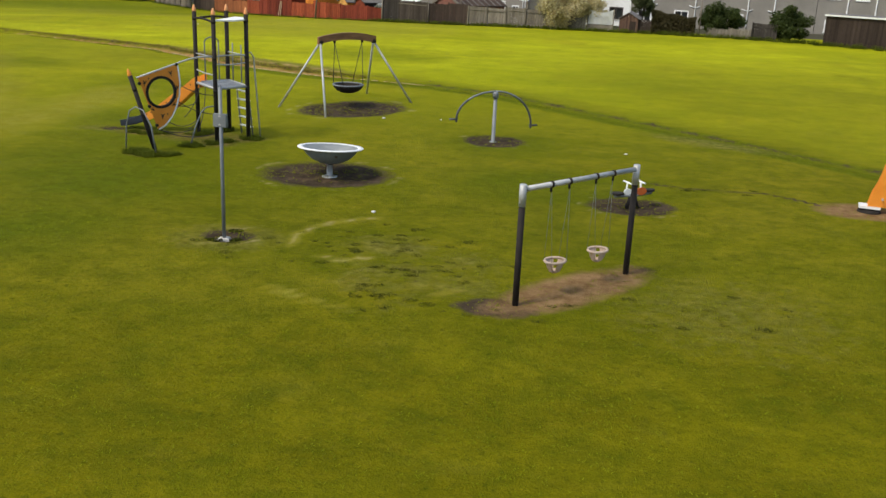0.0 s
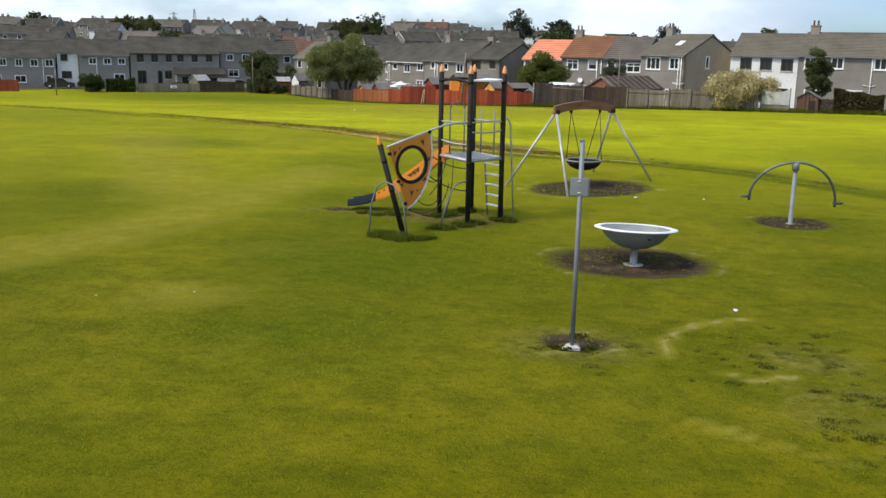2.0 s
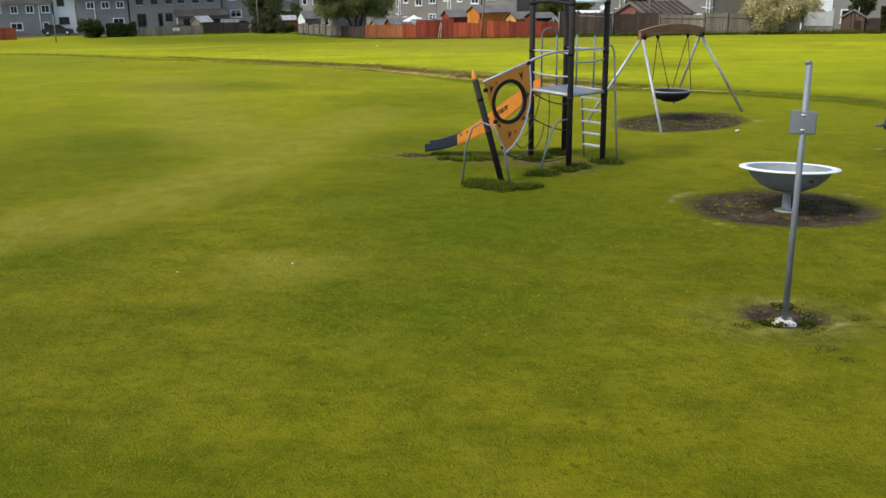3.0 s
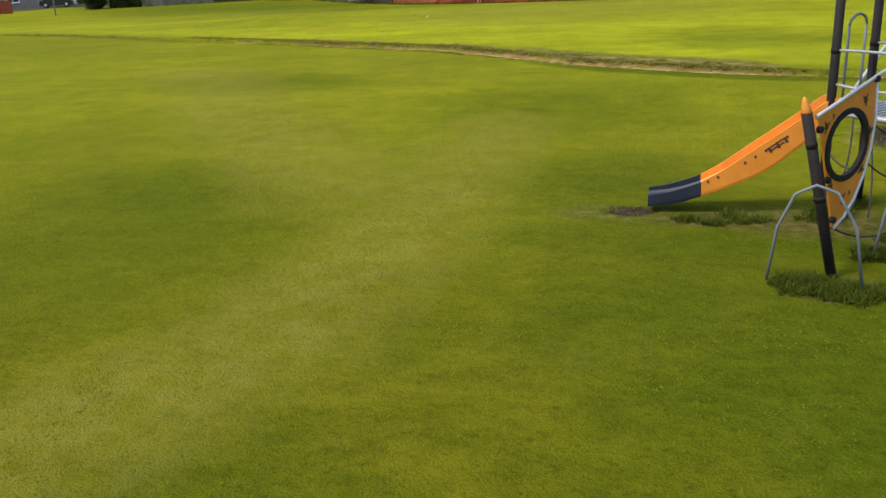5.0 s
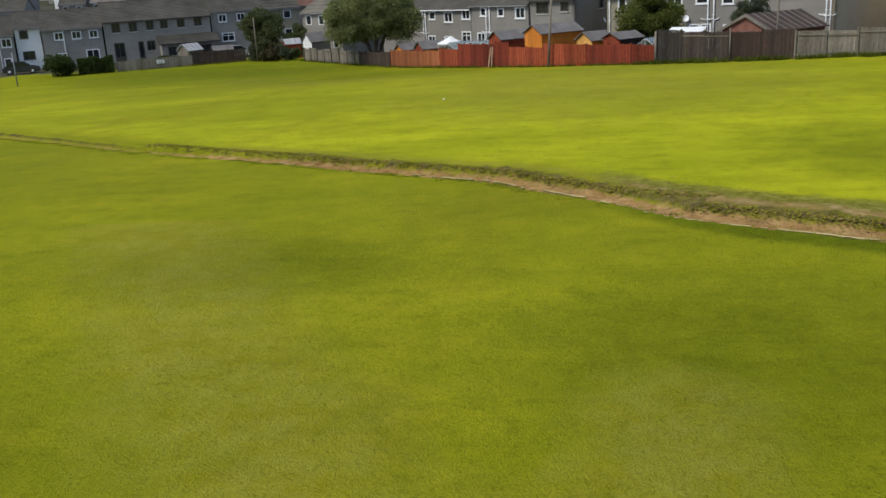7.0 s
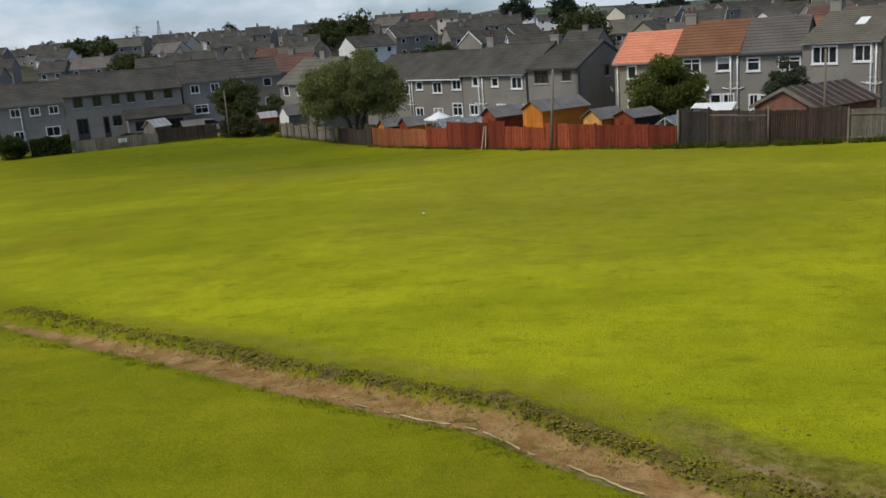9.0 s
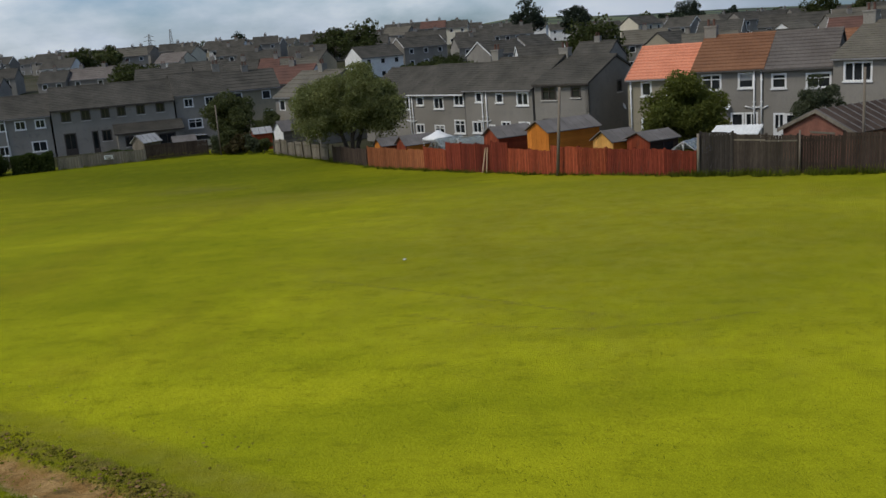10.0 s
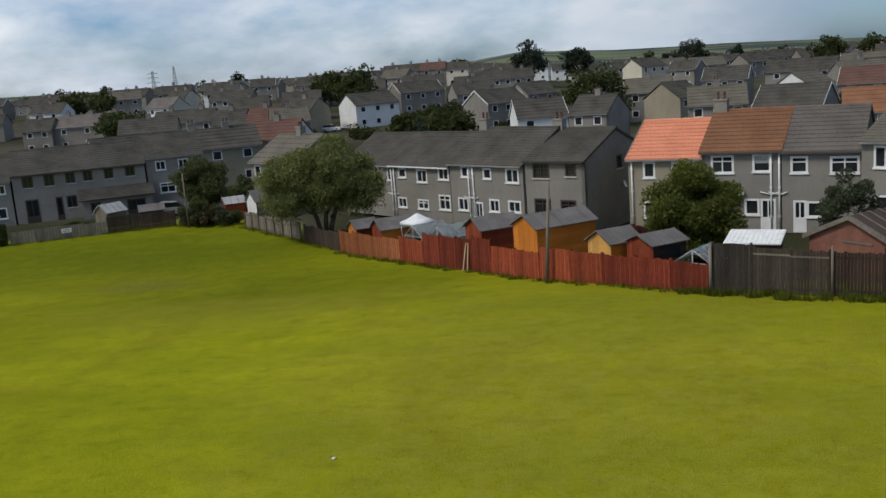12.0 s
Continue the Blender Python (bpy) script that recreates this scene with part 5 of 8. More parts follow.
def fence_notice(x, y, yaw):
    """A small white board on the boundary fence."""
    g = thing("notice_board", "small white notice board fixed to the grey boundary fence", "sign", (x, y, ground_height(x, y)), yaw)
    bm = bmesh.new()
    box(bm, (-0.42, -0.06, 0.55), (0.42, -0.03, 0.95))
    b = part("board", bm, M["pvc"], g)
    for z, w in ((0.83, 0.3), (0.70, 0.34), (0.62, 0.22)):
        bm = bmesh.new()
        box(bm, (-w, -0.066, z - 0.02), (w, -0.0602, z + 0.02))
        part("bar", bm, M["graphic"], b)
    for xx in (-0.3, 0.3):
        bm = bmesh.new()
        box(bm, (xx - 0.03, -0.029, 0.0), (xx + 0.03, 0.0, 1.0))
        part("post", bm, M["boards_grey"], g)


fence_notice(-56.2, 129.45, 24.5)


def leaning_boards(x, y, yaw):
    """Two loose pale battens propped against the fence."""
    for k, (dx, tilt, ln) in enumerate(((0.0, 5, 1.75), (0.42, -3, 1.7))):
        bm = bmesh.new()
        box(bm, (-0.05, -0.015, 0.0), (0.05, 0.015, ln))
        ob = part("loose_batten", bm, M["boards_tan_pale"], None, "pale loose timber batten propped against the fence")
        ob.matrix_basis = pose(x, y, ground_height(x, y) - 0.03, 0, 0, yaw) @ pose(dx, 0, 0, -9, tilt, 0)
        tagged(ob, category="batten")


leaning_boards(-17.75, 102.45, -47)


def shed(x, y, yaw, length, width, wall_h, ridge_h, front, sides, roof, label, seed=0, sink=0.0, window_at=False):
    """A garden shed of lapped boards with a felted pitched roof, the gable end facing local -x."""
    s = thing("garden_shed", label, "shed", (x, y, ground_height(x, y) - sink), yaw, "garden sheds")
    bm = bmesh.new()
    n = 10
    for i in range(n):
        z0, z1 = wall_h * i / n, wall_h * (i + 1) / n + 0.01
        box(bm, (0.03, 0.0, z0), (length, 0.035 - 0.001 * i, z1))
        box(bm, (0.03, width - 0.035 + 0.001 * i, z0), (length, width, z1))
        box(bm, (length - 0.03, 0.036, z0), (length, width - 0.036, z1))
    prism(bm, [(0.04, wall_h), (width - 0.04, wall_h), (width / 2, ridge_h - 0.05)], length - 0.03, length, axis=0)
    tagged(part("side_boarding", bm, M[sides], s), kind="stuff")
    bm = bmesh.new()
    m = 9
    for i in range(m):
        a, b = width * i / m + 0.003, width * (i + 1) / m - 0.003
        ta, tb = (wall_h + (ridge_h - wall_h) * (1 - abs(2 * v / width - 1)) - 0.04 for v in (a, b))
        prism(bm, [(a, 0), (b, 0), (b, tb), (a, ta)], -0.012 - 0.006 * (i % 2), 0.028, axis=0)
    tagged(part("front_boarding", bm, M[front], s), kind="stuff")
    bm = bmesh.new()
    for side in (0, 1):
        e, r = (-0.14 if side == 0 else width + 0.14), width / 2
        ze = wall_h - 0.14 * (ridge_h - wall_h) / (width / 2)
        prism(bm, [(e, ze), (r, ridge_h), (r, ridge_h + 0.05), (e, ze + 0.05)], -0.18, length + 0.15, axis=0)
    r = part("roof", bm, M[roof], s)
    bm = bmesh.new()
    k = max(3, int(length / 0.55))
    for i in range(k + 1):
        c = -0.14 + (length + 0.25) * i / k
        for side in (0, 1):
            e, q = (-0.15 if side == 0 else width + 0.15), width / 2
            ze = wall_h - 0.15 * (ridge_h - wall_h) / (width / 2) + 0.052
            prism(bm, [(e, ze), (q, ridge_h + 0.054), (q, ridge_h + 0.075), (e, ze + 0.02)], c - 0.02, c + 0.02, axis=0)
    tagged(part("roof_batten", bm, M["felt"], r), kind="stuff")
    if window_at:
        bm = bmesh.new()
        box(bm, (length * 0.45, -0.03, wall_h * 0.55), (length * 0.8, -0.002, wall_h * 0.88))
        part("window", bm, M["glass"], s)
    return s


shed(-13.35, 100.0, 34, 3.9, 2.4, 2.45, 3.05, "boards_orange", "boards_orange", "felt", "large orange-stained timber shed with a battened grey roof")
shed(-9.65, 97.2, 34, 1.9, 1.9, 1.75, 2.3, "boards_tan", "boards_orange", "felt", "small tan timber shed with a grey felt roof")
shed(-7.72, 95.6, 34, 2.1, 2.0, 1.75, 2.15, "boards_red", "boards_dark", "felt", "red-brown timber shed with a dark roof", window_at=True)
shed(-16.6, 103.6, 30, 2.6, 2.2, 2.15, 2.75, "boards_red", "boards_red", "felt", "red-brown timber shed with a grey roof")
shed(-24.1, 112.4, 30, 2.5, 2.0, 1.55, 2.15, "boards_red", "boards_orange", "felt", "red-stained shed with a pale felt roof")
shed(-26.3, 114.4, 32, 1.6, 1.6, 1.5, 2.0, "boards_orange", "boards_red", "felt", "small orange-brown shed beside the tree")
shed(-39.3, 132.6, 40, 2.4, 2.2, 1.9, 2.8, "render_white", "boards_grey", "felt", "pale grey shed beside the boundary fence")
shed(-42.6, 133.8, 30, 1.8, 1.6, 1.7, 2.2, "boards_red", "boards_red", "felt_pale", "red playhouse shed with a pale roof")
shed(-54.6, 134.4, 62, 2.2, 1.9, 1.5, 2.2, "boards_grey", "boards_grey", "felt_pale", "grey shed with a pale sheet roof")
shed(-52.0, 136.0, 27, 2.2, 1.8, 1.2, 1.7, "boards_dark", "boards_dark", "felt", "low dark shed below the terrace")


def brick_outhouse(x, y, yaw):
    """A brick garage with its gable to local -x, under a dark sheet roof with pale ribs."""
    z = ground_height(x, y)
    g = thing("brick_garage", "red brick garage with a dark ribbed sheet roof", "garage", (x, y, z), yaw)
    bm = bmesh.new()
    w, d, h, r = 4.4, 5.4, 1.75, 2.75
    gable = [(0, 0), (w, 0), (w, h), (w / 2, r - 0.05), (0, h)]
    prism(bm, gable, 0, 0.22, axis=0)
    prism(bm, gable, d - 0.22, d, axis=0)
    box(bm, (0.222, 0, 0), (d - 0.222, 0.22, h))
    box(bm, (0.222, w - 0.22, 0), (d - 0.222, w, h))
    part("wall", bm, M["brick"], g)
    bm = bmesh.new()
    box(bm, (-0.03, w * 0.25, 1.55), (-0.002, w * 0.6, 1.65))
    part("lintel", bm, M["boards_grey"], g)
    ze = h - 0.25 * (r - h) / (w / 2)
    for e in (-0.25, w + 0.25):
        bm = bmesh.new()
        prism(bm, [(e, ze), (w / 2, r), (w / 2, r + 0.06), (e, ze + 0.06)], -0.15, d + 0.15, axis=0)
        part("roof", bm, M["boards_dark"], g)
        for i in range(9):
            bm = bmesh.new()
            c = -0.12 + (d + 0.2) * i / 8
            prism(bm, [(e, ze + 0.062), (w / 2, r + 0.062), (w / 2, r + 0.11), (e, ze + 0.11)], c - 0.035, c + 0.035, axis=0)
            part("roof_rib", bm, M["felt"], g)
        bm = bmesh.new()
        prism(bm, [(e, ze - 0.12), (w / 2, r - 0.12), (w / 2, r + 0.06), (e, ze + 0.06)], -0.20, -0.152, axis=0)
        part("verge_board", bm, M["boards_grey"], g)


brick_outhouse(1.9, 91.0, 36)


def greenhouse(x, y, yaw, d=2.5, h=1.35, r=2.05):
    z = ground_height(x, y)
    g = thing("greenhouse", "small glass greenhouse with an aluminium frame", "greenhouse", (x, y, z), yaw)
    w = 1.9
    bm = bmesh.new()
    for yy in (0, d):
        for a, b in (((0, yy, 0), (0, yy, h)), ((w, yy, 0), (w, yy, h)), ((0, yy, h), (w / 2, yy, r)), ((w, yy, h), (w / 2, yy, r)), ((0, yy, h), (w, yy, h)), ((w / 2, yy, 0), (w / 2, yy, r))):
            tube(bm, [a, b], 0.025, 6)
    for k in range(1, 4):
        yy = d * k / 4
        tube(bm, [(0, yy, 0), (0, yy, h), (w / 2, yy, r), (w, yy, h), (w, yy, 0)], 0.018, 6)
    for a in ((0, h), (w, h), (w / 2, r), (0, 0.03), (w, 0.03)):
        tube(bm, [(a[0], 0, a[1]), (a[0], d, a[1])], 0.025, 6)
    part("frame", bm, M["steel"], g)
    glass = bpy.data.materials.get("clear_glass") or clear_glass()
    for a, b in (((0, h), (w / 2, r)), ((w / 2, r), (w, h))):
        bm = bmesh.new()
        prism(bm, [(a[0], a[1] + 0.03), (b[0], b[1] + 0.03), (b[0], b[1] + 0.036), (a[0], a[1] + 0.036)], 0.02, d - 0.02, axis=1)
        part("roof_pane", bm, glass, g)
    for xx in (0.0, w):
        bm = bmesh.new()
        box(bm, (xx - 0.003, 0.02, 0.05), (xx + 0.003, d - 0.02, h))
        part("side_pane", bm, glass, g)


def clear_glass():
    m = bpy.data.materials.new("clear_glass")
    m.use_nodes = True
    t = m.node_tree
    p = t.nodes["Principled BSDF"]
    p.inputs["Base Color"].default_value = (0.75, 0.8, 0.78, 1)
    p.inputs["Roughness"].default_value = 0.12
    p.inputs["Transmission Weight"].default_value = 0.85
    p.inputs["IOR"].default_value = 1.2
    return m


greenhouse(-6.93, 94.2, -36, 1.85, 1.12, 1.74)
greenhouse(-20.4, 108.6, -46)
greenhouse(-22.2, 110.2, -46)


def flat_hut(x, y, yaw):
    """A low store behind the gates under a white sheet roof."""
    z = ground_height(x, y)
    g = thing("garden_store", "low dark store with a white corrugated sheet roof", "store", (x, y, z), yaw)
    bm = bmesh.new()
    box(bm, (0, 0, 0), (2.2, 1.8, 1.95))
    part("wall", bm, M["boards_dark"], g)
    bm = bmesh.new()
    top = [(-0.15 + 2.5 * i / 24, 0.02 * (i % 2)) for i in range(25)]
    prism(bm, top + [(2.35, -0.05), (-0.15, -0.05)], -0.2, 2.0, axis=1, m=Matrix.Translation((0, 0, 2.02)) @ Matrix.Rotation(0.11, 4, "X"))
    part("roof", bm, M["render_white"], g)


flat_hut(-4.65, 93.3, -20)


def post_thing(name, label, x, y, height, r, mat, lean=(0, 0), arm=0.0):
    z = ground_height(x, y)
    g = thing(name, label, "pole", (x, y, z - 0.05))
    bm = bmesh.new()
    tube(bm, [(0, 0, 0), (lean[0], lean[1], height)], r, 10, r * 0.75)
    part("shaft", bm, M[mat], g)
    if arm:
        bm = bmesh.new()
        box(bm, (lean[0] - arm, lean[1] - 0.04, height - 0.25), (lean[0] + arm, lean[1] + 0.04, height - 0.17))
        part("crossbar", bm, M[mat], g)


post_thing("timber_pole", "tall weathered timber pole beside the red fence", -12.95, 97.2, 5.2, 0.10, "polewood", (0.35, 0.1))
post_thing("timber_pole", "tall weathered grey pole beside the brick garage", 1.9, 89.6, 5.0, 0.08, "polewood")
post_thing("lamp_post", "thin weathered pole beside the far hedge", -45.5, 131.5, 5.0, 0.08, "polewood")
post_thing("lamp_post", "thin grey post at the far end of the field", -66.0, 116.0, 3.4, 0.07, "steel_dull")


def gazebo(x, y):
    g = thing("garden_canopy", "small white fabric garden canopy", "canopy", (x, y, ground_height(x, y)))
    bm = bmesh.new()
    lathe(bm, [(1.25, 1.75), (1.25, 1.95), (0.7, 2.15), (0.05, 2.5)], 4)
    part("cover", bm, M["white"], g)
    for k in range(4):
        a = k * math.tau / 4
        bm = bmesh.new()
        tube(bm, [(1.15 * math.cos(a), 1.15 * math.sin(a), 0), (1.15 * math.cos(a), 1.15 * math.sin(a), 1.8)], 0.025, 6)
        part("leg", bm, M["steel"], g)


gazebo(-21.6, 112.6)


def car(x, y, yaw, paint, label):
    """A parked hatchback: rounded body, glasshouse, wheels and lamps."""
    g = thing("car", label, "car", (x, y, ground_height(x, y)), yaw, "parked cars")
    bm = bmesh.new()
    prism(bm, [(-2.0, 0.25), (2.0, 0.25), (2.05, 0.55), (1.95, 0.80), (1.0, 0.92), (-1.75, 0.95), (-2.05, 0.8), (-2.05, 0.45)], -0.82, 0.82, axis=1)
    bmesh.ops.bevel(bm, geom=bm.edges[:], offset=0.06, segments=2, affect="EDGES")
    body = part("body", bm, M[paint], g)
    bm = bmesh.new()
    prism(bm, [(-1.7, 0.95), (1.0, 0.93), (0.35, 1.38), (-1.25, 1.42)], -0.68, 0.68, axis=1)
    part("glasshouse", bm, M["glass"], body)
    bm = bmesh.new()
    prism(bm, [(-1.3, 1.422), (0.38, 1.385), (0.30, 1.43), (-1.2, 1.47)], -0.66, 0.66, axis=1)
    part("roof_panel", bm, M[paint], body)
    for wx in (-1.25, 1.25):
        for sy in (-0.8, 0.8):
            bm = bmesh.new()
            lathe(bm, [(0.2, -0.1), (0.31, -0.09), (0.31, 0.09), (0.2, 0.1)], 16)
            bmesh.ops.transform(bm, matrix=Matrix.Translation((wx, sy, 0.31)) @ pose(0, 0, 0, 90, 0, 0), verts=bm.verts[:])
            w = part("wheel", bm, M["black"], g)
            bm = bmesh.new()
            lathe(bm, [(0.02, -0.105), (0.19, -0.105), (0.19, 0.105), (0.02, 0.105)], 12)
            bmesh.ops.transform(bm, matrix=Matrix.Translation((wx, sy, 0.31)) @ pose(0, 0, 0, 90, 0, 0), verts=bm.verts[:])
            part("rim", bm, M["steel"], w)


M["paint_white"] = material("white_car_paint", (0.72, 0.72, 0.72), (0.8, 0.8, 0.8), 0.25, 0, 1, 10, 0)
M["paint_dark"] = material("dark_car_paint", (0.02, 0.022, 0.03), (0.03, 0.033, 0.04), 0.2, 0, 1, 10, 0)
M["paint_silver"] = material("silver_car_paint", (0.4, 0.41, 0.42), (0.5, 0.51, 0.52), 0.25, 0.4, 1, 10, 0)
car(-50.5, 140.6, 20, "paint_silver", "silver hatchback parked behind the boundary hedge")
car(-47.0, 143.6, 60, "paint_white", "white hatchback parked beside the terrace")
car(-44.4, 146.4, 30, "paint_dark", "dark hatchback parked beside the terrace")
car(-35.4, 222.0, 5, "paint_white", "white hatchback parked on the estate road")
car(-30.6, 224.0, 8, "paint_silver", "silver hatchback parked on the estate road")
car(-56.5, 240.0, 0, "paint_white", "white van-like car parked on the estate road")
car(-74.0, 131.5, 25, "paint_dark", "dark hatchback parked below the terrace")


def mast(x, y, height, arms, label):
    """A lattice mast far off on the skyline."""
    z = ground_height(x, y)
    g = thing("lattice_mast", label, "mast", (x, y, z))
    for sx in (-1, 1):
        for sy in (-1, 1):
            bm = bmesh.new()
            tube(bm, [(sx * 2.2, sy * 2.2, 0), (sx * 0.5, sy * 0.5, height)], 0.28, 4, 0.18)
            part("leg", bm, M["steel_dull"], g)
    for k in range(7):
        a, b = k / 7, (k + 1) / 7
        ra, rb = 2.2 - 1.7 * a, 2.2 - 1.7 * b
        bm = bmesh.new()
        tube(bm, [(-ra, -ra, height * a), (rb, -rb, height * b)], 0.15, 4)
        part("brace", bm, M["steel_dull"], g)
        bm = bmesh.new()
        tube(bm, [(ra, -ra, height * a), (-rb, -rb, height * b)], 0.15, 4)
        part("brace", bm, M["steel_dull"], g)
    for h, w in arms:
        bm = bmesh.new()
        tube(bm, [(-w, 0, h), (0, 0, h + 1.2), (w, 0, h)], 0.3, 4)
        part("cross_arm", bm, M["steel_dull"], g)


mast(-374, 900, 26, ((15, 6.5), (19.5, 5.5), (23.5, 4.5)), "electricity pylon far off on the skyline")
mast(-353, 900, 29, (), "slender radio mast far off on the skyline")


def net_screen(x0, y0, x1, y1):
    """A white fabric sheet hung between two posts above a grey board panel."""
    ln = math.hypot(x1 - x0, y1 - y0)
    g = thing("fabric_screen", "white fabric sheet hung between posts above grey boards", "screen", (x0, y0, ground_height(x0, y0)), math.degrees(math.atan2(y1 - y0, x1 - x0)))
    for xx in (0.0, ln):
        bm = bmesh.new()
        tube(bm, [(xx, 0, -0.3), (xx, 0, 1.98)], 0.05, 8)
        part("post", bm, M["boards_grey"], g)
    bm = bmesh.new()
    n = 16
    rows = []
    for j in range(5):
        rows.append([bm.verts.new((0.06 + (ln - 0.12) * i / n, -0.03 + 0.05 * math.sin(i * 0.9 + j), 0.62 + (1.30 - 0.28 * (1 - (2 * i / n - 1) ** 2)) * j / 4)) for i in range(n + 1)])
    for a, b in zip(rows, rows[1:]):
        for i in range(n):
            bm.faces.new((a[i], a[i + 1], b[i + 1], b[i]))
    bmesh.ops.solidify(bm, geom=bm.faces[:], thickness=0.012)
    part("sheet", bm, M["pvc"], g, "white sagging fabric sheet")
    bm = bmesh.new()
    box(bm, (0.055, 0.01, 0.0), (ln - 0.055, 0.04, 0.62))
    part("board_panel", bm, M["boards_grey"], g)


net_screen(13.2, 84.15, 15.35, 83.45)


def play_hut(x, y, yaw):
    """A small boarded hut with a shallow pitched roof, its gable to the field and a low door in it."""
    g = thing("garden_store", "small reddish-brown boarded hut with a dark pitched roof", "store", (x, y, ground_height(x, y)), yaw)
    w, d, eave, ridge = 1.65, 1.9, 1.22, 1.70
    n = 11
    for k in range(n):
        a, b = w * k / n + 0.004, w * (k + 1) / n - 0.004
        tops = [eave + (ridge - eave) * (1 - abs(2 * p / w - 1)) for p in (a, b)]
        bm = bmesh.new()
        prism(bm, [(a, 0), (b, 0), (b, tops[1]), (a, tops[0])], -0.012 * (k % 2), 0.03, axis=1)
        part("board", bm, M["boards_russet"], g)
    bm = bmesh.new()
    box(bm, (0, 0.032, 0), (0.03, d, eave))
    box(bm, (w - 0.03, 0.032, 0), (w, d, eave))
    box(bm, (0.03, d - 0.03, 0), (w - 0.03, d, eave))
    part("wall", bm, M["boards_dark"], g)
    for s in (-1, 1):
        bm = bmesh.new()
        e, q = w / 2 + s * (w / 2 + 0.14), eave - 0.08
        prism(bm, [(e, q), (w / 2, ridge + 0.01), (w / 2, ridge + 0.06), (e, q + 0.05)], -0.12, d + 0.1, axis=1)
        part("roof_slope", bm, M["felt"], g)
    bm = bmesh.new()
    box(bm, (0.95, -0.03, 0.02), (1.45, -0.014, 0.98))
    part("door", bm, M["boards_dark"], g)


play_hut(15.85, 83.3, -18)


def dark_shed(x, y, yaw):
    """A long dark boarded outbuilding under a flat roof with a pale edge."""
    g = thing("outbuilding", "long dark brown boarded outbuilding with a pale roof edge", "shed", (x, y, ground_height(x, y)), yaw)
    bm = bmesh.new()
    ln, d, h = 5.2, 2.6, 2.35
    n = 30
    for i in range(n):
        box(bm, (ln * i / n + 0.003, -0.012 * (i % 2), 0), (ln * (i + 1) / n - 0.003, 0.04, h))
    for i in range(14):
        box(bm, (-0.04, d * i / 14 + 0.044, 0), (-0.012 * (i % 2), d * (i + 1) / 14, h))
    box(bm, (0.0, d, 0), (ln, d + 0.04, h))
    box(bm, (ln, 0.044, 0), (ln + 0.04, d, h))
    tagged(part("boarding", bm, M["boards_dark"], g), kind="stuff")
    bm = bmesh.new()
    box(bm, (-0.12, -0.15, h), (ln + 0.12, d + 0.15, h + 0.06))
    part("roof", bm, M["felt"], g)
    bm = bmesh.new()
    box(bm, (-0.14, -0.18, h - 0.06), (ln + 0.14, -0.152, h + 0.07))
    part("roof_edge", bm, M["pvc"], g)


dark_shed(31.2, 76.2, -31)
post_thing("timber_pole", "tall pale timber post beside the brown hedge", 22.5, 81.6, 3.1, 0.06, "polewood")
post_thing("timber_pole", "pale weathered post where the red fence meets the dark gates", -5.68, 91.72, 2.25, 0.085, "boards_grey")
post_thing("timber_pole", "pale weathered post between the dark gates", -1.15, 89.45, 2.2, 0.06, "polewood")


# ---- trees, shrubs and hedges ----
def tree(x, y, height, spread, mat, label, seed=0, leaves=6000, leaf=0.16, trunk=0.3, clear=0.2, droop=0.0, squash=0.8, name="tree", clumps=46, z=None, uneven=0.25):
    """A tapered trunk, forked limbs and a crown of leaf clumps with gaps between them."""
    rng = np.random.default_rng(seed)
    z = ground_height(x, y) if z is None else z
    t = thing(name, label, name, (x, y, z))
    base = height * clear
    bm = bmesh.new()
    tube(bm, [(0, 0, -0.2), (0.04 * height * rng.normal(), 0.03 * height * rng.normal(), base * 0.6), (0.03 * height, 0.0, base + 0.25 * height)], trunk, 9, trunk * 0.5)
    mids = []
    cz, rz = (base + height) / 2, (height - base) / 2
    for i in range(clumps):
        for _ in range(20):
            d = rng.normal(size=3)
            d /= np.linalg.norm(d)
            rad = rng.uniform(0.35, 1.0) ** 0.6
            if d[2] > -0.85:
                break
        lump = 1 + uneven * math.sin(3 * math.atan2(d[1], d[0]) + seed) * 0.5 + uneven * rng.normal() * 0.4
        mids.append((d[0] * rad * spread * lump, d[1] * rad * spread * lump, cz + d[2] * rad * rz * (1 + 0.3 * uneven * rng.normal())))
    for i in range(0, clumps, 4):
        mx, my, mz = mids[i]
        tube(bm, [(0.01, 0, base * 0.8 + 0.05 * i / clumps), (mx * 0.45, my * 0.45, base + (mz - base) * 0.45), (mx * 0.9, my * 0.9, mz)], trunk * 0.35, 6, trunk * 0.06)
    part("trunk", bm, M["bark"], t)
    per = leaves // clumps
    pts = []
    size = 0.36 * spread * (46 / clumps) ** 0.33
    for m in mids:
        q = rng.normal(size=(per, 3))
        q /= np.linalg.norm(q, axis=1)[:, None]
        q *= (rng.uniform(0.2, 1, size=(per, 1)) ** 0.5) * size * rng.uniform(0.7, 1.25)
        q[:, 2] *= squash
        if droop:
            q[:, 2] -= droop * np.abs(rng.normal(size=per)) * spread * 0.18
        pts.append(q + np.array(m))
    pts = np.concatenate(pts)
    pts[:, 2] = np.maximum(pts[:, 2], 0.05)
    quad_mesh("crown", pts, leaf * rng.uniform(0.6, 1.3, len(pts)), M[mat], t, seed + 1, droop=droop, kind="stuff")
    return t


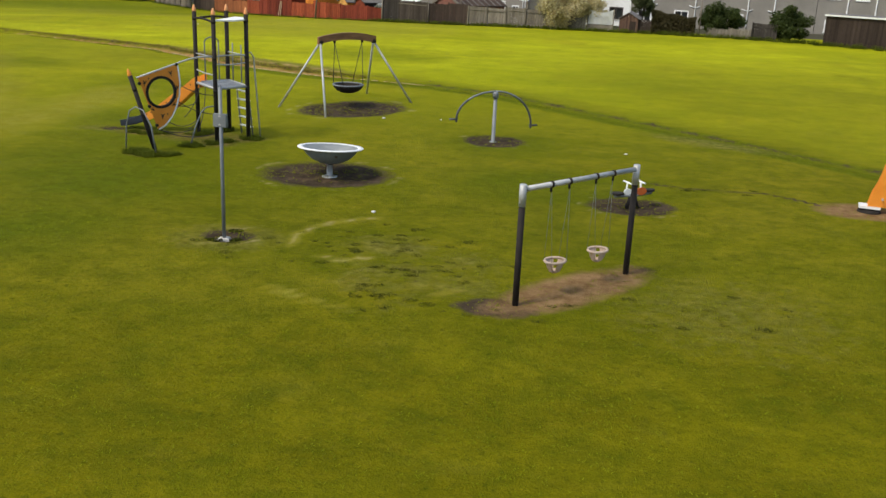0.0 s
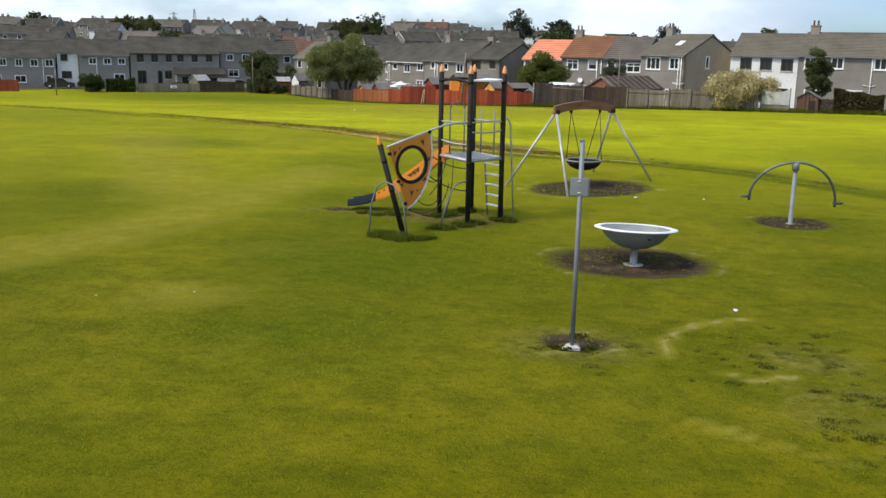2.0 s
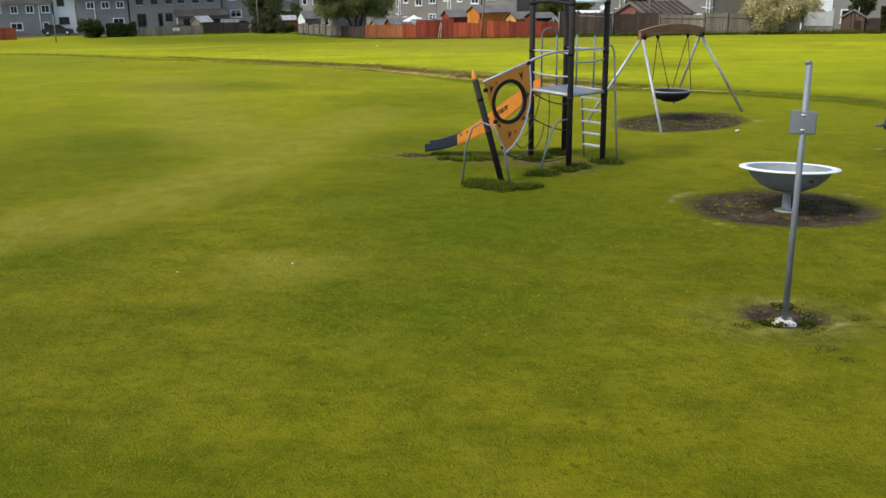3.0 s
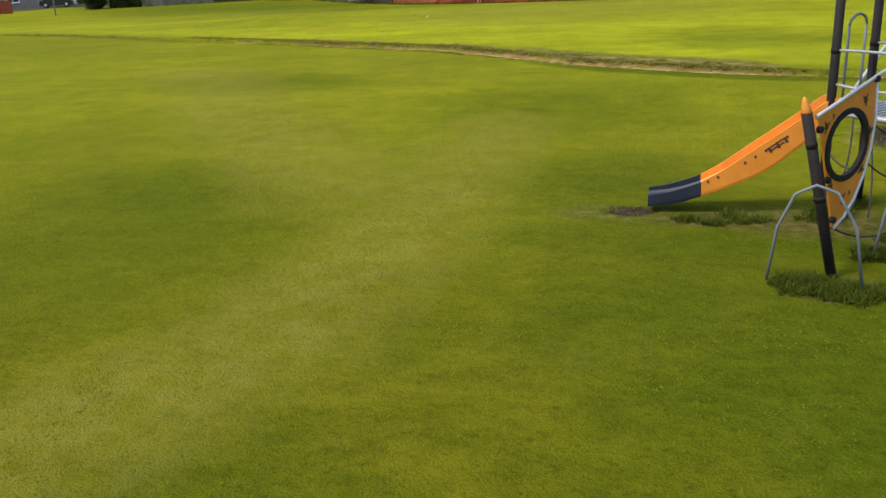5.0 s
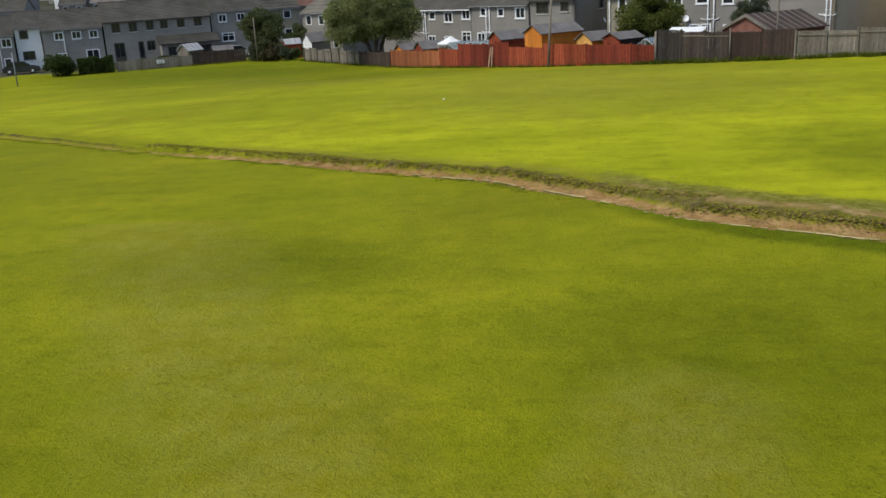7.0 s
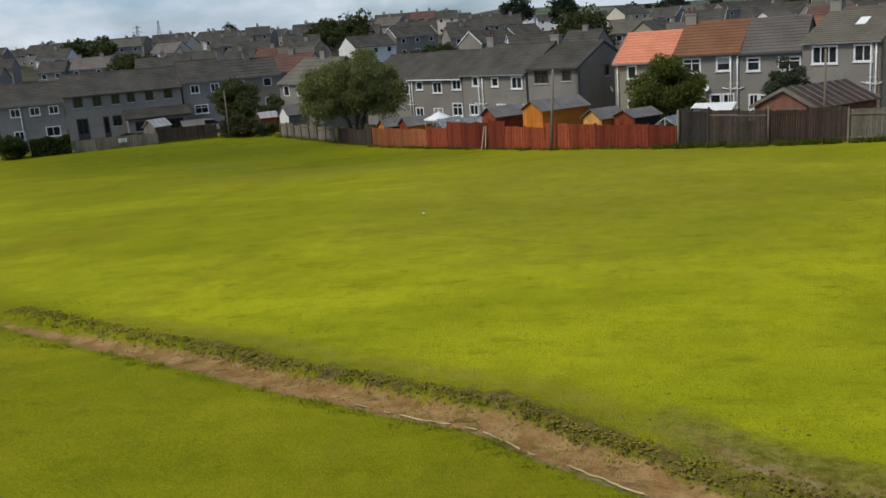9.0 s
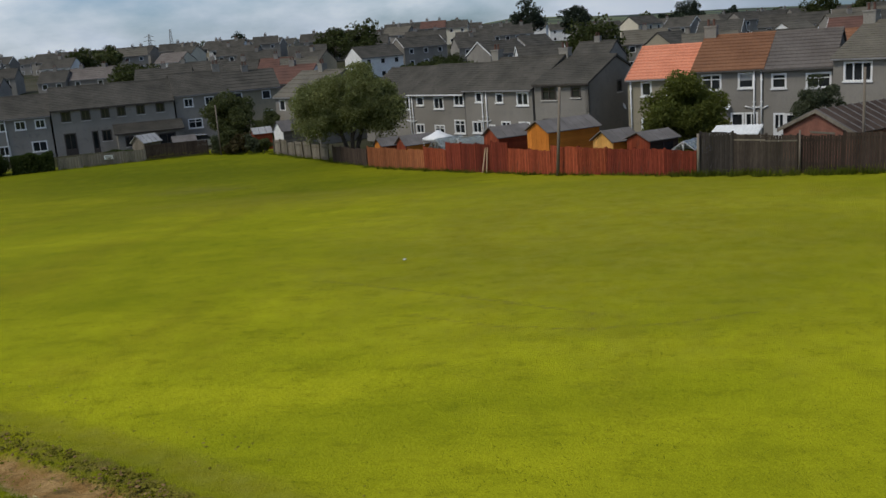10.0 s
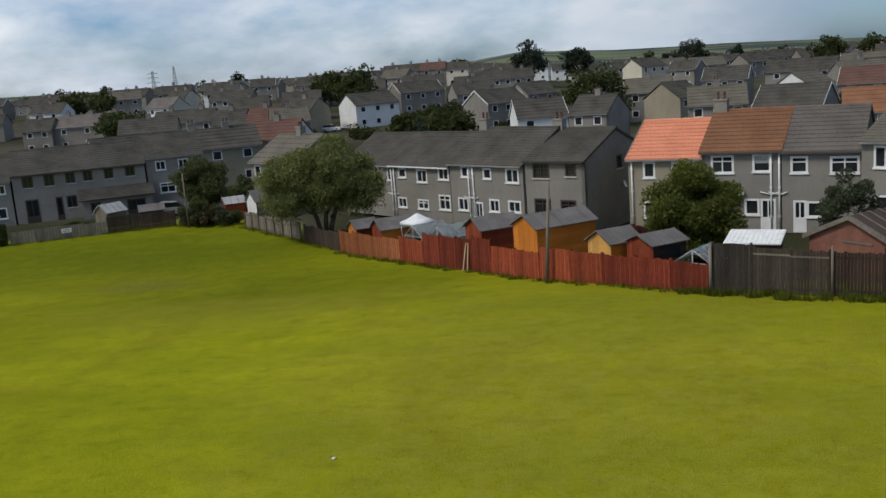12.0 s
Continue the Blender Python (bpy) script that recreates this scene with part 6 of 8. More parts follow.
def willow(x, y):
    """A broad crown in three humps, built of leafy boughs that droop at their rims."""
    rng = np.random.default_rng(3)
    t = thing("tree", "large spreading willow-like tree with drooping foliage", "tree", (x, y, ground_height(x, y)))
    lobes = (((0.7, 0.2, 5.3), (2.6, 2.7, 2.6), 54), ((-2.6, 0.5, 4.7), (1.9, 2.2, 2.0), 36), ((2.8, -0.3, 4.4), (1.5, 2.1, 1.9), 32), ((0.9, 0.0, 3.5), (2.6, 2.3, 1.2), 34), ((-2.1, 0.2, 3.2), (1.9, 2.1, 1.1), 22))
    bm = bmesh.new()
    for lean in ((-0.5, 0.1), (0.15, -0.1), (0.6, 0.2)):
        tube(bm, [(lean[0] * 0.3, lean[1] * 0.3, -0.2), (lean[0], lean[1], 1.4), (lean[0] * 2.6, lean[1] * 2.2, 4.2)], 0.24, 9, 0.12)
    pts, sizes = [], []
    for (cx, cy, cz), (rx, ry, rz), n in lobes:
        for k in range(n):
            d = rng.normal(size=3)
            d[2] = abs(d[2]) - 0.45
            d /= np.linalg.norm(d)
            r = rng.uniform(0.6, 1.1)
            tip = np.array((cx + d[0] * rx * r, cy + d[1] * ry * r, cz + d[2] * rz * r))
            if k % 5 == 0:
                tube(bm, [(cx * 0.2, cy * 0.2, 1.8), (cx * 0.7, cy * 0.7, cz * 0.8), tuple(tip)], 0.08, 6, 0.015)
            wide, m = rng.uniform(0.55, 1.15), rng.integers(520, 760)
            a, q = rng.uniform(0, math.tau, m), np.sqrt(rng.uniform(0, 1, m))
            fall = rng.uniform(0, 1, m) ** 1.6 * rng.uniform(0.5, 1.5) * (0.35 + 0.65 * q)
            clump = np.stack([wide * q * np.cos(a), wide * q * np.sin(a), 0.4 * wide * (1 - q * q) - fall], 1) + rng.normal(0, 0.14, (m, 3)) + tip
            clump[:, 2] = np.maximum(clump[:, 2], 1.45 - 0.14 * abs(tip[0] - 0.3) + rng.uniform(0, 0.9, m))
            pts.append(clump)
            sizes.append(0.10 * rng.uniform(0.6, 1.3, m))
    part("trunk", bm, M["bark"], t)
    quad_mesh("crown", np.concatenate(pts), np.concatenate(sizes), M["leaf_willow"], t, 4, droop=0.25, kind="stuff", long=1.9)
    return t


def hedge(x0, y0, x1, y1, height, thick, mat, label, seed=0, leaves=5000, leaf=0.13, name="hedge"):
    rng = np.random.default_rng(seed)
    ln = math.hypot(x1 - x0, y1 - y0)
    z = min(ground_height(x0, y0), ground_height(x1, y1))
    t = thing(name, label, name, (x0, y0, z), math.degrees(math.atan2(y1 - y0, x1 - x0)))
    u, v, w = rng.uniform(0, 1, (3, leaves))
    top = height * (0.85 + 0.25 * np.array([noise.noise((a * ln * 0.8, seed, 0.3)) for a in u]))
    shell = rng.uniform(0, 1, leaves) < 0.6
    w = np.where(shell, 1 - (1 - w) * 0.2, w)
    bulge = np.sqrt(np.clip(1 - (w * 0.9) ** 4, 0.1, 1))
    pts = np.stack([u * ln, (v - 0.5) * thick * bulge, w * top], 1)
    quad_mesh("foliage", pts, leaf * rng.uniform(0.6, 1.3, leaves), M[mat], t, seed, kind="stuff")
    bm = bmesh.new()
    for i in range(max(2, int(ln / 0.8))):
        px = (i + 0.5) * ln / max(2, int(ln / 0.8))
        tube(bm, [(px, 0, -0.1), (px + 0.1, 0.05, height * 0.75)], 0.04, 5, 0.015)
    part("brushwood", bm, M["bark"], t)
    return t


willow(-29.9, 119.8)
tree(-4.9, 101.0, 5.3, 2.5, "leaf_garden", "dense rounded olive-green garden tree", 5, 34000, 0.11, 0.2, 0.06, 0.0, 0.85, clumps=60, uneven=0.16)
tree(1.85, 97.0, 4.4, 1.2, "leaf_grey", "slim grey-green garden tree beside the garage", 7, 13000, 0.08, 0.1, 0.2, clumps=40, uneven=0.25)
tree(-46.6, 139.0, 5.4, 2.6, "leaf_olive", "bushy dull green tree before the terrace", 9, 14000, 0.17, 0.2, 0.12, clumps=44)
tree(-42.2, 138.5, 3.6, 1.4, "leaf_olive", "bushy dull green shrub beside the terrace", 10, 5000, 0.17, 0.12, 0.08, clumps=26, name="shrub")
tree(18.7, 88.3, 5.2, 1.2, "leaf_olive", "upright olive-green garden tree behind the low fence", 12, 15000, 0.085, 0.10, 0.14, clumps=46, uneven=0.2)
tree(11.2, 85.6, 3.15, 2.35, "leaf_bloom", "wide shrub covered in cream blossom, hanging over the fence", 14, 16000, 0.12, 0.12, 0.12, 0.3, clumps=50, name="shrub", uneven=0.35)
tree(13.6, 85.3, 2.75, 1.35, "leaf_bloom", "low end of the cream-blossomed shrub", 15, 5500, 0.12, 0.08, 0.22, clumps=26, name="shrub")
tree(24.3, 82.2, 2.7, 1.6, "leaf_hedge", "rounded green bush behind the low fence", 16, 12000, 0.11, 0.08, 0.0, clumps=40, name="bush", uneven=0.3)
hedge(-8.4, 103.4, -6.2, 101.6, 2.0, 1.3, "leaf_maroon", "maroon-leaved garden shrub behind the sheds", 24, 4000, 0.1, name="shrub")
tree(29.3, 79.0, 2.6, 1.5, "leaf_hedge", "rounded green bush beside the dark outbuilding", 161, 12000, 0.11, 0.08, 0.0, clumps=40, name="bush", uneven=0.3)
tree(-66.0, 125.4, 2.2, 1.5, "leaf_hedge", "rounded dark shrub beside the field", 17, 9000, 0.13, 0.06, 0.0, clumps=30, name="shrub")
hedge(-59.0, 129.6, -54.6, 131.9, 1.2, 1.2, "leaf_hedge", "low dark hedge behind the boundary fence", 18, 7000, 0.16)
for k, (sx, sy, sh, sr) in enumerate(((-46.2, 132.9, 1.9, 0.9), (-45.0, 132.6, 2.5, 0.9), (-43.6, 132.2, 2.0, 1.0), (-42.3, 131.8, 1.7, 0.9), (-41.1, 131.5, 1.3, 0.7), (-44.2, 131.6, 1.1, 0.8))):
    tree(sx, sy, sh, sr, ("leaf_grey", "leaf_olive", "leaf_brown")[k % 3], "overgrown grey-green shrub on the field boundary", 200 + k, 2600, 0.12, 0.05, 0.0, 0.1, clumps=18, name="shrub", uneven=0.6)
hedge(-64.4, 126.2, -61.0, 127.7, 2.0, 1.5, "leaf_hedge", "dark clipped hedge beside the field", 20, 12000, 0.17)
hedge(18.65, 83.0, 22.2, 82.0, 2.0, 1.3, "leaf_brown", "clipped brown hedge along the field", 21, 22000, 0.13)
hedge(-22.0, 111.5, -13.0, 103.4, 1.3, 1.2, "leaf_dark", "low garden shrubs behind the fence", 22, 5000)
hedge(-7.0, 103.6, -1.5, 99.8, 1.6, 1.0, "leaf_olive", "garden shrubs behind the fence", 23, 3000)


def far_trees():
    rng = random.Random(5)
    spots = [(-54.5, 262, 11, 5), (-4.0, 210, 9.5, 5.0), (-16.0, 330, 13, 4.5), (-2.0, 330, 12, 4.0), (-98.0, 232, 7, 5), (-36, 215, 3.5, 4), (-30, 212, 3.5, 5), (-33.0, 225, 4, 4), (45, 420, 14, 5), (-70, 300, 9, 5), (110, 250, 10, 4), (60, 300, 12, 4)]
    for k, (x, y, h, s) in enumerate(spots):
        tree(x, y, h, s, "leaf_conifer" if k in (2, 3, 8) else "leaf_dark", "dark tree among the houses of the estate", 40 + k, 3500, 0.45, 0.25, 0.15, clumps=34)
    for k in range(46):
        y = rng.uniform(152, 300)
        x = rng.uniform(-0.50, 0.25) * y - 6
        tree(x, y, rng.uniform(2.0, 4.2), rng.uniform(1.2, 2.8), rng.choice(("leaf_dark", "leaf_conifer", "leaf_olive")), "dark garden bush among the houses of the estate", 180 + k, 1400, 0.26, 0.1, 0.0, clumps=18, name="bush", uneven=0.4)
    for k in range(34):
        y = rng.uniform(300, 560)
        x = rng.uniform(-0.55, 0.42) * y - 10
        tree(x, y, rng.uniform(6, 11), rng.uniform(2.5, 4.5), rng.choice(("leaf_dark", "leaf_conifer", "leaf_olive")), "distant tree among the houses", 80 + k, 900, 0.7, 0.25, 0.15, clumps=20)


far_trees()


# ---- the playground ----
def arc_points(c, u, v, a0, a1, n=14):
    """Points on an oval arc round c, spanned by the vectors u and v, angles in degrees."""
    c, u, v = Vector(c), Vector(u), Vector(v)
    return [c + math.cos(radians(a0 + (a1 - a0) * i / n)) * u + math.sin(radians(a0 + (a1 - a0) * i / n)) * v for i in range(n + 1)]


POST_A, POST_B, POST_C, POST_K = (-6.02, 28.12), (-6.92, 29.32), (-5.2, 28.95), (-6.1, 30.15)
DECK = 1.72


def play_tower():
    g = thing("climbing_tower", "black-posted climbing tower with an orange slide, panel and steel rails", "climbing frame", (-6.06, 29.13, 0))
    off = Vector((6.06, -29.13, 0))

    def L(p, z=None):
        q = Vector((p[0], p[1], p[2] if z is None else z))
        return q + off

    for p in (POST_A, POST_B, POST_C, POST_K):
        bm = bmesh.new()
        tube(bm, [L(p, -0.3), L(p, 3.93)], 0.068, 14)
        for z in (DECK - 0.1, 2.62, 3.72):
            tube(bm, [L(p, z - 0.04), L(p, z + 0.04)], 0.074, 14)
        post = part("post", bm, M["black"], g)
        bm = bmesh.new()
        lathe(bm, [(0.066, 0), (0.068, 0.03), (0.058, 0.09), (0.032, 0.17), (0.012, 0.21)], 12, L(p, 3.932))
        part("cap", bm, M["cap"], post, "pale orange pointed cap")
    # deck of pressed steel slats on four bearers
    pa, pb, pc, pk = (L(q, 0) for q in (POST_A, POST_B, POST_C, POST_K))
    bm = bmesh.new()
    for k in (0.02, 0.34, 0.66, 0.98):
        q0, q1 = pa.lerp(pc, k), pb.lerp(pk, k)
        tube(bm, [q0 + Vector((0, 0, DECK - 0.058)), q1 + Vector((0, 0, DECK - 0.058))], 0.022, 6)
    deck = part("deck", bm, M["deck"], g, "light slotted steel deck")
    for k in range(15):
        u, v = (k + 0.15) / 15, (k + 0.72) / 15
        quad = (pa.lerp(pb, u), pa.lerp(pb, v), pc.lerp(pk, v), pc.lerp(pk, u))
        bm = bmesh.new()
        prism(bm, [tuple(q[:2]) for q in quad], DECK - 0.035, DECK, axis=2)
        part("slat", bm, M["deck"], deck)
    bm = bmesh.new()
    ring = [POST_A, POST_C, POST_K, POST_B, POST_A]
    for a, b in zip(ring, ring[1:]):
        tube(bm, [L(a, DECK - 0.03), L(b, DECK - 0.03)], 0.045, 8)
    part("deck_edge", bm, M["steel"], deck)
    # top ties and the white roof plate
    for a, b in ((POST_A, POST_B), (POST_B, POST_K)):
        bm = bmesh.new()
        tube(bm, bend(L(a, 3.70), L(b, 3.72), (0, 0, 0.05)), 0.035, 8)
        part("top_tie", bm, M["black"], g)
    bm = bmesh.new()
    prism(bm, [tuple(L(p, 0)[:2]) for p in (POST_A, (-5.45, 28.42), POST_C, (-5.3, 29.5), (-5.75, 29.9))], 3.74, 3.78, axis=2)
    part("roof_plate", bm, M["white"], g, "white roof plate")
    # guard bars
    for a, b, zs in ((POST_A, POST_B, (2.12, 2.62)), (POST_A, POST_C, (2.45, 2.68)), (POST_K, POST_C, (2.62,))):
        for z in zs:
            bm = bmesh.new()
            tube(bm, bend(L(a, z), L(b, z), (0, 0, -0.04 if z < 2.5 else 0.02)), 0.021, 8)
            part("guard_bar", bm, M["steel"], g)
    for a, b in ((POST_B, POST_K), (POST_K, POST_C)):
        for k in (0.28, 0.72):
            p = Vector((*a, 0)).lerp(Vector((*b, 0)), k)
            bm = bmesh.new()
            tube(bm, [L(p, DECK), L(p, 2.95)], 0.021, 8)
            part("grab_pole", bm, M["steel_dull"], g)
        if a == POST_K:
            continue
        p, q = (Vector((*a, 0)).lerp(Vector((*b, 0)), k) for k in (0.28, 0.72))
        bm = bmesh.new()
        tube(bm, arc_points((L(p, 2.95) + L(q, 2.95)) / 2, (L(q, 0) - L(p, 0)) / 2, (0, 0, 0.16), 180, 0, 10), 0.021, 8)
        part("grab_arch", bm, M["steel_dull"], g)
    for p in (POST_C, POST_K):
        bm = bmesh.new()
        tube(bm, arc_points(L(p, 2.75), (0.02, 0, 0), (0, 0, 0.02), 0, 180, 3), 0.02, 6)
        part("bracket", bm, M["black"], g)
    # ladder up to the deck, between the back post and the corner post
    a, b = Vector((-5.72, 29.66, 0)), Vector((-5.26, 29.24, 0))
    for p in (a, b):
        bm = bmesh.new()
        tube(bm, [L(p + Vector((0.12, 0.12, 0)), -0.05), L(p, DECK)], 0.024, 8)
        part("ladder_rail", bm, M["steel_dull"], g)
    for i in range(5):
        z = 0.30 + 0.29 * i
        sh = Vector((0.12, 0.12, 0)) * (1 - z / DECK)
        bm = bmesh.new()
        d = (b - a).normalized()
        n = Vector((-d.y, d.x, 0))
        p, q = L(a + sh, z), L(b + sh, z)
        box(bm, (0, -0.05, -0.018), ((q - p).length, 0.05, 0.018), Matrix.Translation(p) @ pose(0, 0, 0, 0, 0, math.degrees(math.atan2(d.y, d.x))))
        part("ladder_rung", bm, M["rim"], g)
    # sliding pole beside the corner post
    bm = bmesh.new()
    tube(bm, [L((-5.2, 28.95), 2.72), L((-5.08, 29.0), 2.76), L((-5.0, 29.03), 2.6), L((-4.96, 29.06), 1.9), L((-4.84, 29.1), -0.05)], 0.024, 8)
    part("sliding_pole", bm, M["steel"], g)
    # leaning post with its orange panel
    base, top = Vector((-7.50, 26.56, 0)), Vector((-8.06, 26.35, 2.24))
    bm = bmesh.new()
    ext = (top - base).normalized()
    tube(bm, [L(base - ext * 0.3), L(top)], 0.068, 12)
    for k in (0.5, 0.82):
        m = base.lerp(top, k)
        tube(bm, [L(m - ext * 0.04), L(m + ext * 0.04)], 0.073, 12)
    post = part("leaning_post", bm, M["black"], g, "leaning black post")
    bm = bmesh.new()
    tip = Matrix.Translation(L(top)) @ ext.to_track_quat("Z", "Y").to_matrix().to_4x4()
    prof = [(0.060, 0), (0.064, 0.02), (0.056, 0.08), (0.034, 0.16), (0.010, 0.21)]
    lathe(bm, prof, 12)
    bmesh.ops.transform(bm, matrix=tip, verts=bm.verts[:])
    part("cap", bm, M["orange"], post, "orange pointed cap")
    # panel in its own upright plane: along d, and up
    d = Vector((0.743, 0.669, 0)).normalized()
    o = Vector((-7.70, 26.66, 0))
    plane = Matrix((( d.x, -d.y, 0, 0), (d.y, d.x, 0, 0), (0, 0, 1, 0), (0, 0, 0, 1)))
    plane = Matrix.Translation(L(o)) @ plane
    right = [(0.30, 0.60), (0.52, 0.72), (0.73, 0.94), (0.89, 1.22), (1.00, 1.57), (1.04, 1.98), (0.99, 2.49)]
    outline = [(-0.24, 2.15)] + [(-0.20 + 0.50 * k, 2.05 - 1.45 * k) for k in (0.0, 0.33, 0.66)] + right
    hole_c, hole_r = Vector((0.45, 1.70)), 0.42
    seg = 48

    def outer_at(ang):
        """Where a ray from the hole's middle meets the panel's outline."""
        dx, dz = math.cos(ang), math.sin(ang)
        best = 9.0
        for (ax, az), (bx, bz) in zip(outline, outline[1:] + outline[:1]):
            ex, ez = bx - ax, bz - az
            den = dx * ez - dz * ex
            if abs(den) < 1e-9:
                continue
            t = ((ax - hole_c.x) * ez - (az - hole_c.y) * ex) / den
            s = ((ax - hole_c.x) * dz - (az - hole_c.y) * dx) / den
            if t > 0 and -1e-6 <= s <= 1 + 1e-6:
                best = min(best, t)
        return hole_c.x + best * dx, hole_c.y + best * dz
    bm = bmesh.new()
    loops = []
    angles = sorted([k * math.tau / seg for k in range(seg)] + [math.atan2(z - hole_c.y, x - hole_c.x) % math.tau for x, z in outline])
    for yy in (-0.012, 0.012):
        inner = [bm.verts.new(plane @ Vector((hole_c.x + hole_r * math.cos(a), yy, hole_c.y + hole_r * math.sin(a)))) for a in angles]
        outer = [bm.verts.new(plane @ Vector((outer_at(a)[0], yy, outer_at(a)[1]))) for a in angles]
        loops.append((inner, outer))
    n = len(angles)
    for k in range(n):
        j = (k + 1) % n
        for inner, outer in loops:
            bm.faces.new((inner[k], inner[j], outer[j], outer[k]))
        for w in (0, 1):
            bm.faces.new((loops[0][w][k], loops[0][w][j], loops[1][w][j], loops[1][w][k]))
    panel = part("climbing_panel", bm, M["orange"], g, "orange sail-shaped panel with a round hole")
    bm = bmesh.new()
    rings = []
    for r, yy in ((0.405, -0.03), (0.485, -0.03), (0.485, 0.03), (0.405, 0.03)):
        rings.append([bm.verts.new(plane @ Vector((hole_c.x + r * math.cos(k * math.tau / seg), yy, hole_c.y + r * math.sin(k * math.tau / seg)))) for k in range(seg)])
    for q in range(4):
        for k in range(seg):
            bm.faces.new((rings[q][k], rings[q][(k + 1) % seg], rings[(q + 1) % 4][(k + 1) % seg], rings[(q + 1) % 4][k]))
    part("hole_rim", bm, M["black"], panel, "black ring round the hole")
    # small branching marks printed on the panel
    for cx, cz, sc, tw in ((-0.06, 2.00, 1, 10), (0.78, 2.24, 1, -15), (0.965, 1.80, 0.9, 20), (0.84, 1.30, 0.9, 60), (0.46, 0.97, 1, 5), (0.17, 1.20, 0.8, -40), (0.08, 2.12, 0.5, 0), (0.90, 1.50, 0.5, 40), (0.62, 1.02, 0.5, 0)):
        bm = bmesh.new()
        t = plane @ Matrix.Translation((cx, -0.016, cz)) @ pose(0, 0, 0, 0, tw, 0) @ Matrix.Scale(sc, 4)
        for lo, hi, rot in (((-0.013, -0.003, -0.08), (0.013, 0, 0.05), 0), ((-0.012, -0.003, 0.0), (0.012, 0, 0.09), 35), ((-0.012, -0.003, 0.0), (0.012, 0, 0.09), -35), ((-0.04, -0.003, -0.02), (0.04, 0, 0.012), 0)):
            box(bm, lo, hi, t @ pose(0, 0, 0, 0, rot, 0))
        part("printed_mark", bm, M["graphic"], panel)
    # steel edge tubes: the top rail runs on to the tower, the lower one follows the curve
    bm = bmesh.new()
    rail = [plane @ Vector(p) for p in ((-0.30, -0.02, 2.17), (0.35, -0.02, 2.35), (0.98, -0.02, 2.53), (1.40, -0.02, 2.64), (1.75, -0.02, 2.69))] + [L(POST_A, 2.69)]
    tube(bm, rail, 0.027, 8)
    part("top_rail", bm, M["steel"], panel)
    bm = bmesh.new()
    tube(bm, [plane @ Vector((x + 0.03, 0, z - 0.02)) for x, z in right], 0.026, 8)
    part("edge_tube", bm, M["rim"], panel)
    for x, z in ((0.96, 2.50), (-0.22, 2.0), (0.05, 1.3), (0.26, 0.72)):
        bm = bmesh.new()
        lathe(bm, [(0.045, -0.03), (0.045, 0.03)], 10)
        bmesh.ops.transform(bm, matrix=plane @ Matrix.Translation((x, -0.03, z)) @ pose(0, 0, 0, 90, 0, 0), verts=bm.verts[:])
        part("clamp", bm, M["black"], panel)
    # step hoops
    for pts in (
        [(-8.36, 26.48, -0.05), (-8.28, 26.42, 0.75), (-8.12, 26.30, 1.22), (-7.90, 26.20, 1.36), (-7.66, 26.12, 1.28), (-7.42, 26.03, 0.85), (-7.28, 25.96, -0.05)],
        [(-6.70, 27.46, -0.05), (-6.55, 27.60, 0.55), (-6.40, 27.76, 1.0), (-6.27, 27.90, 1.14), (-6.03, 28.11, 1.16)],
    ):
        bm = bmesh.new()
        tube(bm, [L(p) for p in pts], 0.021, 8)
        part("step_hoop", bm, M["steel_dull"], g)
    # rope net between the panel and the tower
    for a, b, sag in (((0.30, 0.60), POST_B + (0.25,), -0.15), ((0.62, 0.82), POST_B + (0.5,), -0.2), ((0.92, 1.30), POST_B + (1.1,), -0.12), ((0.30, 0.60), POST_A + (0.3,), -0.18), ((1.04, 1.9), POST_A + (1.5,), -0.1), ((0.95, 1.4), POST_A + (0.9,), -0.1)):
        bm = bmesh.new()
        tube(bm, bend(plane @ Vector((a[0], 0, a[1])), L(b), (0, 0, sag)), 0.013, 6)
        part("rope", bm, M["rope"], g)
    for p, q in (((-6.9, 28.1, 0.4), (-6.6, 28.7, 1.0)), ((-6.6, 28.1, 0.35), (-6.5, 28.75, 1.65)), ((-7.05, 28.2, 0.75), (-6.7, 28.9, 1.68))):
        bm = bmesh.new()
        tube(bm, bend(L(p), L(q), (0.05, 0, -0.1)), 0.013, 6)
        part("rope", bm, M["rope"], g)
    # slide: an open chute with raised sides, orange above, dark at the run-out
    start, sd = Vector((-6.74, 29.52, 0)), Vector((-0.992, 0.125, 0)).normalized()
    sn = Vector((-sd.y, sd.x, 0))

    def bed(s):
        return float(np.interp(s, (0, 0.16, 0.3, 0.5, 0.75, 1.0, 1.25, 1.5, 1.75, 2.0, 2.25, 2.5, 2.75, 2.95), (DECK - 0.03, 1.67, 1.57, 1.41, 1.22, 1.03, 0.86, 0.70, 0.55, 0.42, 0.325, 0.26, 0.225, 0.21)))

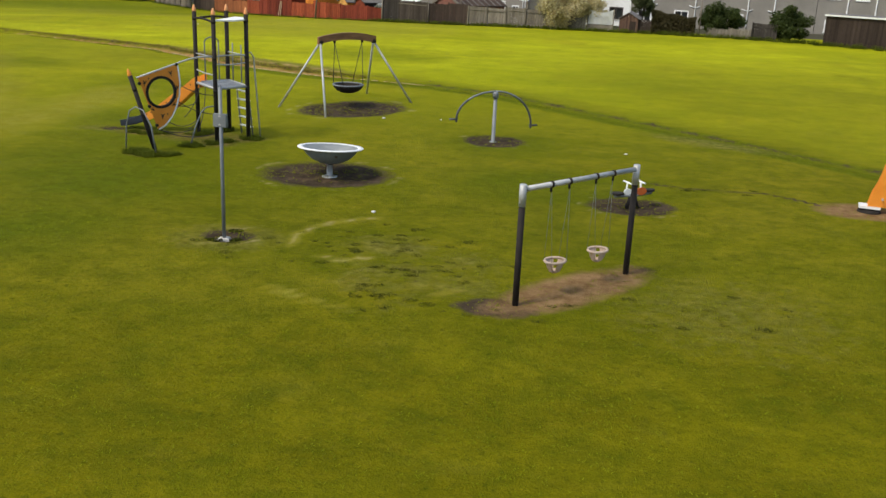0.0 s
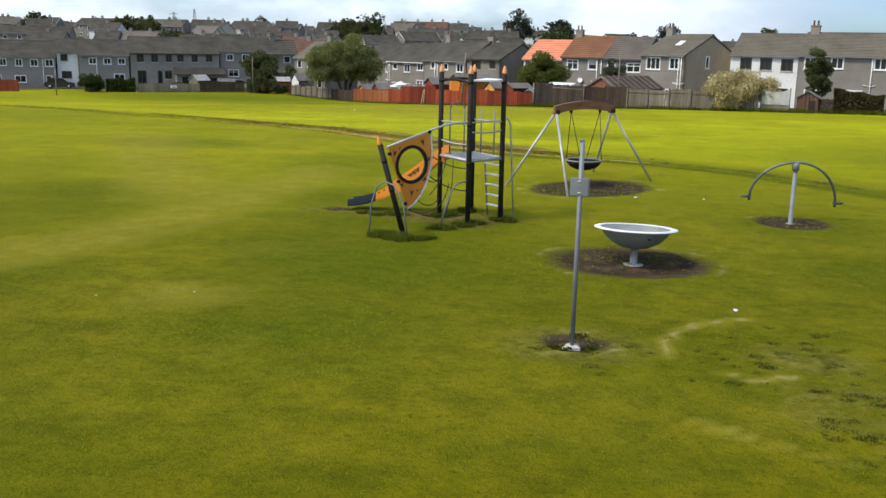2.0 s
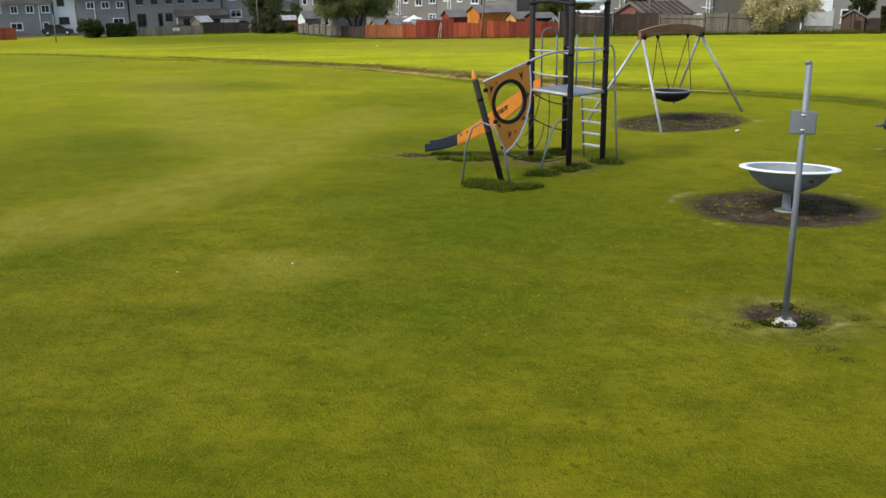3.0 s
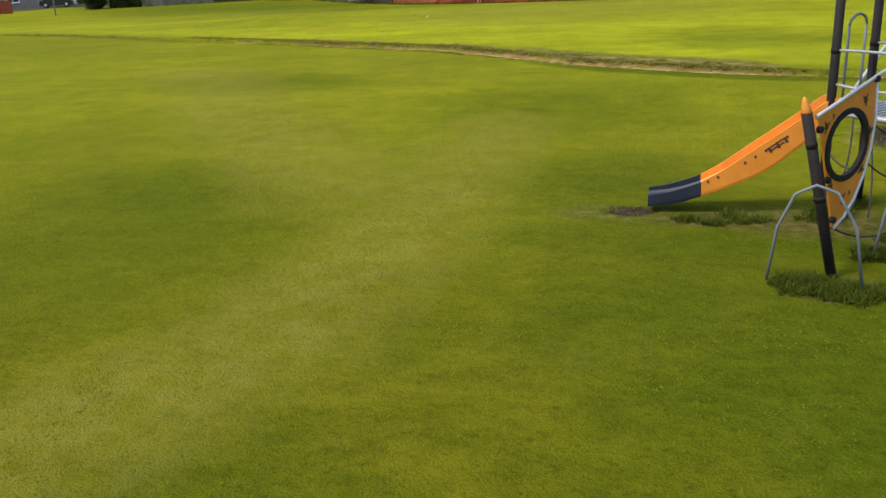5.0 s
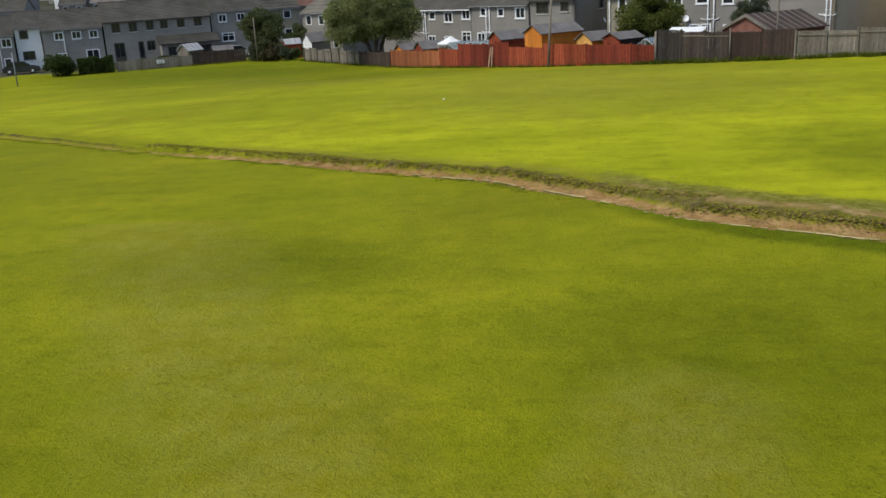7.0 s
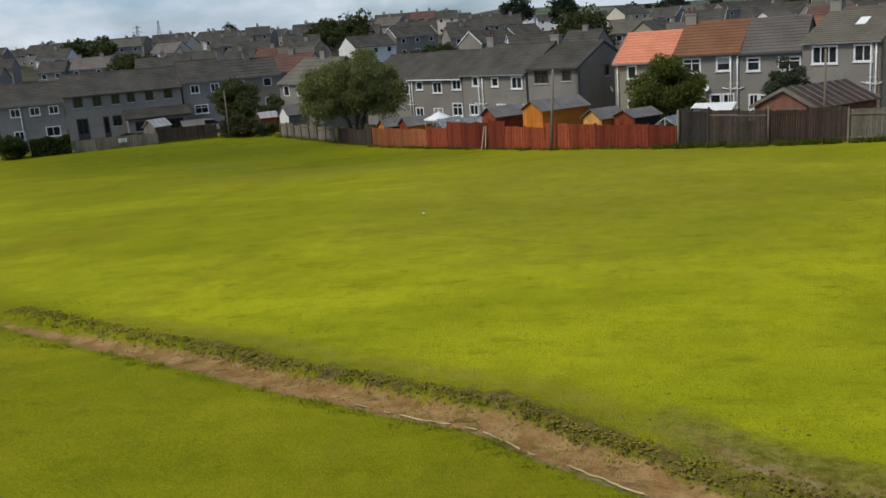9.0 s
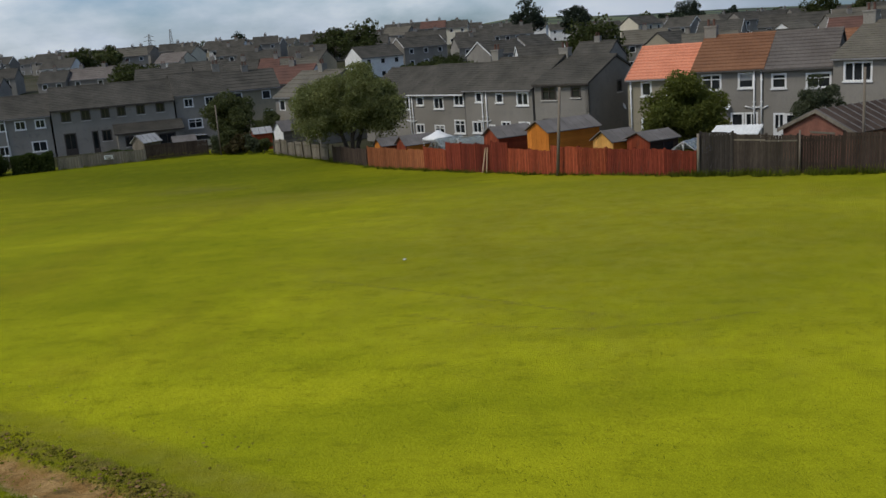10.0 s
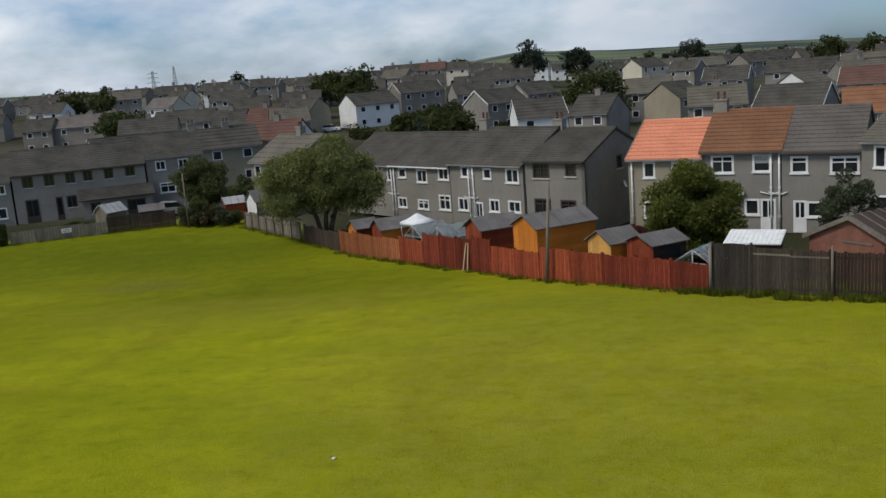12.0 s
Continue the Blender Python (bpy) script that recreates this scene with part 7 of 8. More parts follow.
    def chute(s0, s1, lip, width, n):
        bm = bmesh.new()
        rows = []
        for i in range(n + 1):
            s = s0 + (s1 - s0) * i / n
            z = bed(s)
            c = L(start + sd * s, z)
            h = lip * (1 - 0.42 * smooth_step(1.0, 2.0, s))
            if s > 2.2:
                h = h * (1 - 0.25 * smooth_step(2.2, 2.75, s)) * (0.5 + 0.5 * math.sqrt(max(0.0, 1 - (max(0.0, s - 2.72) / 0.2) ** 2)))
            low = -0.10 + 0.035 * smooth_step(1.5, 2.1, s) - 0.12 * math.exp(-(((s - 0.95) / 0.6) ** 2))
            sec = [(-width, h), (-width, low), (-width * 0.96, low - 0.05), (width * 0.96, low - 0.05), (width, low), (width, h), (width - 0.03, h), (width - 0.03, 0.02), (width * 0.75, -0.02), (-width * 0.75, -0.02), (-width + 0.03, 0.02), (-width + 0.03, h)]
            rows.append([bm.verts.new(c + sn * a + Vector((0, 0, b))) for a, b in sec])
        for a, b in zip(rows, rows[1:]):
            for k in range(12):
                bm.faces.new((a[k], a[(k + 1) % 12], b[(k + 1) % 12], b[k]))
        bm.faces.new(rows[0])
        bm.faces.new(rows[-1][::-1])
        return bm
    slide = part("slide_chute", chute(0.0, 2.0, 0.22, 0.27, 20), M["orange"], g, "orange plastic slide chute")
    part("slide_run_out", chute(2.004, 2.84, 0.205, 0.275, 14), M["navy"], slide, "dark navy slide end")
    for s in (0.35, 0.75, 1.05, 1.2, 1.35, 1.75, 1.9):
        for sgn in (1, -1):
            bm = bmesh.new()
            q = L(start + sd * s, bed(s) + 0.08) + sn * (0.273 * sgn)
            lathe(bm, [(0.022, -0.006), (0.022, 0.006)], 8)
            bmesh.ops.transform(bm, matrix=Matrix.Translation(q) @ sn.to_track_quat("Z", "Y").to_matrix().to_4x4(), verts=bm.verts[:])
            part("bolt", bm, M["graphic"], slide)
    bm = bmesh.new()
    frame_at = Matrix.Translation(L(start + sd * 0.88, bed(0.88) + 0.05) + sn * 0.276)
    tilt = frame_at @ Matrix.Rotation(math.atan2(sd.y, sd.x), 4, "Z") @ Matrix.Rotation(math.atan(0.74), 4, "Y")
    for lo, hi in (((-0.17, -0.003, 0.02), (0.17, 0, 0.045)), ((-0.11, -0.003, -0.03), (0.13, 0, -0.005)), ((-0.02, -0.003, -0.06), (0.02, 0, 0.05)), ((-0.16, -0.003, -0.05), (-0.12, 0, 0.02)), ((0.12, -0.003, -0.05), (0.16, 0, 0.03))):
        box(bm, lo, hi, tilt)
    part("printed_mark", bm, M["graphic"], slide)
    return g


def basket_swing():
    g = thing("basket_swing", "basket swing with an arched brown beam and black nest seat", "swing", (-2.8, 36.1, 0))
    off = Vector((2.8, -36.1, 0))
    a, b = Vector((-3.85, 35.36, 2.45)) + off, Vector((-1.78, 36.90, 2.45)) + off
    d = (b - a).normalized()
    n = Vector((-d.y, d.x, 0))
    ln = (b - a).length
    at = Matrix.Translation(a) @ Matrix.Rotation(math.atan2(d.y, d.x), 4, "Z")
    bm = bmesh.new()
    k = 14
    low = [(ln * i / k, 0.16 * (1 - (2 * i / k - 1) ** 2)) for i in range(k + 1)]
    prism(bm, low + [(x, z + 0.27) for x, z in low[::-1]], -0.06, 0.06, axis=1, m=at)
    part("beam", bm, M["beamwood"], g, "arched brown laminated beam")
    for end, feet in ((a + d * 0.1, ((-5.42, 35.25), (-3.28, 33.4))), (b - d * 0.1, ((-2.30, 39.1), (-0.25, 37.4)))):
        for f in feet:
            bm = bmesh.new()
            foot = Vector((*f, ground_height(*f) - 0.1)) + off
            tube(bm, [foot, end + Vector((0, 0, 0.1))], 0.042, 10)
            part("leg", bm, M["steel"], g)
        bm = bmesh.new()
        tube(bm, [end - n * 0.12 + Vector((0, 0, 0.08)), end + n * 0.12 + Vector((0, 0, 0.08))], 0.075, 10)
        part("leg_bracket", bm, M["black"], g)
    c = Vector((-2.76, 36.05, 0.80)) + off
    bm = bmesh.new()
    lathe(bm, [(0.02, -0.26), (0.25, -0.235), (0.45, -0.15), (0.575, -0.02), (0.60, 0.06), (0.565, 0.06), (0.53, -0.02), (0.42, -0.12), (0.23, -0.19), (0.02, -0.21)], 36, c)
    seat = part("nest_seat", bm, M["black"], g, "round black nest seat")
    bm = bmesh.new()
    ring = [c + Vector((0.59 * math.cos(q * math.tau / 36), 0.59 * math.sin(q * math.tau / 36), 0.075)) for q in range(37)]
    tube(bm, ring, 0.032, 8)
    part("seat_rim", bm, M["steel_dull"], seat, "grey padded rim")
    for s in (0.28, 0.76):
        top = a + d * ln * s + Vector((0, 0, 0.08))
        bm = bmesh.new()
        tube(bm, [top + Vector((0, 0, 0.12)), top - Vector((0, 0, 0.05))], 0.05, 8)
        part("hanger", bm, M["black"], g)
        for sgn in (1, -1):
            bm = bmesh.new()
            tip = c + d * (0.44 * (1 if s > 0.5 else -1)) + n * (0.40 * sgn) + Vector((0, 0, 0.09))
            tube(bm, [top, tip], 0.014, 6)
            part("chain", bm, M["rope"], g)
    return g


def dish_roundabout():
    g = thing("rotating_dish", "grey moulded rotating dish on a short steel stem", "roundabout", (-1.97, 24.45, -0.05))
    tip_over = pose(0, 0, -0.06, -4.5, 1.0, 0)
    bm = bmesh.new()
    lathe(bm, [(0.05, 0.42), (0.30, 0.455), (0.52, 0.56), (0.68, 0.70), (0.78, 0.845), (0.80, 0.87), (0.74, 0.875), (0.64, 0.73), (0.48, 0.61), (0.28, 0.52), (0.05, 0.49)], 48)
    bmesh.ops.transform(bm, matrix=tip_over, verts=bm.verts[:])
    bowl = part("bowl", bm, M["dish"], g)
    bm = bmesh.new()
    lathe(bm, [(0.77, 0.872), (0.79, 0.852), (0.90, 0.856), (0.922, 0.872), (0.912, 0.888), (0.80, 0.896), (0.765, 0.886)], 48, closed=True)
    bmesh.ops.transform(bm, matrix=tip_over, verts=bm.verts[:])
    part("rim", bm, M["rim"], bowl, "pale flared rim")
    bm = bmesh.new()
    lathe(bm, [(0.04, -0.012), (0.04, 0.012)], 10)
    bmesh.ops.transform(bm, matrix=Matrix.Translation((0.25, -0.60, 0.70)) @ pose(0, 0, 0, 60, 0, 20), verts=bm.verts[:])
    part("badge", bm, M["graphic"], bowl)
    bm = bmesh.new()
    lathe(bm, [(0.10, 0.02), (0.085, 0.06), (0.08, 0.35), (0.14, 0.372)], 16)
    part("stem", bm, M["steel"], g)
    bm = bmesh.new()
    lathe(bm, [(0.21, -0.05), (0.22, 0.01), (0.17, 0.025), (0.11, 0.035)], 20)
    part("base_plate", bm, M["concrete"], g, "worn pale base plate")
    return g


def arched_spinner():
    g = thing("arched_spinner", "two-armed arched steel spinner with handgrips", "roundabout", (2.82, 30.38, -0.05))
    d = Vector((0.93, 0.367, 0)).normalized()
    bm = bmesh.new()
    lathe(bm, [(0.13, 0), (0.13, 0.02), (0.062, 0.03), (0.058, 1.55)], 14)
    part("column", bm, M["steel_dull"], g)
    bm = bmesh.new()
    lathe(bm, [(0.085, 1.50), (0.10, 1.50), (0.10, 1.66), (0.07, 1.72)], 14)
    part("hub", bm, M["steel_dull"], g, "bolted steel hub")
    apex = Vector((0, 0, 1.72))
    for sgn, drop in ((-1, 0.90), (1, 1.18)):
        bm = bmesh.new()
        pts = arc_points(apex + Vector((0, 0, -drop)) , d * (1.38 * sgn), (0, 0, drop), 90, 0, 16)
        tube(bm, pts[:9], 0.034, 10)
        part("arm", bm, M["steel_dull"], g)
        bm = bmesh.new()
        tube(bm, pts[8:], 0.036, 10)
        low = part("arm_end", bm, M["steel_dark"], g)
        bm = bmesh.new()
        tip = pts[-1]
        tube(bm, [tip - d * 0.05 * sgn, tip + d * 0.24 * sgn], 0.035, 10)
        tube(bm, [tip + Vector((0, 0, 0.04)), tip - Vector((0, 0, 0.10))], 0.034, 10)
        part("handgrip", bm, M["steel_dark"], low)
    return g


SW_A, SW_B = Vector((2.66, 15.01, 0)), Vector((5.03, 17.05, 0))


def cradle_swings():
    g = thing("cradle_swing_frame", "steel toddler swing frame with black posts and grey beam", "swing", SW_A[:])
    d = (SW_B - SW_A).normalized()
    ln = (SW_B - SW_A).length
    for s in (0.0, ln):
        bm = bmesh.new()
        p = d * s
        tube(bm, [p - Vector((0, 0, 0.2)), p + Vector((0, 0, 1.87))], 0.060, 14)
        part("post", bm, M["black"], g)
        bm = bmesh.new()
        tube(bm, [p + Vector((0, 0, 1.871)), p + Vector((0, 0, 2.27))], 0.067, 14)
        part("post_head", bm, M["steel"], g, "galvanised post head")
    bm = bmesh.new()
    tube(bm, [d * 0.06 + Vector((0, 0, 2.18)), d * (ln - 0.06) + Vector((0, 0, 2.18))], 0.050, 14)
    part("top_beam", bm, M["steel"], g)
    for s in (0.72, 1.20, 1.94, 2.43):
        bm = bmesh.new()
        tube(bm, [d * (s - 0.025) + Vector((0, 0, 2.18)), d * (s + 0.025) + Vector((0, 0, 2.18))], 0.064, 12)
        tube(bm, [d * s + Vector((0, 0, 2.13)), d * s + Vector((0, 0, 2.04))], 0.022, 8)
        part("hanger", bm, M["black"], g)
    cradle_seat(g, 0.98)
    cradle_seat(g, 2.18)


def cradle_seat(frame_ob, s):
    """A moulded toddler seat on four thin chains, hung under the beam."""
    d = (SW_B - SW_A).normalized()
    at = Matrix.Translation(d * s + Vector((0, 0, 0.66))) @ Matrix.Rotation(math.atan2(d.y, d.x), 4, "Z")
    bm = bmesh.new()
    for shrink in (1.0, 0.88):
        rows = []
        for r, z in ((0.95, 0.0), (0.80, -0.10), (0.58, -0.18), (0.30, -0.215), (0.05, -0.22)):
            rows.append([bm.verts.new(at @ Vector((0.205 * r * shrink * math.cos(q * math.tau / 24), 0.165 * r * shrink * math.sin(q * math.tau / 24), z * shrink))) for q in range(24)])
        for k, (a, b) in enumerate(zip(rows, rows[1:])):
            for q in range(24):
                if k < 2 and (q % 12) in (2, 3, 8, 9):
                    continue
                bm.faces.new((a[q], a[(q + 1) % 24], b[(q + 1) % 24], b[q]))
        bm.faces.new(rows[-1])
    seat = part("cradle_seat", bm, M["seat"], frame_ob, "pale rubber cradle seat")
    bm = bmesh.new()
    tube(bm, [at @ Vector((0.215 * math.cos(q * math.tau / 24), 0.175 * math.sin(q * math.tau / 24), 0.02)) for q in range(25)], 0.026, 8)
    part("seat_ring", bm, M["seat"], seat)
    for sx in (-1, 1):
        for sy in (-1, 1):
            bm = bmesh.new()
            tube(bm, [at @ Vector((0.2 * sx, 0.10 * sy, 0.04)), at @ Vector((0.245 * sx, 0.0, 1.40))], 0.0035, 5)
            part("chain", bm, M["steel_dull"], seat)


def sign_post():
    g = thing("sign_post", "tall grey steel post with a small blank box sign", "post", (-3.44, 18.25, -0.02))
    bm = bmesh.new()
    tube(bm, [(0, 0, -0.2), (0.01, 0.0, 3.29)], 0.038, 12)
    lathe(bm, [(0.041, 3.28), (0.036, 3.31), (0.01, 3.32)], 12)
    part("shaft", bm, M["steel_dull"], g)
    bm = bmesh.new()
    m = pose(0, 0, 0, 0, 0, -12)
    box(bm, (-0.15, -0.042, 2.44), (0.15, 0.046, 2.72), m)
    bmesh.ops.bevel(bm, geom=bm.edges[:], offset=0.012, segments=2, affect="EDGES")
    part("sign_box", bm, M["steel_dull"], g)
    bm = bmesh.new()
    for z in (2.49, 2.67):
        tube(bm, [(0, 0, z - 0.015), (0, 0, z + 0.015)], 0.05, 12)
    part("clamp", bm, M["steel"], g)
    bm = bmesh.new()
    rng = random.Random(4)
    lathe(bm, [(0.05, -0.1), (0.16, -0.08), (0.14, 0.0), (0.09, 0.03), (0.05, 0.04)], 16)
    for v in bm.verts:
        v.co += Vector((rng.uniform(-0.03, 0.03), rng.uniform(-0.03, 0.03), rng.uniform(-0.015, 0.015)))
    part("footing", bm, M["concrete"], g, "broken pale concrete footing")
    return g


def spring_seesaw():
    g = thing("spring_seesaw", "small two-seat spring seesaw with an orange side panel", "seesaw", (6.12, 22.42, -0.05), 22)
    for sgn in (-1, 1):
        bm = bmesh.new()
        tube(bm, [(0.17 * sgn, 0, 0.0), (0.10 * sgn, 0, 0.20), (0.05 * sgn, 0, 0.38)], 0.055, 8, 0.045)
        part("leg", bm, M["black"], g)
    bm = bmesh.new()
    tube(bm, [(-0.55, 0, 0.36), (0.0, 0, 0.34), (0.55, 0, 0.40)], 0.04, 10)
    part("beam", bm, M["steel_dull"], g)
    for sgn, z in ((-1, 0.40), (1, 0.44)):
        bm = bmesh.new()
        prism(bm, [(0.46 * sgn + 0.17 * math.cos(q * math.tau / 14), 0.12 * math.sin(q * math.tau / 14)) for q in range(14)], z, z + 0.05, axis=2)
        part("seat", bm, M["black"], g)
        bm = bmesh.new()
        tube(bm, [(0.22 * sgn, 0, 0.36), (0.2 * sgn, 0, 0.70)], 0.024, 8)
        tube(bm, [(0.2 * sgn, -0.19, 0.70), (0.2 * sgn, 0.19, 0.70)], 0.024, 8)
        part("handlebar", bm, M["rim"], g)
    bm = bmesh.new()
    prism(bm, [(0.12 + 0.15 * math.cos(q * math.tau / 18), 0.50 + 0.10 * math.sin(q * math.tau / 18)) for q in range(18)], -0.20, -0.17, axis=1)
    part("side_panel", bm, M["orange_red"], g, "round orange panel")
    bm = bmesh.new()
    prism(bm, [(-0.26 + 0.12 * math.cos(q * math.tau / 18), 0.50 + 0.08 * math.sin(q * math.tau / 18)) for q in range(18)], -0.17, -0.14, axis=1)
    part("pale_panel", bm, M["white"], g, "pale panel")
    return g


def spring_rocker():
    g = thing("spring_rocker", "tall orange animal-shaped rocker panel on a black base", "rocker", (12.62, 22.9, -0.03), -20)
    bm = bmesh.new()
    lathe(bm, [(0.28, -0.05), (0.30, 0.04), (0.26, 0.10), (0.10, 0.12)], 20, (-0.15, 0, 0))
    part("base", bm, M["black"], g)
    bm = bmesh.new()
    prism(bm, [(-0.42, -0.2), (0.10, -0.2), (0.10, 0.22), (-0.42, 0.22)], 0.15, 0.21, axis=2)
    part("foot_plate", bm, M["white"], g, "pale foot plate")
    bm = bmesh.new()
    side = [(-0.22, 0.22), (-0.16, 0.55), (-0.05, 0.85), (0.02, 1.15), (0.05, 1.32), (0.30, 1.36), (0.62, 1.25), (0.80, 0.95), (0.85, 0.5), (0.7, 0.22)]
    for yy in (-0.16, 0.12):
        prism(bm, side, yy, yy + 0.03, axis=1)
    p = part("side_panel", bm, M["orange"], g)
    bm = bmesh.new()
    prism(bm, [(0.42 + 0.24 * math.cos(q * math.tau / 22), 0.66 + 0.27 * math.sin(q * math.tau / 22)) for q in range(22)], -0.174, -0.162, axis=1)
    part("pale_disc", bm, M["white"], p, "white disc")
    bm = bmesh.new()
    tube(bm, [(0.3, -0.3, 1.0), (0.3, 0.28, 1.0)], 0.022, 8)
    tube(bm, [(0.1, -0.3, 0.45), (0.1, 0.28, 0.45)], 0.022, 8)
    part("grab_bar", bm, M["steel"], g)
    return g


play_tower()
basket_swing()
dish_roundabout()
arched_spinner()
cradle_swings()
sign_post()
spring_seesaw()
spring_rocker()


def litter(x, y, size, seed, label="scrap of white litter lying on the grass"):
    rng = random.Random(seed)
    bm = bmesh.new()
    bmesh.ops.create_icosphere(bm, subdivisions=1, radius=size)
    for v in bm.verts:
        v.co = Vector((v.co.x * rng.uniform(0.6, 1.3), v.co.y * rng.uniform(0.6, 1.3), v.co.z * rng.uniform(0.3, 0.6)))
    ob = new("litter", mesh_of("litter", bm, M["litter"]))
    ob.location = (x, y, ground_height(x, y) + size * 0.3)
    return tagged(ob, label, "litter")


litter(-0.43, 20.8, 0.07, 1)
litter(1.0, 33.9, 0.045, 2)
litter(-1.15, 33.7, 0.08, 8)
litter(-10.49, 20.27, 0.022, 3)
litter(-12.16, 19.72, 0.018, 4)
litter(7.1, 29.0, 0.06, 5)
litter(-18.75, 73.6, 0.07, 6, "white football-sized litter lying on the grass")


# ---- rank grass where the mower cannot reach ----
def rough_grass(name, spots, label, per, height, seed, mat="blade", thin=1.0):
    """Blades growing in patches: spots hold (x, y, rx, ry)."""
    rng = np.random.default_rng(seed)
    vs, fs = [], []
    for x, y, rx, ry in spots:
        n = int(per * rx * ry * 4)
        a, r = rng.uniform(0, math.tau, n), np.sqrt(rng.uniform(0, 1, n))
        for px, py in zip(x + rx * r * np.cos(a), y + ry * r * np.sin(a)):
            h = height * rng.uniform(0.4, 1.3)
            t = rng.uniform(0, math.tau)
            w, lean = thin * rng.uniform(0.012, 0.03), rng.uniform(0.1, 0.9) * h / thin
            z = ground_height(px, py) - 0.02
            dx, dy = math.cos(t), math.sin(t)
            k = len(vs)
            vs += [(px - dy * w, py + dx * w, z), (px + dy * w, py - dx * w, z), (px + dx * lean, py + dy * lean, z + h)]
            fs.append((k, k + 1, k + 2))
    me = bpy.data.meshes.new(name)
    me.from_pydata(vs, [], fs)
    me.materials.append(M[mat])
    return tagged(new(name, me), label, "grass", kind="stuff")


def scatter_spots(spots, n, seed):
    """Breaks broad oval spots into small uneven tufts."""
    rng = np.random.default_rng(seed)
    out = []
    for x, y, rx, ry in spots:
        for _ in range(n):
            a, r = rng.uniform(0, math.tau), math.sqrt(rng.uniform(0, 1.8))
            q = rng.uniform(0.08, 0.24)
            out.append((x + rx * r * math.cos(a), y + ry * r * math.sin(a), q, q * 0.8))
    return out


rough_grass("rank_grass", scatter_spots([(-7.55, 26.05, 0.5, 0.3), (-7.25, 26.0, 0.4, 0.25), (-7.9, 26.2, 0.3, 0.25), (-6.02, 28.1, 0.3, 0.25), (-5.2, 28.95, 0.3, 0.25), (-6.92, 29.3, 0.3, 0.25), (-8.4, 29.2, 0.6, 0.22), (-6.1, 30.1, 0.25, 0.2), (-6.6, 27.5, 0.3, 0.25)], 9, 6), "rank dark grass round the feet of the climbing tower", 1700, 0.12, 1, thin=0.5)


def verge_line(points, step, seed, out):
    rng = np.random.default_rng(seed)
    spots = []
    for (ax, ay), (bx, by) in zip(points, points[1:]):
        ln = math.hypot(bx - ax, by - ay)
        nx, ny = (by - ay) / ln, -(bx - ax) / ln
        for k in range(int(ln / step)):
            p, o = (k + rng.uniform(0, 1)) * step / ln, out * rng.uniform(0.3, 1.6)
            q = rng.uniform(0.2, 0.5)
            spots.append((ax + (bx - ax) * p + nx * o, ay + (by - ay) * p + ny * o, q, q * 0.7))
    return spots


def ring_tufts():
    """Dark kicked-up tufts inside the worn ring and round the sign post."""
    rng = np.random.default_rng(17)
    spots = []
    for cx, cy, rx, ry, n in ((0.2, 18.3, 1.5, 1.1, 34), (0.4, 16.6, 1.4, 1.3, 26), (0.3, 15.2, 0.8, 0.6, 12), (-3.4, 18.3, 1.2, 0.8, 16), (8.5, 24.5, 2.4, 0.4, 14), (6.0, 15.0, 2.6, 1.6, 18)):
        for _ in range(n):
            q = rng.uniform(0.04, 0.12)
            spots.append((cx + rx * 0.6 * rng.normal(), cy + ry * 0.6 * rng.normal(), q * 1.5, q))
    rough_grass("kicked_tuft", spots, "dark kicked-up tufts in the worn grass", 3200, 0.036, 18, "tuft_blade", thin=0.6)


M["tuft_blade"] = leaf_material("dark_tufts", (0.030, 0.036, 0.008), (0.070, 0.076, 0.014), 0.02)
ring_tufts()
rough_grass("verge_grass", verge_line([RED_A, (-20.4, 105.7), (-16.0, 100.9), RED_B, (-10.2, 95.6), RED_C], 0.5, 2, 0.35), "long grass along the foot of the red fence", 120, 0.24, 2)
rough_grass("verge_grass", verge_line([(-6.5, 92.4), (-1.2, 89.6), (2.6, 87.9), (13.0, 83.9), (19.0, 82.2), (25.0, 79.8), (30.0, 76.9), (35.5, 73.4)], 0.35, 3, 0.7), "long tussocky grass along the foot of the gates and hedge", 200, 0.36, 3)
rough_grass("verge_grass", verge_line([(-60.5, 127.6), (-47.5, 133.4), (-39.6, 130.0), (-32.2, 121.0), (-27.6, 114.2)], 0.6, 5, 0.35), "long grass along the far boundary", 90, 0.26, 5)


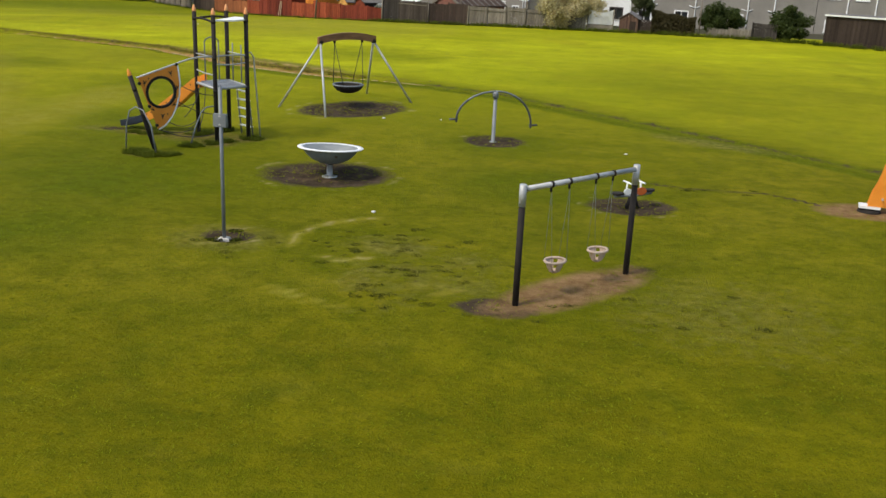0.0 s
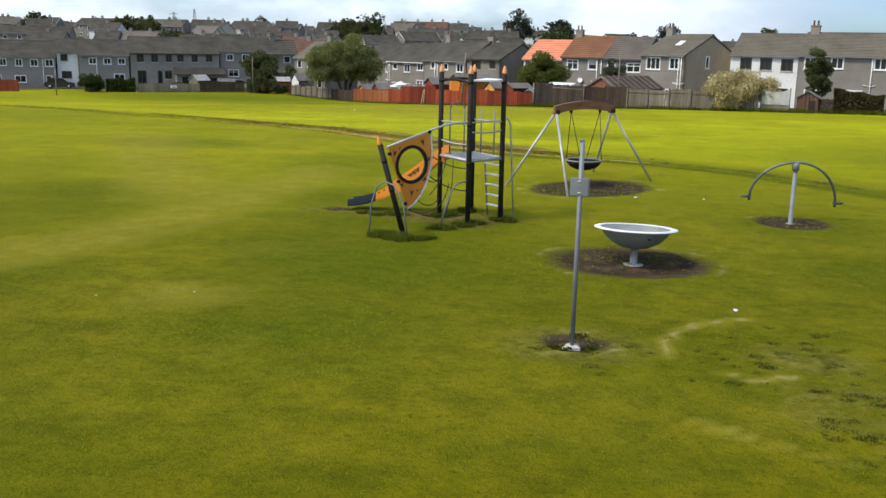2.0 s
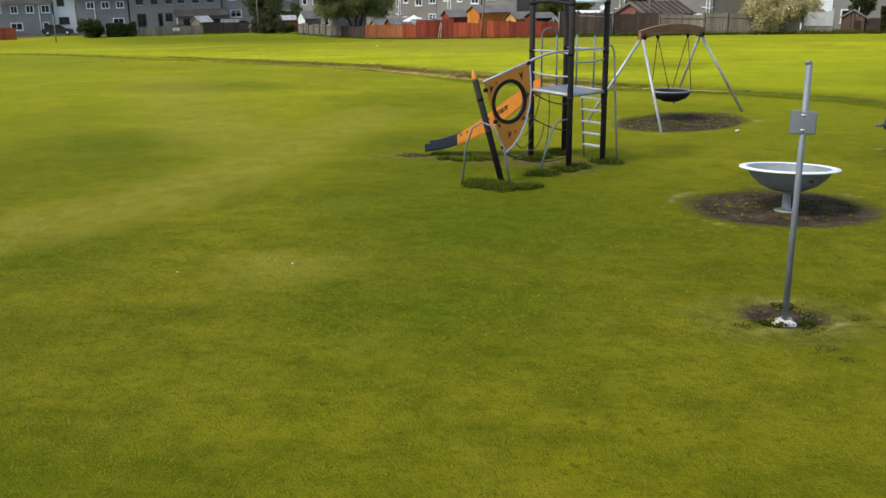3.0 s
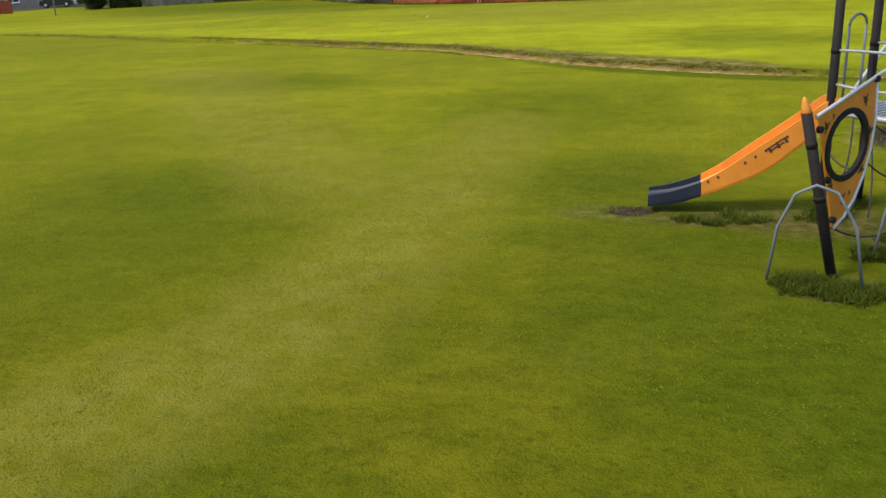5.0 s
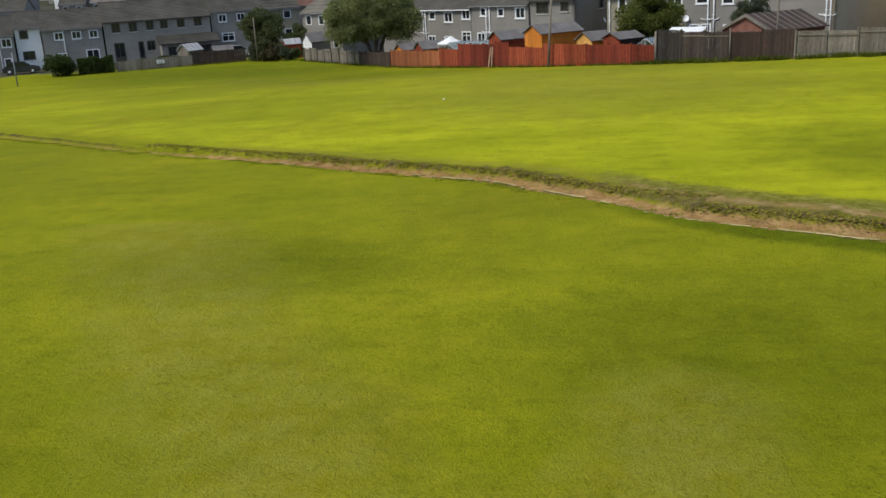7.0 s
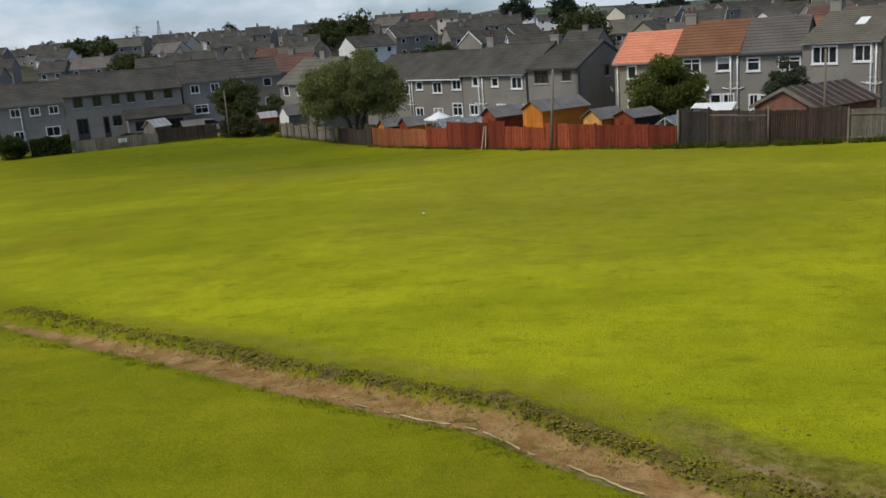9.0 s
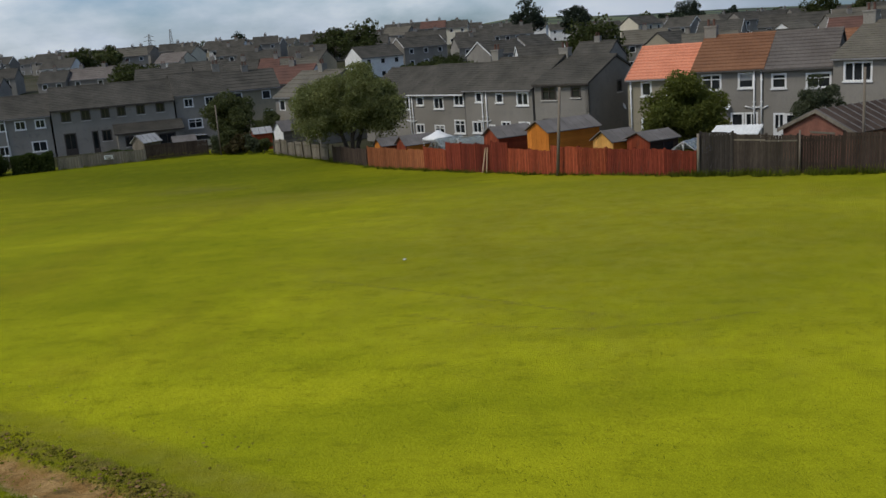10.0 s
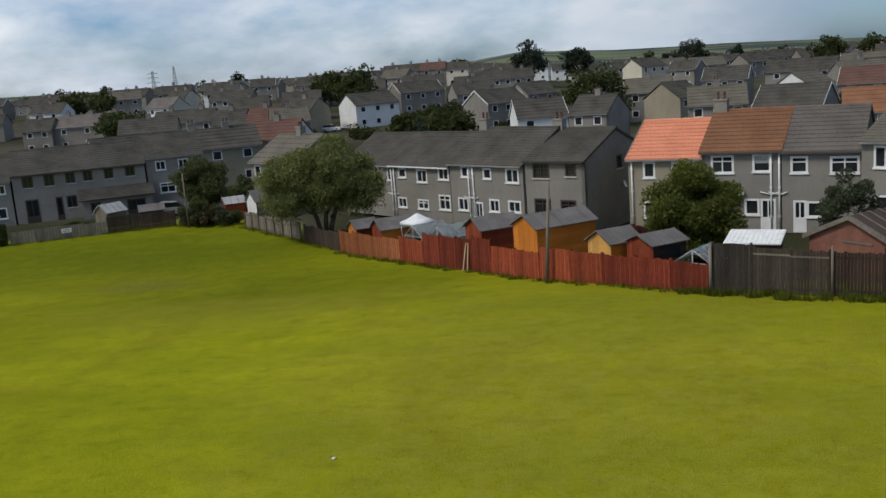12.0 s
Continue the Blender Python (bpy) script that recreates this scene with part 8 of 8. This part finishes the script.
def bank_grass():
    rng = np.random.default_rng(9)
    spots = []
    for (ax, ay), (bx, by) in zip(DITCH[3:13], DITCH[4:14]):
        ln = math.hypot(bx - ax, by - ay)
        nx, ny = -(by - ay) / ln, (bx - ax) / ln
        for k in range(int(ln / 0.28)):
            p = rng.uniform(0, 1)
            if rng.uniform(0, 1) > 0.55 + 0.35 * smooth_step(-18, -11, ax):
                continue
            o = 0.80 + 0.14 * rng.normal() - (0.6 if -10.5 < ax < -5 else 0.0)
            spots.append((ax + (bx - ax) * p + nx * o, ay + (by - ay) * p + ny * o, rng.uniform(0.08, 0.36), rng.uniform(0.08, 0.25)))
    rough_grass("bank_grass", spots, "rough grass on the bank of the ditch", 240, 0.085, 4, "bank_blade")
    lip = []
    for (ax, ay), (bx, by) in zip(DITCH[1:15], DITCH[2:16]):
        ln = math.hypot(bx - ax, by - ay)
        nx, ny = -(by - ay) / ln, (bx - ax) / ln
        for k in range(int(ln / 0.22)):
            p, o = rng.uniform(0, 1), -0.68 + 0.12 * rng.normal() - (0.6 if -12 < ax < -5 else 0.0)
            lip.append((ax + (bx - ax) * p + nx * o, ay + (by - ay) * p + ny * o, rng.uniform(0.10, 0.34), rng.uniform(0.06, 0.16)))
    rough_grass("lip_grass", lip, "uncut grass along the near lip of the ditch", 420, 0.06, 14, "lip_blade", thin=0.6)


bank_grass()


def bank_clods():
    """Crumbled turf and earth: small uneven lumps along the bank and scattered over the grass beyond it."""
    rng = np.random.default_rng(31)
    eight = np.array([(1, 0, 0), (-1, 0, 0), (0, 1, 0), (0, -1, 0), (0, 0, 1), (0, 0, -1)], float)
    tri = ((0, 2, 4), (2, 1, 4), (1, 3, 4), (3, 0, 4), (2, 0, 5), (1, 2, 5), (3, 1, 5), (0, 3, 5))
    for name, mat, count, seed in (("turf_clod", "clod_turf", 4600, 1), ("earth_clod", "clod_earth", 700, 2)):
        vs, fs = [], []
        for _ in range(count):
            k = int(rng.integers(3, 12))
            (ax, ay), (bx, by) = DITCH[k], DITCH[k + 1]
            ln = math.hypot(bx - ax, by - ay)
            nx, ny = -(by - ay) / ln, (bx - ax) / ln
            p = rng.uniform(0, 1)
            back = -0.6 if -10.5 < ax < -5 else 0.0
            o = 0.85 + back + (0.24 * rng.normal() if rng.uniform() < 0.93 else rng.uniform(0.2, 2.4))
            x, y = ax + (bx - ax) * p + nx * o, ay + (by - ay) * p + ny * o
            r = rng.uniform(0.008, 0.030)
            lift = 0.09 * math.exp(-((o - 0.85 - back) / 0.4) ** 2)
            c = np.array((x, y, ground_height(x, y) + lift))
            n = len(vs)
            vs += (c + eight * r * rng.uniform(0.6, 1.4, (6, 1)) * (1.6, 1.6, 0.8)).tolist()
            fs += [(n + a, n + b, n + d) for a, b, d in tri]
        me = bpy.data.meshes.new(name)
        me.from_pydata(vs, [], fs)
        me.materials.append(M[mat])
        tagged(new(name, me), "crumbled clods along the bank of the ditch", "clods", kind="stuff")


bank_clods()


def cut_edge():
    """The pale trodden rim of the turf along the path's near edge, broken into lengths."""
    vs, fs = [], []
    last = None
    for (ax, ay), (bx, by) in zip(DITCH[4:13], DITCH[5:14]):
        ln = math.hypot(bx - ax, by - ay)
        nx, ny = -(by - ay) / ln, (bx - ax) / ln
        for k in range(int(ln / 0.07)):
            p = k * 0.07 / ln
            x, y = ax + (bx - ax) * p, ay + (by - ay) * p
            g = -(0.36 + 0.6 * smooth_step(-13, -10.3, x) * (1 - smooth_step(-6, -2, x)) + 0.12 * noise.noise((x * 0.5, y * 0.5, 1.7)))
            w = 0.018 + 0.05 * noise.noise((x * 0.9, y * 0.9, 5.0)) + 0.05 * noise.noise((x * 3.5, y * 3.5, 2.0)) - 0.05 * (1 - smooth_step(-19, -16, x))
            if w < 0.008:
                last = None
                continue
            j = 0.05 * noise.noise((x * 2.2, y * 2.2, 9.0)) + 0.02 * noise.noise((x * 7.0, y * 7.0, 9.0))
            n = len(vs)
            for o, dz in ((g - w + j, 0.006), (g + j, 0.022), (g + w + j, -0.045)):
                px, py = x + nx * o, y + ny * o
                vs.append((px, py, ground_height(px, py) + dz))
            if last is not None:
                fs += [(last, n, n + 1, last + 1), (last + 1, n + 1, n + 2, last + 2)]
            last = n
    me = bpy.data.meshes.new("cut_edge")
    me.from_pydata(vs, [], fs)
    me.materials.append(M["thatch"])
    tagged(new("cut_edge", me), "pale trodden rim of turf along the sandy path", "turf edge", kind="stuff")


M["thatch"] = material("pale_thatch", (0.30, 0.235, 0.10), (0.46, 0.38, 0.19), 0.95, 0, 2.5, 30, 0.4, spec=0.1)
cut_edge()


def field_turf(name, x0, x1, y0, y1, count, seed, label):
    """Short uneven tufts standing in the mown field, thick in some places and thin in others."""
    rng = np.random.default_rng(seed)
    px, py = rng.uniform(x0, x1, count), rng.uniform(y0, y1, count)
    thick = np.array([noise.noise((a * 0.7, b * 0.7, seed)) + 0.7 * noise.noise((a * 2.9, b * 2.9, seed + 2)) for a, b in zip(px, py)])
    keep = thick > rng.uniform(-0.7, 0.7, count)
    px, py = px[keep], py[keep]
    vs = []
    for a, b in zip(px, py):
        z = ground_height(a, b) - 0.008
        for _ in range(3):
            t, h, w = rng.uniform(0, math.tau), rng.uniform(0.012, 0.030), rng.uniform(0.008, 0.018)
            dx, dy = math.cos(t), math.sin(t)
            ox, oy = rng.normal(0, 0.03, 2)
            lean = h * rng.uniform(1.5, 3.6)
            vs += [(a + ox - dy * w, b + oy + dx * w, z), (a + ox + dy * w, b + oy - dx * w, z), (a + ox + dx * lean, b + oy + dy * lean, z + h)]
    me = bpy.data.meshes.new(name)
    me.from_pydata(vs, [], np.arange(len(vs)).reshape(-1, 3).tolist())
    me.materials.append(M["turf"])
    return tagged(new(name, me), label, "grass", kind="stuff")


M["turf"] = leaf_material("turf_blades", (0.100, 0.122, 0.004), (0.178, 0.186, 0.009), 0.02, 0.15)
field_turf("turf", -26, 14, 6, 46, 110000, 21, "short uneven turf of the mown field")
field_turf("turf", -34, 4, 50, 92, 70000, 22, "short uneven turf of the far field")
